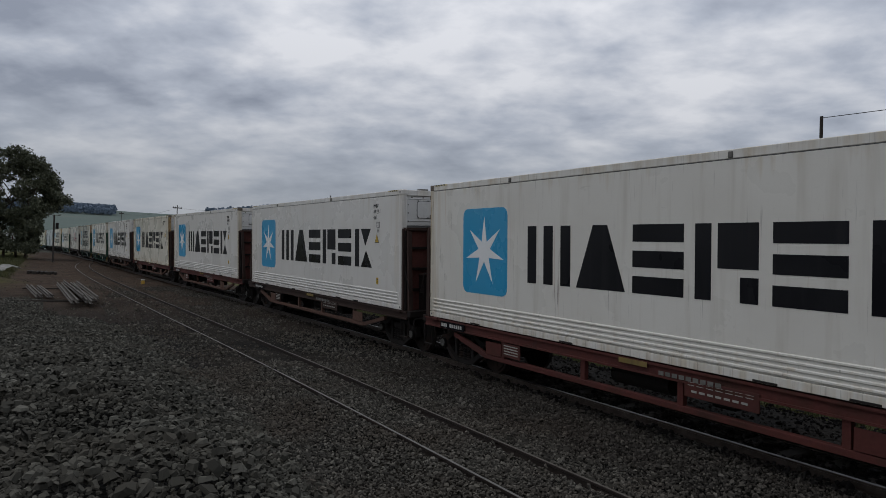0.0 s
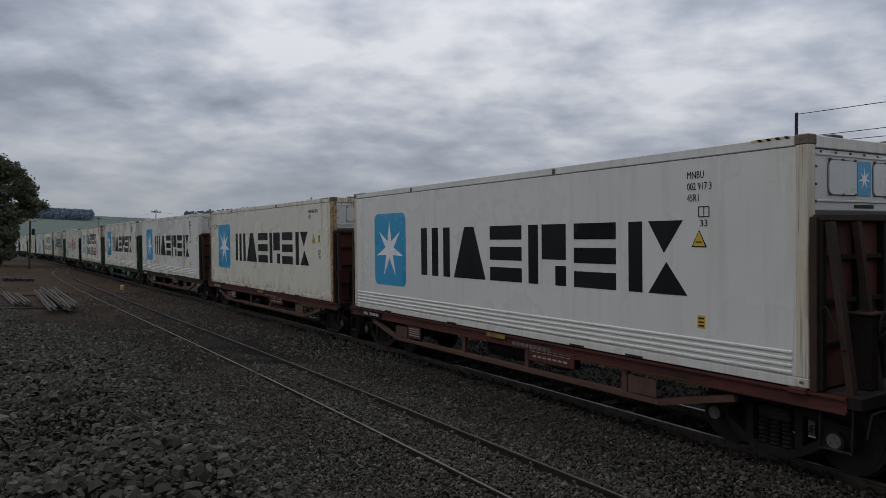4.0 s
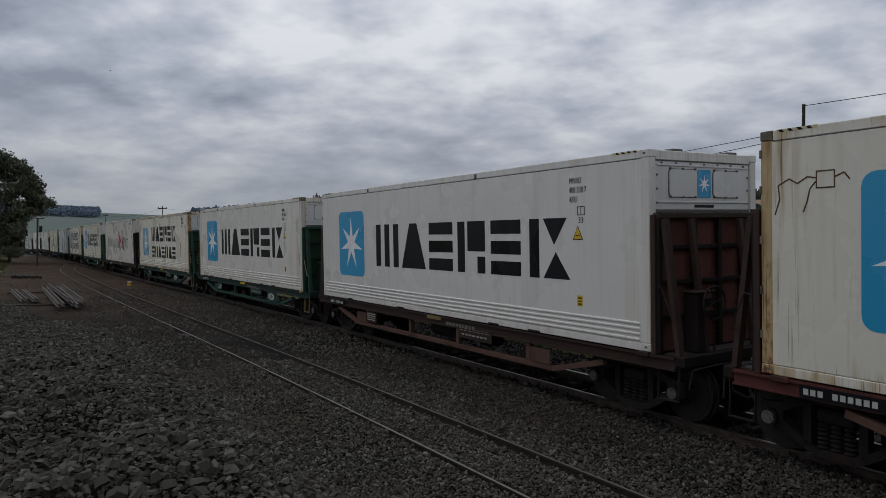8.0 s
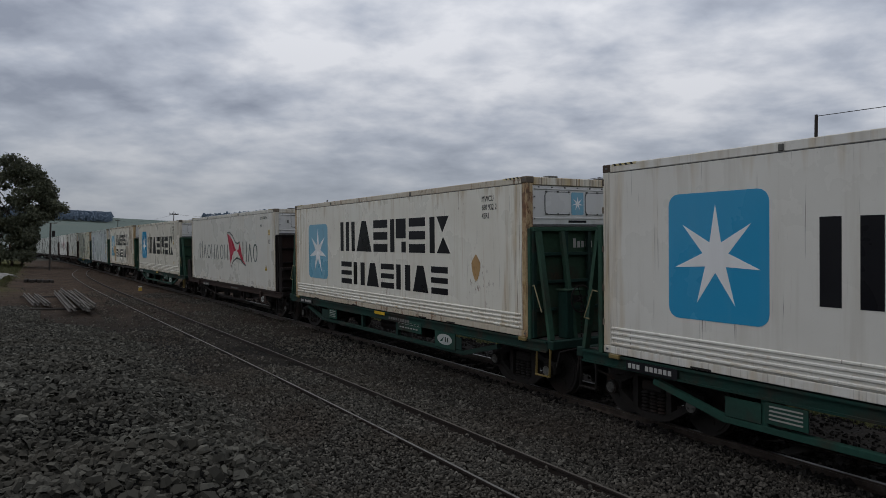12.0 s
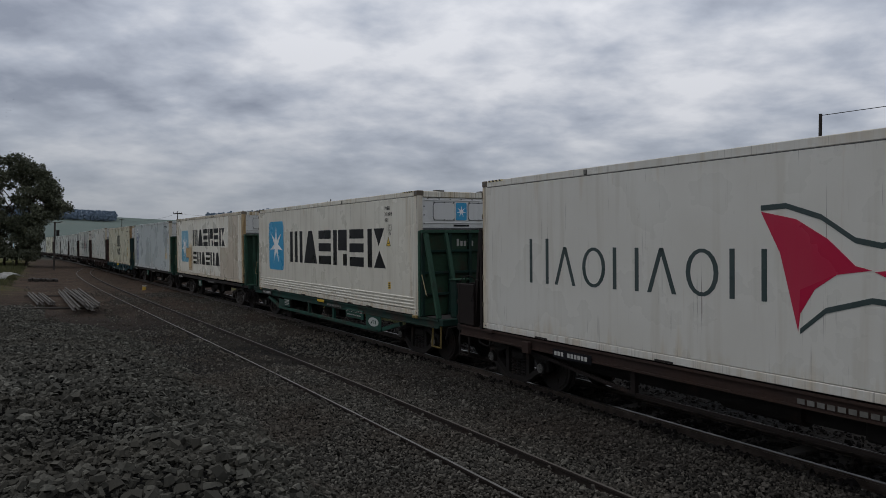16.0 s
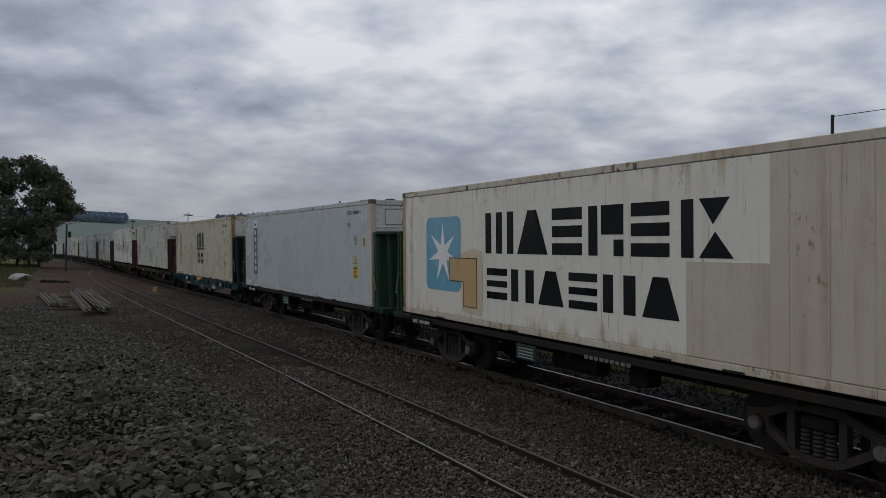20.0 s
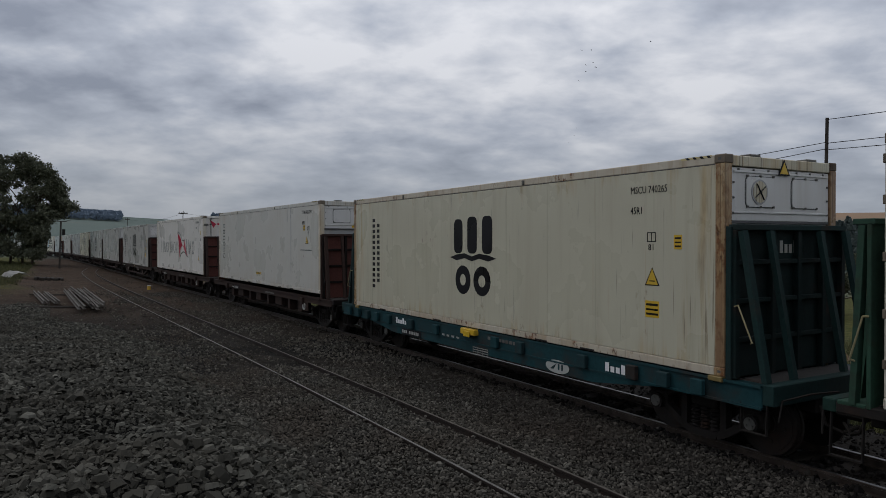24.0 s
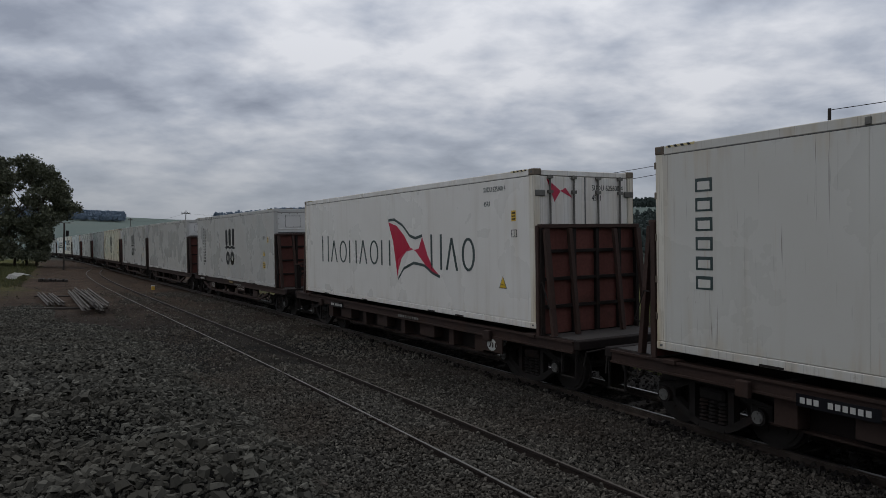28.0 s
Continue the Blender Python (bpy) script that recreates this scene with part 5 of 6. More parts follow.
            flat_on(w, [ov], M_PALEOVAL, oy, "pale oval emblem")
            flat_on(w, [[(oc - 0.6 * oa, oz - 0.05), (oc - 0.3 * oa, oz - 0.05), (oc - 0.05 * oa, oz + 0.06)], rect(oc + 0.02, oc + 0.06, oz - 0.05, oz + 0.05), rect(oc + 0.11, oc + 0.15, oz - 0.05, oz + 0.05)], colour, oy - 0.004)
        if kind == "deep":
            for x0, z0 in ((-3.45, DECK - 0.22), (3.90, DECK - 0.24)):
                flat_on(w, [rect(x0 + 0.115 * k, x0 + 0.08 + 0.115 * k, z0, z0 + (0.14 if k in (0, 3) else 0.09)) for k in range(5)], M_STAR, -1.232, "pale name bar")
            part("lock_bracket", bx(-0.28, 0.24, -1.33, -1.20, DECK - 0.12, DECK + 0.0, bevel=0.01), M_YELLOW, w, "yellow folding lock bracket")
            part("lock_bracket_tongue", bx(-0.12, 0.10, -1.36, -1.33, DECK - 0.16, DECK - 0.04, bevel=0.01), M_YELLOW, w)
            flat_on(w, [rect(0.05, 0.60, DECK - 0.37 - 0.045 * k, DECK - 0.355 - 0.045 * k) for k in range(4)] + [rect(0.05 + 0.18 * k, 0.06 + 0.18 * k, DECK - 0.51, DECK - 0.355) for k in range(4)], M_PALE, -1.226, "pale load table line")
            flat_on(w, [rect(-1.6 + 0.2 * k, -1.5 + 0.2 * k, DECK - 0.27, DECK - 0.23) for k in range(6)], M_PALE, -1.226)
    return w


def flat_on(parent, outlines, material, y, label=""):
    for pts in outlines:
        ob = part("painted_mark", plate(bmesh.new(), pts, y, 0.003), material, parent, label)
    return ob


# ---- the train, from its head backwards ----
def train_units():
    ml, t = "tall white refrigerated container with blue star panel", "on a container wagon"
    rusty = paint("rust_marked_white_paint", (0.68, 0.655, 0.565), rust=0.18, grime=0.40, runs=0.9)
    stained = paint("stained_cream_white_paint", (0.67, 0.64, 0.55), dirt=(0.25, 0.21, 0.14), rust=0.15, grime=0.42, runs=0.6)
    warm = paint("warm_white_paint", (0.70, 0.68, 0.62), dirt=(0.30, 0.25, 0.17), rust=0.08, grime=0.34, runs=0.45)
    creamy = paint("pale_cream_white_paint", (0.63, 0.615, 0.56), dirt=(0.34, 0.29, 0.20), rust=0.06, grime=0.36, runs=0.4)
    rustdark = paint("deep_rusted_post", (0.30, 0.19, 0.105), dirt=(0.11, 0.05, 0.022), rust=1.1, grime=0.95, runs=0.8)
    # paint greyed to carry the shade and haze on the distant containers
    far = paint("shade_greyed_far_paint", (0.42, 0.42, 0.40), rust=0.25, grime=0.4)
    units = [
        (184.68, star_container(ml + " and bold black shapes", "", warm, M_WORN, shift=0.21, slide=0.14), "truss", M_MAROON, None),
        (171.08, star_container(ml + ", clean sides", "MNBU/409 259 1/45R1", shift=0.06, slide=0.04, tail=0.14), "truss", M_BROWN, M_RUSTY),
        (157.11, star_container(ml + ", lightly streaked", "MNBU/002 917 3/45R1", M_WHITE, M_WORN), "truss", M_MAROON, M_RUSTY),
        (143.52, scrawled(star_container(ml + ", rusty posts and corners", "MNBU 003 029 3/45R1", rusty, M_RUSTPOST, num="70", apart=True)), "truss", M_MAROON, M_RUSTY),
        (129.55, star_container(ml + " and cool-unit end", "MNBU/408 558 7/45R1"), "truss", M_BROWN, M_RUSTY),
        (115.70, star_container(ml + " and rusty corner posts", "MNBU/343 378 0/45R1", warm, M_WORN, shift=0.13, slide=0.06, lift=0.03), "truss", M_GREEN, None),
        (101.54, two_line_container("worn cream-white container with blue star and two rows of black shapes", M_OLD, M_RUSTPOST, M_FADED, 7, serial="MWCU/680 932 2/45R1", spot=True), "truss", M_GREEN, M_RIBGREEN),
        (87.35, pennant_container("white container with crimson pennant and thin dark strokes", "SUDU 616075 0/45R1", False, creamy), "plain", M_BROWN, None),
        (72.44, star_container(ml + ", dusty, on green wagon", "MNBU/317 240 8/45R1", stained, M_WORN, num="76", shift=0.06, slide=0.03, lift=0.09), "truss", M_GREEN, None),
        (58.16, patched_container(), "low", M_GREEN, None),
        (44.08, grey_container(), "low", M_GREEN, None),
        (29.88, arch_container("cream container with black arch-like emblem and rusty posts", M_CREAM, rustdark, "MSCU 740265/45R1"), "deep", M_TEAL, M_GREEN),
        (15.12, slab_container(), "plain", M_BROWN, None),
        (0.02, pennant_container("white container with crimson pennant, door end ahead", "SUDU 625600 4/45R1", True), "plain", M_BROWN, None),
        (-15.40, arch_container("pale grey-white container with small black emblem", far, far, "/", False, 6), "truss", M_BROWN, None),
    ]
    NEAR["side"] = False
    units += [
        (-30.14, plain_container("plain pale container with faint column of bars", far, far, None, None, 7), "truss", M_BROWN, None),
        (-43.58, arch_container("off-white container with small black emblem", far, far, "/", False, 6), "truss", M_BROWN, None),
        (-58.09, arch_container("cream container with small black emblem", M_CREAM, M_WORN, "/", False, 6), "truss", M_BROWN, None),
        (-70.76, plain_container("plain grey-white container on a brown wagon", M_DULL, M_DULL, None, None, 7), "plain", M_BROWN, None),
        (-86.38, plain_container("plain pale container with a column of bars", far, far, M_BLACK, None, 7), "plain", M_BROWN, None),
        (-103.17, plain_container("pale blue-grey container without any emblem", M_GREYBLUE, M_WORN, None, None, 7), "plain", M_BROWN, None),
        (-117.6, two_line_container("white container with blue star panel", M_WORN, M_WORN, M_BLUE, 7), "truss", M_BROWN, None),
        (-132.1, star_container(ml, "", M_WHITE, M_WORN), "truss", M_BROWN, None),
        (-146.6, plain_container("dull grey container far down the train", M_DULL, M_DULL, None, None, 7), "plain", M_BROWN, None),
        (-161.1, plain_container("dull pale container far down the train", M_DULL, M_WORN, None, None, 7), "plain", M_BROWN, None),
        (-175.6, plain_container("plain off-white container at the far end", far, far, None, None, 7), "plain", M_BROWN, None),
    ]
    out = []
    for k, (s, box_, kind, colour, second) in enumerate(units):
        ahead = (units[k - 1][0] - s) / 2 - 0.32 if k else 6.6
        behind = (s - units[k + 1][0]) / 2 - 0.32 if k + 1 < len(units) else 6.9
        ahead, behind = min(max(ahead, 6.45), 7.3), min(max(behind, 6.45), 7.3)
        names = {id(M_MAROON): "red-oxide", id(M_BROWN): "rusty brown", id(M_GREEN): "dark green", id(M_TEAL): "teal"}
        shape = {"truss": "with hanging side trusses", "plain": "with solid side sills", "deep": "with deep side plates", "low": "with open low frame"}[kind]
        w = build_wagon(kind, colour, ahead, behind, names[id(colour)] + " steel container wagon " + shape, second=second, marks=s > -20, gates=k == 7, board=1.95 if k == 8 else 1.05)
        out.append((s, box_, w, {58.16: 0.04, 15.12: 0.12, 0.02: 0.09}.get(s, 0.0)))
    return out


def scrawled(c):
    """Tar-like runs and a drawn square near the rear upper corner."""
    flat("tar_mark", [rect(-5.40, -5.18, 2.365, 2.38), rect(-5.40, -5.18, 2.18, 2.195), rect(-5.40, -5.385, 2.195, 2.365), rect(-5.195, -5.18, 2.195, 2.365)], M_RUSTRUN, c, "dark drawn square")
    runs = [[(-5.90, 1.90), (-5.84, 2.08), (-5.86, 2.24)], [(-5.86, 2.24), (-5.72, 2.31), (-5.62, 2.25), (-5.50, 2.32), (-5.40, 2.30)], [(-5.55, 1.92), (-5.50, 2.05), (-5.47, 2.18), (-5.40, 2.26)], [(-5.18, 2.30), (-5.08, 2.34), (-5.02, 2.26)]]
    for line in runs:
        for (xa, za), (xb, zb) in zip(line, line[1:]):
            d = math.hypot(xb - xa, zb - za)
            ox, oz = -(zb - za) / d * 0.008, (xb - xa) / d * 0.008
            flat("tar_run", [[(xa - ox, za - oz), (xb - ox, zb - oz), (xb + ox, zb + oz), (xa + ox, za + oz)]], M_RUSTRUN, c)
    return c


def patched_container():
    c = two_line_container("patched cream-white container with faded star and bare panels", M_OLD, M_RUSTPOST, M_FADED, 6, 2.68, "MWCU/670210 2")
    flat("bare_panel", [rect(4.00, 5.46, 0.13, 2.76)], M_BARE, c, "bare brownish replacement sheet", FACE, 0.007)
    flat("bare_panel", [rect(2.71, 3.995, 0.13, 1.42)], M_BARE, c, "bare lower replacement sheet", FACE, 0.007)
    flat("patch_stain", [[(-3.30, 0.24), (-2.52, 0.20), (-2.46, 0.80), (-2.50, 1.50), (-2.85, 1.56), (-3.30, 1.46)]], M_HALO, c, "faint orange stain round the patch", FACE - 0.0045, 0.003)
    flat("rust_patch", [rect(-3.80, -2.68, 0.86, 1.36), rect(-3.22, -2.68, 0.34, 0.86)], M_PATCH, c, "orange-brown rusty patch", FACE - 0.008, 0.004)
    flat("patch_edge", [rect(-3.80, -2.68, 1.345, 1.365), rect(-3.80, -3.785, 0.86, 1.345), rect(-3.80, -3.22, 0.855, 0.872), rect(-3.225, -3.205, 0.34, 0.86), rect(-2.70, -2.675, 0.34, 1.345), rect(-3.22, -2.68, 0.335, 0.352)], M_RUSTRUN, c, "dark rusted patch edge", FACE - 0.012, 0.002)
    for x in (4.25, 4.75, 5.25):
        part("panel_seam", bx(x - 0.008, x + 0.008, FACE - 0.012, FACE, 0.15, 2.74), M_BARE, c)
    return c


def grey_container():
    c = plain_container("pale blue-grey container with navy name panel", M_GREYBLUE, M_WORN, None, M_NAVY, 7, "CRXU 694918 4/45R1")
    gauge_mark(c, 5.0, 1.78, "87")
    sticker(c, 5.58, 1.62, 0.13, 0.24)
    warning(c, 5.05, 1.14, 0.24)
    flat("caution_sign", [rect(4.90, 5.20, 0.72, 1.07)], M_YELLOW, c, "orange height caution sign")
    for t, z, k in (("CAUTION", 0.985, 0.065), ("9'-6\"", 0.86, 0.10), ("HIGH", 0.75, 0.085)):
        write(c, t, 4.91 if k < 0.08 else 4.95, z, k, M_BLACK, y=FACE - 0.006, squeeze=0.85)
    return c


def slab_container():
    skin = paint("grey_white_paint", (0.53, 0.525, 0.485), rust=0.06, grime=0.35, runs=0.35)
    c = plain_container("plain grey-white container with grey column of bars", skin, M_WORN, M_GREYTXT, None, 3, "TTNU 832124 2/45R1")
    warning(c, 4.94, 1.55, 0.26)
    gauge_mark(c, 5.0, 1.98, "87")
    sticker(c, 4.62, 1.98, 0.16, 0.17)
    flat("repair_strip", [rect(3.40, 3.46, 0.55, 2.80)], M_DULL, c, "grey upright repair strip")
    flat("repair_strip", [rect(3.05, 3.09, 2.30, 2.80)], M_DULL, c, "short grey repair strip")
    flat("caption_bar", [rect(4.35, 5.35, 1.33, 1.36)], M_GREYTXT, c, "fine grey caption bar")
    flat("yellow_plate", [rect(-0.50, 0.08, 0.36, 0.45)], M_YELLOW, c, "yellow handling notice", FACE, 0.003)
    write(c, "NO FORKLIFT", -0.485, 0.375, 0.085, M_BLACK, y=FACE - 0.005, squeeze=0.92)
    hx = CL / 2
    part("oval_badge", plate_x(bmesh.new(), [(0.55 + 0.16 * math.cos(radians(20 * k)), 2.10 + 0.06 * math.sin(radians(20 * k))) for k in range(18)], hx - 0.035, 0.006), M_NAVY, c, "small dark-blue oval badge")
    part("yellow_label", plate_x(bmesh.new(), rect(-0.15, 0.25, 2.06, 2.16), hx - 0.035, 0.006), M_YELLOW, c)
    return c


TRAIN = train_units()
FLOOR = 1.056  # container floor over the rails


BIRDS = []


def motions():
    for bird, rows in BIRDS:
        walk(bird, rows)
    ticks = [float(t) for t in range(29)]
    for s, box_, wagon, lift in TRAIN:
        walk(wagon, [(t, line_pose(s + run(t))) for t in ticks])
        walk(box_, [(t, line_pose(s + run(t)) @ pose(0, 0, FLOOR + lift)) for t in ticks])
        if s < -20:
            continue
        for b in wagon.children:
            if not b.name.startswith("bogie"):
                continue
            for w in b.children:
                if w.name.startswith("wheelset"):
                    x = w.location.x
                    walk(w, [(k / 10, pose(x, 0, WHEEL_R, 0, math.degrees((run(k / 10) - run(0)) / WHEEL_R), 0)) for k in range(281)])


# ---- ballast: loose stones, ties, weeds ----
rng = np.random.default_rng(7)
CUBE_V = np.array([(-1, -1, -1), (1, -1, -1), (1, 1, -1), (-1, 1, -1), (-1, -1, 1), (1, -1, 1), (1, 1, 1), (-1, 1, 1)], float) / 1.5
CUBE_F = np.array([(4, 5, 6, 7), (0, 1, 5, 4), (1, 2, 6, 5), (2, 3, 7, 6), (3, 0, 4, 7)])
CHIP_F = np.array([5, 6, 7, 8, 9, 0, 1, 6, 5, 1, 2, 7, 6, 2, 3, 8, 7, 3, 4, 9, 8, 4, 0, 5, 9])
CHIP_S = np.array([0, 5, 9, 13, 17, 21])


def strew(name, label, material, px, py, size, sink=0.25, flat_=0.42, heave=0.56):
    """Sharp chipped stones, five-sided slabs, lying on the ground at the given plan points, in one mesh."""
    n = len(px)
    a = np.radians(72 * np.arange(5))[None] + rng.uniform(-0.38, 0.38, (n, 5))
    low, high = rng.uniform(0.66, 1.14, (n, 5)), rng.uniform(0.50, 0.98, (n, 5))
    v = np.empty((n, 10, 3))
    v[:, :5, 0], v[:, :5, 1] = np.cos(a) * low, np.sin(a) * low
    v[:, 5:, 0], v[:, 5:, 1] = np.cos(a) * low * high, np.sin(a) * low * high
    tilt = rng.normal(0, 0.35, (n, 1, 2))
    v[:, :5, 2] = -1
    v[:, 5:, 2] = 1 + (v[:, 5:, :2] * tilt).sum(-1)
    v *= np.stack([rng.uniform(0.85, 1.45, n), rng.uniform(0.65, 1.0, n), flat_ * rng.uniform(0.6, 1.3, n)], -1)[:, None]
    q = rng.normal(0, 0.40, (n, 4))
    q[:, 0] += 1.0
    q[:, 3] += rng.normal(0, 2.0, n)
    q /= np.linalg.norm(q, axis=1)[:, None]
    w, x, y, z = q.T
    r = np.stack([np.stack([1 - 2 * (y * y + z * z), 2 * (x * y - z * w), 2 * (x * z + y * w)], -1),
                  np.stack([2 * (x * y + z * w), 1 - 2 * (x * x + z * z), 2 * (y * z - x * w)], -1),
                  np.stack([2 * (x * z - y * w), 2 * (y * z + x * w), 1 - 2 * (x * x + y * y)], -1)], -2)
    v = np.einsum("nij,nkj->nki", r, v) * (size[:, None, None] / 2)
    base = np.stack([px, py, ground_z(px, py) + size * ((0.5 - sink) * 0.6 + 0.06 + heave * rng.uniform(-1, 1, len(px)))], -1)
    v = (v + base[:, None]).reshape(-1, 3)
    f = (CHIP_F[None] + 10 * np.arange(n)[:, None]).reshape(-1)
    me = bpy.data.meshes.new(name)
    me.vertices.add(len(v))
    me.vertices.foreach_set("co", v.ravel())
    me.loops.add(len(f))
    me.loops.foreach_set("vertex_index", f.astype(np.int32))
    me.polygons.add(n * 6)
    me.polygons.foreach_set("loop_start", (CHIP_S[None] + 25 * np.arange(n)[:, None]).ravel().astype(np.int32))
    me.update(calc_edges=True)
    me.shade_flat()
    me.materials.append(material)
    return tagged(new(name, me), label, "ballast stones", "", "stuff")


def scatter(n, x0, x1, y0, y1, keep):
    x, y = rng.uniform(x0, x1, n), rng.uniform(y0, y1, n)
    k = keep(x, y) & (x < 0.6 - 0.42 * y)
    return x[k], y[k]


def rails_clear(x, y):
    s = np.abs(y - siding_y(x))
    m = np.abs(y - line_y(x))
    return (np.abs(s - 0.53) > 0.06) & (np.abs(m - 0.53) > 0.09)


def bare(x, y):
    """How much of the gravel is left: brown fines show through in drawn-out patches along the siding."""
    f = np.sin(0.45 * x + 1.3 * y) + np.sin(1.9 * y - 0.33 * x + 2.0) + 0.6 * np.sin(1.1 * x + 0.4 * y)
    return 0.15 + 0.85 * smooth(-0.5, 0.9, f + 1.3 * smooth(4.6, 6.5, y) - 0.5 * smooth(-16, -30, x))


def packed(d, x0, x1, y0, y1, keep):
    """Places of closely packed stones, about d apart."""
    x, y = np.meshgrid(np.arange(x0, x1, d), np.arange(y0, y1, d * 0.9))
    x[1::2] += d / 2
    x, y = (v.ravel() + rng.uniform(-0.34, 0.34, v.size) * d for v in (x, y))
    k = keep(x, y)
    return x[k], y[k]


def in_view(x, y):
    return x < 0.6 - 0.42 * y


def heap_edge(x, y):
    return ((heap(x, y) > 0.03) | (x < -22) & (y < 1.0 + 0.5 * np.sin(x))) & (x > -27.5 - 4.5 * (y < 0.1) + 1.3 * np.sin(2.1 * y) + rng.normal(0, 0.9, len(x)))


def around(n, d, spread_):
    return d * rng.uniform(1 - spread_, 1 + spread_, n)


hx_, hy_ = packed(0.050, -9, -0.8, -2.4, 3.3, lambda x, y: (heap(x, y) > 0.10) & in_view(x, y))
strew("ballast_heap", "heap of broken grey ballast stones beside the siding", M_STONE, hx_, hy_, around(len(hx_), 0.050, 0.40), flat_=0.34, heave=0.30)
hx_, hy_ = scatter(5500, -9, -0.8, -2.4, 3.3, lambda x, y: heap(x, y) > 0.10)
strew("ballast_heap", "loose chips on the grey ballast heap", M_STONE, hx_, hy_, rng.gamma(7, 0.0078, len(hx_)).clip(0.03, 0.12), -0.6, 0.36, 0.3)
hx_, hy_ = packed(0.074, -35, -8.5, -3.8, 3.2, lambda x, y: heap_edge(x, y) & in_view(x, y))
strew("ballast_heap", "low far end of the grey ballast heap", M_STONE, hx_, hy_, around(len(hx_), 0.076, 0.40), flat_=0.36, heave=0.35)
hx_, hy_ = packed(0.068, -9, 6, -6, 3.3, lambda x, y: (heap(x, y) > 0.06) & ((x > 0.6 - 0.42 * y) | (x > -0.8) | (y < -2.4)) & (np.hypot(x, y) > 0.45))
strew("ballast_heap", "grey ballast heap round the standpoint", M_STONE, hx_, hy_, around(len(hx_), 0.066, 0.42), flat_=0.34, heave=0.30)
bx_, by_ = packed(0.043, -15, 1.0, 2.3, 8.35, lambda x, y: rails_clear(x, y) & (heap(x, y) < 0.35) & in_view(x, y))
lx_, ly_ = scatter(14000, -15, 1.0, 2.3, 8.35, lambda x, y: rails_clear(x, y) & (heap(x, y) < 0.35))
# stones past about y = 6.3 take the darker tones
for material, label, darker in ((M_GRAVEL, "fine dark ballast around the siding", False), (M_DARKSTONE, "darker ballast beside the main line", True)):
    k_ = (by_ + rng.normal(0, 0.45, len(by_)) > 6.3) == darker
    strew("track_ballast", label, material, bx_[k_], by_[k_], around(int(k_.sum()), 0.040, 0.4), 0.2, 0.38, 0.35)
    k_ = (ly_ + rng.normal(0, 0.45, len(ly_)) > 6.3) == darker
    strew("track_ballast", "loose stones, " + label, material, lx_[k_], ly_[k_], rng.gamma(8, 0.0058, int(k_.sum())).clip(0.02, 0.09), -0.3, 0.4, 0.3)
bx_, by_ = scatter(34000, -42, -15, 2.0, 8.2, lambda x, y: rails_clear(x, y) & (rng.uniform(0, 1, len(x)) < bare(x, y)))
strew("track_ballast", "fine dark ballast along the siding further off", M_GRAVEL, bx_, by_, rng.gamma(8, 0.0066, len(bx_)).clip(0.025, 0.09), 0.2)
# the far shoulders take the near-black stone in place of the train's shade
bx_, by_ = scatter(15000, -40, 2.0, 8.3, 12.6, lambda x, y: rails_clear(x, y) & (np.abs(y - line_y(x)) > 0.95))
strew("track_ballast", "ballast shoulders of the main line, darkened for shade", M_OILSHADE, bx_, by_, rng.gamma(8, 0.008, len(bx_)).clip(0.03, 0.11), 0.3)
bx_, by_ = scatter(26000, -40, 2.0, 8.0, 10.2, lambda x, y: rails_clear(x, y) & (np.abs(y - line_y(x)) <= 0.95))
strew("track_ballast", "oily ballast of the main line, darkened for shade", M_OILSHADE, bx_, by_, rng.gamma(8, 0.008, len(bx_)).clip(0.03, 0.11), 0.3)

bx_, by_ = scatter(16000, -95, -24, -4.5, 8.0, lambda x, y: rails_clear(x, y) & (rng.uniform(0, 1, len(x)) < np.exp(-(np.abs(x + 24)) / 40)))
strew("earth_stones", "scattered stones on brown trackside earth", M_GRAVEL, bx_, by_, rng.gamma(5, 0.009, len(bx_)).clip(0.02, 0.11), 0.4)

tie_mesh = None
for k in range(96):
    s = -52 + 0.62 * k
    if tie_mesh is None:
        ob = part("tie", bx(-0.12, 0.12, -1.0, 1.0, -0.26, -0.128, bevel=0.015), M_TIE, main_track)
        tie_mesh = ob.data
    else:
        ob = new("tie", tie_mesh)
        ob.parent = main_track
    ob.matrix_local = line_pose(s, 1.0) @ pose(0, 0.05 * math.sin(k * 2.3), 0, 0, 0, 1.5 * math.sin(k * 1.7))


# ---- plants ----
def leaf_mat(name, dark, light):
    n = Nodes(name, 0.7, spec=0.3)
    geo = n.t.nodes.new("ShaderNodeNewGeometry")
    c = n.ramp(geo.outputs["Random Per Island"], ((0.0, dark), (1.0, light)))
    return n.done(n.mix(n.step(n.noise(0.5, 3, vary=False), 0.4, 0.7, 0.4), c, dark))


M_LEAF = leaf_mat("dull_olive_leaves", (0.046, 0.054, 0.034), (0.145, 0.150, 0.094))
# distance haze is mixed into this pale blue foliage colour
M_HAZELEAF = leaf_mat("haze_tinted_foliage", (0.112, 0.150, 0.196), (0.120, 0.158, 0.205))
M_WOOD = leaf_mat("dark_hillside_foliage", (0.024, 0.036, 0.034), (0.046, 0.062, 0.054))
M_WEED = leaf_mat("weeds_and_dry_grass", (0.026, 0.036, 0.011), (0.125, 0.118, 0.043))
M_BARK = steel("grey_brown_bark", (0.085, 0.066, 0.050), 0.1, 0.9)


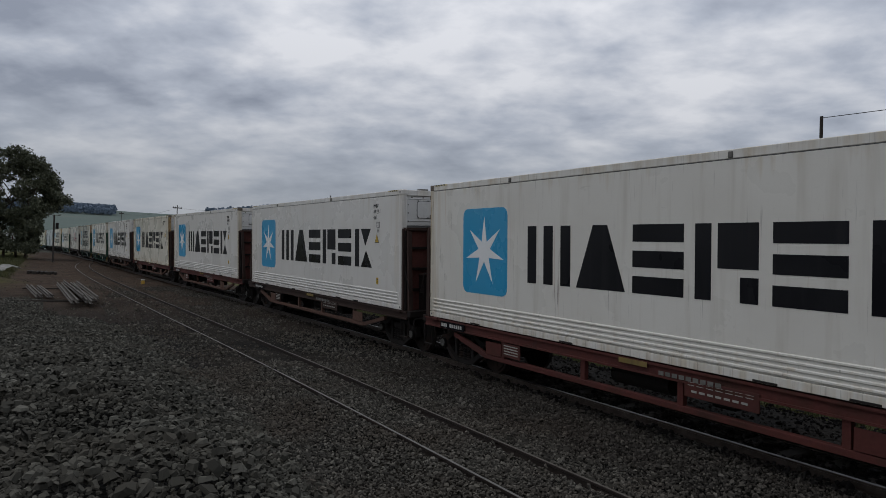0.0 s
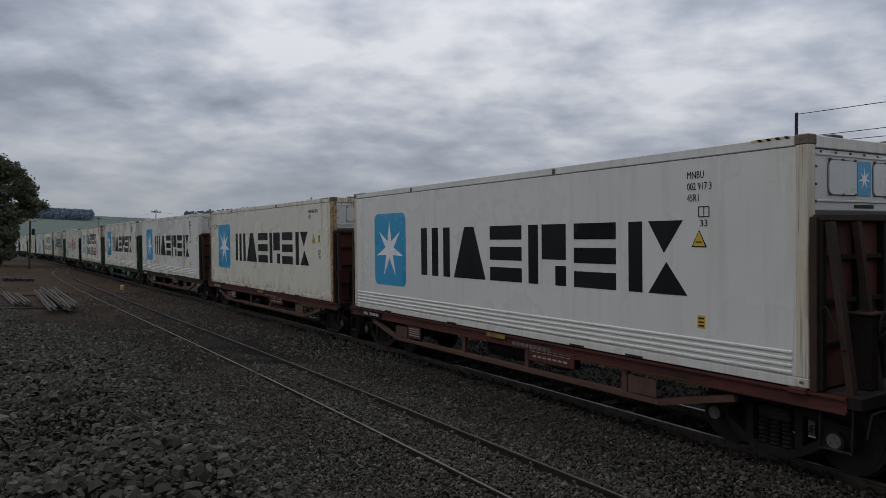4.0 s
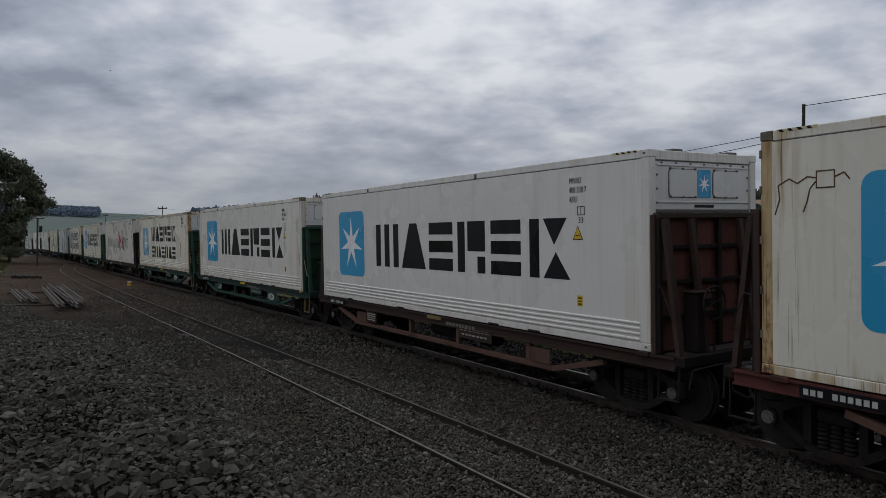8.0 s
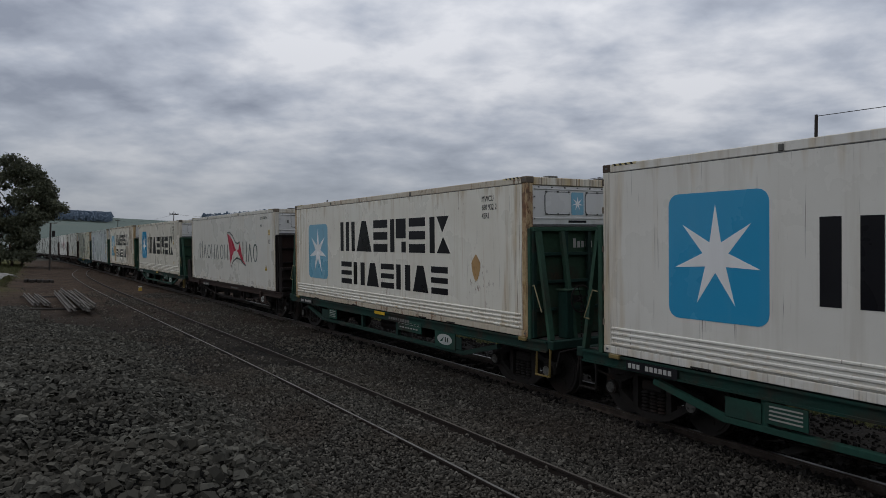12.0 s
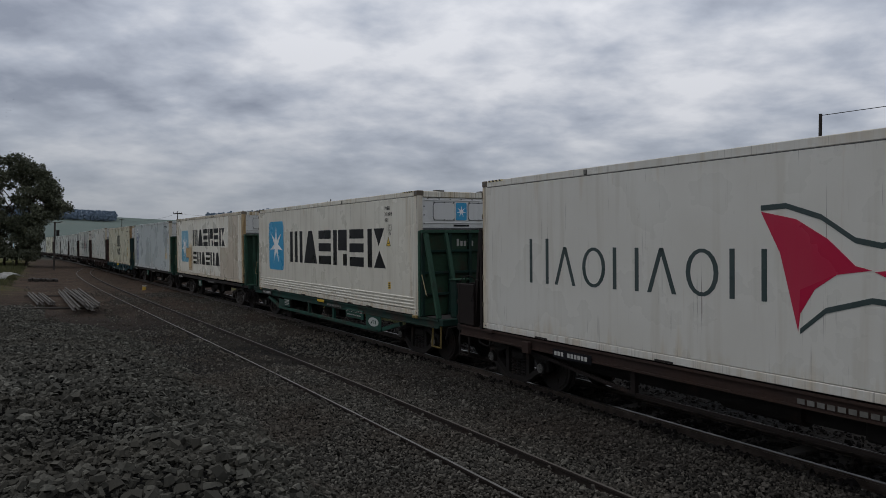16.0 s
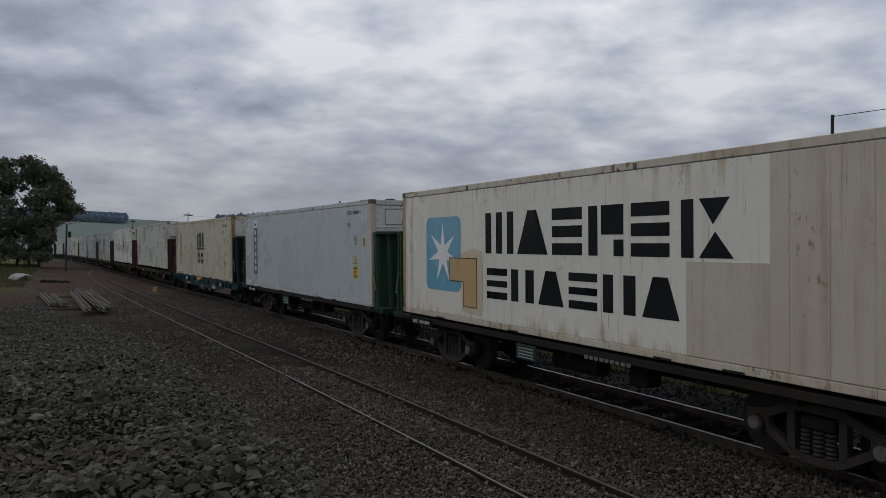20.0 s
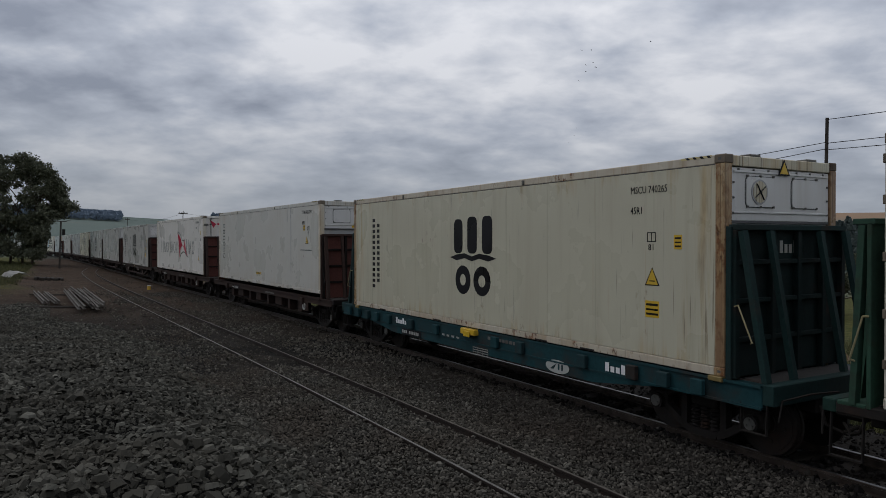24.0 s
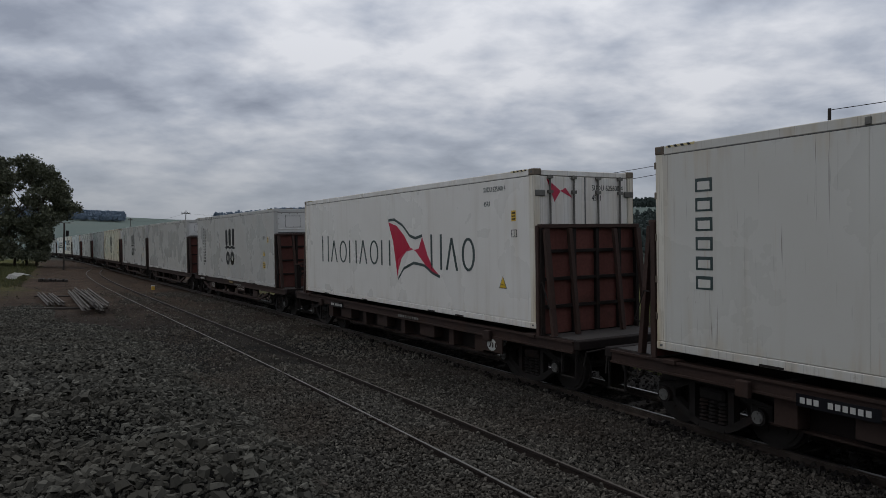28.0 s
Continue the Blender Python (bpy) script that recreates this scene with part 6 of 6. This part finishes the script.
def leaves(points, size, aspect=0.55):
    """Small bent leaf sprays, four triangles each, at the given points."""
    n = len(points)
    d = rng.normal(0, 1, (n, 3)) + np.array([0, 0, -0.25])
    d /= np.linalg.norm(d, axis=1)[:, None]
    e = np.cross(d, rng.normal(0, 1, (n, 3)))
    e /= np.linalg.norm(e, axis=1)[:, None] + 1e-9
    f = np.cross(d, e)
    s = size * rng.uniform(0.6, 1.4, n)[:, None]
    a = points - d * s
    b = points + e * s * aspect + f * s * 0.15
    c = points + d * s
    g = points - e * s * aspect + f * s * 0.15
    v = np.stack([a, b, c, g], 1).reshape(-1, 3)
    i = 4 * np.arange(n)[:, None]
    fc = np.concatenate([i + np.array([0, 1, 2]), i + np.array([0, 2, 3])])
    return v, fc


def crown_points(lobes, count, soft=0.46):
    """Points in a cloud of uneven, soft-edged clumps, (centre, radius, flatness) each."""
    out = []
    tot = sum(r**2 for _, r, _ in lobes)
    for c, r, fl in lobes:
        k = int(count * r**2 / tot)
        out.append(np.array(c) + rng.normal(0, soft, (k, 3)).clip(-0.95, 0.95) * r * np.array([1, 1, fl]))
    return np.concatenate(out)


def build_tree(label, x, y, height, lobes, count, leaf=0.16, trunks=((0, 0),), mat=None):
    z = float(ground_z(x, y))
    t = thing("tree", label, "tree")
    t.location = (x, y, z)
    for tx, ty in trunks:
        bm = bmesh.new()
        p, r = Vector((tx, ty, -0.2)), 0.15
        for k in range(6):
            q = p + Vector((rng.normal(0, 0.16), rng.normal(0, 0.16), height * 0.11))
            cone_between(bm, p, q, r, r * 0.86)
            p, r = q, r * 0.86
        part("trunk", bm, M_BARK, t, "grey-brown trunk")
        for k in range(5):
            c = Vector(lobes[(k * 2 + int(tx * 3)) % len(lobes)][0])
            bm = bmesh.new()
            a = Vector((tx, ty, height * (0.26 + 0.07 * k)))
            m = a.lerp(c, 0.5) + Vector((0, 0, 0.4))
            cone_between(bm, a, m, 0.06, 0.04)
            cone_between(bm, m, c, 0.04, 0.015)
            part("limb", bm, M_BARK, t)
    v, f = leaves(crown_points(lobes, count), leaf)
    me = bpy.data.meshes.new("crown")
    me.from_pydata(v.tolist(), [], f.tolist())
    me.materials.append(mat or M_LEAF)
    cr = new("crown", me)
    cr.parent = t
    cr["label"] = "dull olive leaves with gaps"
    return t


def cone_between(bm, a, b, ra, rb, n=8):
    a, b = Vector(a), Vector(b)
    m = (b - a).to_track_quat("Z", "Y").to_matrix().to_4x4()
    m.translation = (a + b) / 2
    bmesh.ops.create_cone(bm, cap_ends=True, segments=n, radius1=ra, radius2=rb, depth=(b - a).length, matrix=m)


def random_lobes(n, cx, cy, cz, sx, sy, sz, rad):
    out = []
    for k in range(n):
        a, b = rng.uniform(0, 2 * math.pi), rng.uniform(-1, 1)
        w = rng.uniform(0.35, 1.0)
        out.append(((cx + sx * w * math.cos(a), cy + sy * w * math.sin(a), cz + sz * b), rad * rng.uniform(0.6, 1.25), rng.uniform(0.6, 0.9)))
    return out


def profile_lobes(n, levels, reach, left, depth, rad):
    """Small leafy clumps filling a crown whose free side follows the given reach at each level."""
    out = []
    for k in range(n):
        z = rng.uniform(levels[0], levels[-1])
        edge = float(np.interp(z, levels, reach))
        y = edge - (edge - left) * rng.uniform(0, 1) ** 1.5
        x = depth * rng.uniform(-1, 1)
        r = rad * rng.uniform(0.5, 1.3)
        out.append(((x, y - r * 0.6, z), r, rng.uniform(0.55, 0.9)))
    return out


lobes_a = profile_lobes(330, (0.9, 2.6, 4.0, 5.2, 6.0, 6.6, 7.4, 8.6, 9.8, 10.8, 11.8), (1.6, 2.0, 2.0, 2.5, 4.4, 4.9, 3.6, 3.9, 2.6, 2.2, 0.2), -6.5, 3.4, 0.74)
for z_ in np.linspace(1.6, 11.6, 95):
    # leafy sprays standing out of the crown
    edge_ = float(np.interp(z_, (0.9, 5.2, 6.0, 6.6, 7.4, 8.6, 10.8, 11.8), (1.8, 2.6, 4.5, 5.0, 3.8, 4.0, 2.3, 0.4)))
    lobes_a.append(((rng.uniform(-2.5, 2.5), edge_ - rng.uniform(0.45, 2.4), z_ + rng.uniform(-0.2, 0.5)), rng.uniform(0.28, 0.50), rng.uniform(0.8, 1.7)))
build_tree("broad dark-green roadside tree with a dense ragged crown", -92, -2.2, 12, lobes_a, 52000, 0.145, ((0, -0.4), (0.6, 0.5), (-0.5, -1.6)))
lobes_b = random_lobes(70, 0, 0, 6.0, 4.0, 4.2, 4.2, 1.0)
build_tree("second dark-green tree beside the line", -97, -10.5, 11, lobes_b, 18000, 0.14, ((0, 0),))
# trees beyond the train
for x, y, h in ((-62, 78, 9), (-68, 84, 11), (-55, 86, 8.5), (-74, 92, 10), (-47, 92, 8), (-65, 90, 10), (-59, 84, 7), (-72, 96, 10), (-63, 98, 9), (-57, 96, 8), (-70, 88, 8)):
    build_tree("slender field tree beyond the railway", x, y, h, random_lobes(12, 0, 0, h * 0.62, 1.7, 1.7, h * 0.34, 1.05), 4200, 0.20, ((0, 0),))


def forest(name, label, az0, az1, r0, r1, count, height, clumps=9, mat=None, low=0.75, grain=0.15):
    """A wood of many small crowns, each a cluster of ragged clumps."""
    az = np.radians(rng.uniform(az0, az1, count))
    r = rng.uniform(r0, r1, count)
    x, y = -np.sin(az) * r, np.cos(az) * r
    z = ground_z(x, y)
    h = height * rng.uniform(low, 1.15, count)
    px = np.repeat(np.stack([x, y, z], -1), clumps, 0)
    hh = np.repeat(h, clumps)
    lev = rng.uniform(0.25, 1.0, len(hh))
    px[:, 2] += hh * lev
    spread_ = hh * 0.20 * (1.15 - lev)
    px[:, 0] += rng.normal(0, 1, len(hh)) * spread_
    px[:, 1] += rng.normal(0, 1, len(hh)) * spread_
    n = len(hh)
    v = np.repeat(CUBE_V[None], n, 0) * rng.uniform(0.5, 1.4, (n, 8, 1)) * (hh * grain)[:, None, None] + px[:, None]
    f = (CUBE_F[None] + 8 * np.arange(n)[:, None, None]).reshape(-1, 4)
    return raw_mesh(name, v.reshape(-1, 3).tolist(), f.tolist(), mat or M_HAZELEAF, label, "forest", "stuff")


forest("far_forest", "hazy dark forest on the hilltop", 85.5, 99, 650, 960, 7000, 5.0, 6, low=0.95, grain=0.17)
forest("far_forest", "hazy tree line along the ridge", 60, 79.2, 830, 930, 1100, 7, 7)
forest("far_forest", "dark wood on the hillside", 35.5, 60, 780, 900, 1000, 10, 12, M_WOOD, 0.6, 0.12)
forest("hillside_wood", "dark wood on the lower slope", 22, 48, 330, 560, 1600, 11, 16, M_WOOD, 0.6, 0.10)
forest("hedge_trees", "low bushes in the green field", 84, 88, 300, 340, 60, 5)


def tufts(name, label, px, py, height, blades=5):
    n = len(px)
    base = np.stack([px, py, ground_z(px, py) - 0.02], -1)
    base = np.repeat(base, blades, 0) + np.concatenate([rng.normal(0, 0.07, (n * blades, 2)), np.zeros((n * blades, 1))], 1)
    h = height * rng.uniform(0.5, 1.4, n * blades)[:, None]
    a = rng.uniform(0, 2 * math.pi, n * blades)
    w = np.stack([np.cos(a), np.sin(a), 0 * a], -1) * 0.014
    tip = base + np.concatenate([rng.normal(0, 0.35, (n * blades, 2)) * h, h], 1)
    v = np.stack([base - w, base + w, tip], 1).reshape(-1, 3)
    f = np.arange(len(v)).reshape(-1, 3)
    return raw_mesh(name, v.tolist(), f.tolist(), M_WEED, label, "grass", "stuff")


gx_, gy_ = rng.uniform(-40, 6, 7000), rng.uniform(12.2, 17, 7000)
tufts("trackside_grass", "green weeds and dry grass beyond the main line", gx_, gy_, 0.32, 6)
gx_, gy_ = rng.uniform(-70, 10, 6000), rng.uniform(17, 48, 6000)
tufts("field_grass", "tall yellowish grass beyond the railway", gx_, gy_, 0.65, 6)
gx_, gy_ = rng.uniform(-105, -47, 5000), rng.uniform(-9, -1.6, 5000)
tufts("verge_grass", "short grass under the trees", gx_, gy_, 0.22, 6)


# ---- poles and wires ----
M_POLE = steel("weathered_pole_timber", (0.06, 0.052, 0.046), 0.1, 0.9)


def utility_pole(label, x, y, top, lean=(0.0, 0.0), arm=1.6, radius=0.10):
    z = float(ground_z(x, y))
    p = thing("utility_pole", label, "utility pole", "poles beyond the line")
    p.location = (x, y, z)
    bm = bmesh.new()
    cone_between(bm, (0, 0, -0.3), (lean[0], lean[1], top - z), radius * 1.15, radius * 0.85, 10)
    part("pole_shaft", bm, M_POLE, p)
    if arm:
        part("cross_arm", box(bmesh.new(), lean[0] - 0.05, lean[0] + 0.05, lean[1] - arm / 2, lean[1] + arm / 2, top - z - 0.42, top - z - 0.30), M_POLE, p)
        for s in (-1, -0.4, 0.4, 1):
            part("insulator", lathe([(0.02, top - z - 0.30), (0.035, top - z - 0.27), (0.045, top - z - 0.20), (0.02, top - z - 0.16)], lean[0], lean[1] + s * (arm / 2 - 0.08), 7), M_GREYST, p, "small pale insulator")
    return p


POLES = [(-13.5, 21.1, 7.25, (0.25, -0.45), 0.0), (-51.5, 19.0, 6.9, (0.05, 0.0), 0.9), (-99.0, 15.3, 8.1, (0, 0), 1.7), (-149.0, 9.4 + 3.5, 9.0, (0.0, 0), 1.3), (18.0, 22.0, 7.1, (0, 0), 0.0)]
for k, (x, y, top, lean, arm) in enumerate(POLES):
    utility_pole("leaning dark timber utility pole" if k == 0 else "dark timber utility pole beyond the train", x, y, top, lean, arm * 0.68, 0.058)


def wire(a, b, sag, r=0.011):
    a, b = Vector(a), Vector(b)
    cu = bpy.data.curves.new("overhead_wire", "CURVE")
    cu.dimensions, cu.bevel_depth, cu.bevel_resolution = "3D", r, 1
    sp = cu.splines.new("POLY")
    n = 18
    sp.points.add(n)
    for k in range(n + 1):
        t = k / n
        q = a.lerp(b, t) - Vector((0, 0, sag * 4 * t * (1 - t)))
        sp.points[k].co = (*q, 1)
    cu.materials.append(M_UNDER)
    return tagged(new("overhead_wire", cu), "thin sagging black overhead wire", "wire", "overhead wires")


def pole_top(k, dz):
    x, y, top, lean, _ = POLES[k]
    return (x + lean[0], y + lean[1], top + dz)


wire(pole_top(0, -0.75), pole_top(1, -0.35), 0.55)
wire(pole_top(0, -0.95), pole_top(1, -0.55), 0.80)
wire(pole_top(0, -0.05), pole_top(4, 0.10), 0.18)
wire(pole_top(0, -0.78), pole_top(4, -0.30), 0.25)
wire(pole_top(0, -0.98), pole_top(4, -0.60), 0.35)
wire(pole_top(1, -0.35), pole_top(2, -0.35), 0.6)
wire(pole_top(2, -0.35), pole_top(3, -0.35), 0.6)

# lamp post with two small panels beside the line
lx, ly = -82.0, 0.95
lz = float(ground_z(lx, ly))
lamp = thing("signal_post", "thin dark post with two small tilted panels on top", "post")
lamp.location = (lx, ly, lz)
part("post_shaft", rod(bmesh.new(), (0, 0, -0.2), (0, -0.05, 4.75), 0.085, 8), M_POLE, lamp)
for s in (-1, 1):
    bm = bmesh.new()
    beam(bm, (0, s * 0.25, 4.80), (0, s * 0.85, 4.98 if s > 0 else 5.02), 0.5, 0.03)
    part("panel", bm, M_GREYST, lamp, "small pale tilted panel")
part("panel_arm", rod(bmesh.new(), (0, -0.5, 4.78), (0, 0.5, 4.78), 0.03, 6), M_POLE, lamp)
part("relay_box", bx(-0.15, 0.15, 0.1, 0.38, 3.4, 4.0, bevel=0.02), M_UNDER, lamp)

# ---- loose things by the siding ----
M_OLDRAIL = steel("old_grey_rail", (0.12, 0.108, 0.095), 0.25, 0.8)
M_CONC = paint("pale_concrete", (0.50, 0.49, 0.46), dirt=(0.16, 0.14, 0.11), grime=0.4, rough=0.9)


def spare_rail(a, b, roll=0.0, label="grey spare rail lying in the stack"):
    """One loose rail from a to b, resting on the ground or on others."""
    a, b = Vector(a), Vector(b)
    e = (b - a).normalized()
    n = Vector((-e.y, e.x, 0)).normalized()
    u = e.cross(n)
    c, s = math.cos(radians(roll)), math.sin(radians(roll))
    v, f = rail_mesh([a, a.lerp(b, 0.5), b], [n * c + u * s] * 3, u * c - n * s)
    k = len(v) // 3
    f += [tuple(range(k))[::-1], tuple(range(2 * k, 3 * k))]
    me = bpy.data.meshes.new("spare_rail")
    me.from_pydata(v, [], f)
    me.materials.append(M_OLDRAIL)
    return tagged(new("spare_rail", me), label, "rail", "stack of spare rails")


def gz_(x, y):
    return float(ground_z(x, y))


for k, (ya, yb, lift) in enumerate(((0.74, 1.02, 0.0), (0.92, 1.20, 0.0), (1.02, 1.40, 0.13), (1.22, 1.52, 0.0), (1.50, 1.62, 0.0), (1.62, 1.86, 0.13), (1.36, 1.74, 0.0))):
    x0, x1 = -41.6 + 0.5 * math.sin(3.0 * k), -29.0 + 0.6 * math.sin(1.7 * k + 1)
    h = max(gz_(x0, ya), gz_((x0 + x1) / 2, (ya + yb) / 2), gz_(x1, yb)) + 0.20 + lift
    spare_rail((x0, ya, h), (x1, yb, h))
for k, (ya, yb) in enumerate(((-0.60, -0.10), (-0.42, 0.06), (-0.14, 0.30), (-0.02, 0.44))):
    h = gz_(-36, -0.1) + 0.21
    spare_rail((-40.2 + 0.3 * k, ya, h), (-32.4, yb, h), label="grey spare rail half behind the heap")
# two bearers under the stacks
for x in (-39.2, -31.6):
    z = gz_(x, 0.6)
    tagged(part("bearer", bx(x - 0.10, x + 0.10, -0.75, 2.0, z - 0.05, z + 0.07, bevel=0.015), M_TIE), "dark timber bearer under spare rails", "timber", "bearers")

mk = thing("marker_post", "short yellow marker post with a pale top", "marker")
mk.location = (-44.8, 5.2, gz_(-44.8, 5.2))
part("marker_body", bx(-0.10, 0.10, -0.10, 0.10, -0.05, 0.22, bevel=0.04), paint("worn_yellow_marker", (0.58, 0.36, 0.04), grime=0.35), mk)
part("marker_cap", bx(-0.105, 0.105, -0.105, 0.105, 0.22, 0.27, bevel=0.02), M_CONC, mk, "pale cap")

# broken pale slab on the grass: an arched sheet
bm = bmesh.new()
prev = None
for k in range(9):
    a = radians(20 + 15 * k)
    ring = [bm.verts.new((dx, -0.75 * math.cos(a), 0.62 * math.sin(a) - 0.16 - (0.05 * (k % 2)))) for dx in (-0.7, 0.75)]
    if prev:
        bm.faces.new((prev[0], prev[1], ring[1], ring[0]))
    prev = ring
bmesh.ops.solidify(bm, geom=bm.faces, thickness=0.05)
slab = part("concrete_shell", bm, M_CONC)
tagged(slab, "broken white concrete shell lying on the grass", "concrete debris")
slab.matrix_world = pose(-57.5, -1.95, gz_(-57.5, -1.95) + 0.02, 0, 4, 25)
for k in range(7):
    x, y = -55.2 + 0.05 * k, -0.75 + 0.26 * k
    tagged(part("old_tie", bx(-1.0, 1.0, -0.09, 0.09, -0.03, 0.16, bevel=0.015), M_TIE), "dark old timber tie on the earth", "timber tie", "row of old ties").matrix_world = pose(x, y, gz_(x, y) + 0.02, 0, 0, 6 * math.sin(2.1 * k))

# ---- birds ----
M_BIRD = Nodes("dark_feathers", 0.8).done((0.02, 0.02, 0.022))


def make_bird(flap):
    """A small dark bird, body along x, wings as parts."""
    b = thing("bird", "small dark bird with spread wings in flight", "bird", "birds in the sky")
    bm = bmesh.new()
    bmesh.ops.create_icosphere(bm, subdivisions=1, radius=0.045)
    for v in bm.verts:
        v.co.x *= 2.4 if v.co.x < 0 else 1.8
    part("body", bm, M_BIRD, b)
    for s in (-1, 1):
        pts = [(0.04, 0.015 * s, 0), (0.025, 0.13 * s, 0.04 * flap), (-0.01, 0.25 * s, 0.06 * flap), (-0.05, 0.14 * s, 0.04 * flap), (-0.04, 0.015 * s, 0)]
        bm = bmesh.new()
        bm.faces.new([bm.verts.new(p) for p in pts])
        bmesh.ops.solidify(bm, geom=bm.faces, thickness=0.01)
        part("wing", bm, M_BIRD, b)
    return b


def fly(points, offset, heading, flap):
    b = make_bird(flap)
    BIRDS.append((b, [(t, pose(x + offset[0], y + offset[1], z + offset[2], 0, 0, heading)) for t, x, y, z in points]))


flock = [(0.0, -420, -70, 66), (20.0, -164.4, 26.0, 36.9), (24.5, -67.3, 68.7, 29.7), (25.5, -47.5, 72.3, 27.3), (28.0, 2.0, 82, 22)]
for k, off in enumerate(((-2.6, 0.5, 3.2), (0.2, 0, 2.4), (-0.6, 1, 1.0), (-1.0, 0, 0.6), (0.1, 1, 0.1), (0.6, 0.5, 0.0), (-0.9, 0, -0.4), (-2.5, 0, -1.4), (9.5, 2, 1.6))):
    fly(flock, off, 12 + 9 * math.sin(k), math.sin(1.7 * k))
pair = [(0.0, -720, 210, 45), (25.5, -103.2, 103.9, 35.1), (26.0, -91.1, 101.0, 35.4), (26.5, -77.7, 99.0, 34.8), (27.0, -64.4, 96.3, 33.7), (28.0, -38.0, 92.0, 31.5)]
for k, off in enumerate(((0, 0, 0), (0.9, 0, 1.8), (-2.6, 0.4, -1.3))):
    fly(pair, off, -12, math.cos(2.1 * k))
fly([(0.0, 110, 250, 64), (7.0, -66.8, 36.7, 26.8), (7.5, -79.3, 21.3, 24.6), (8.0, -87.4, 7.7, 22.3), (28.0, -420, -480, -10 + 70)], (0, 0, 0), 230, 0.6)


motions()
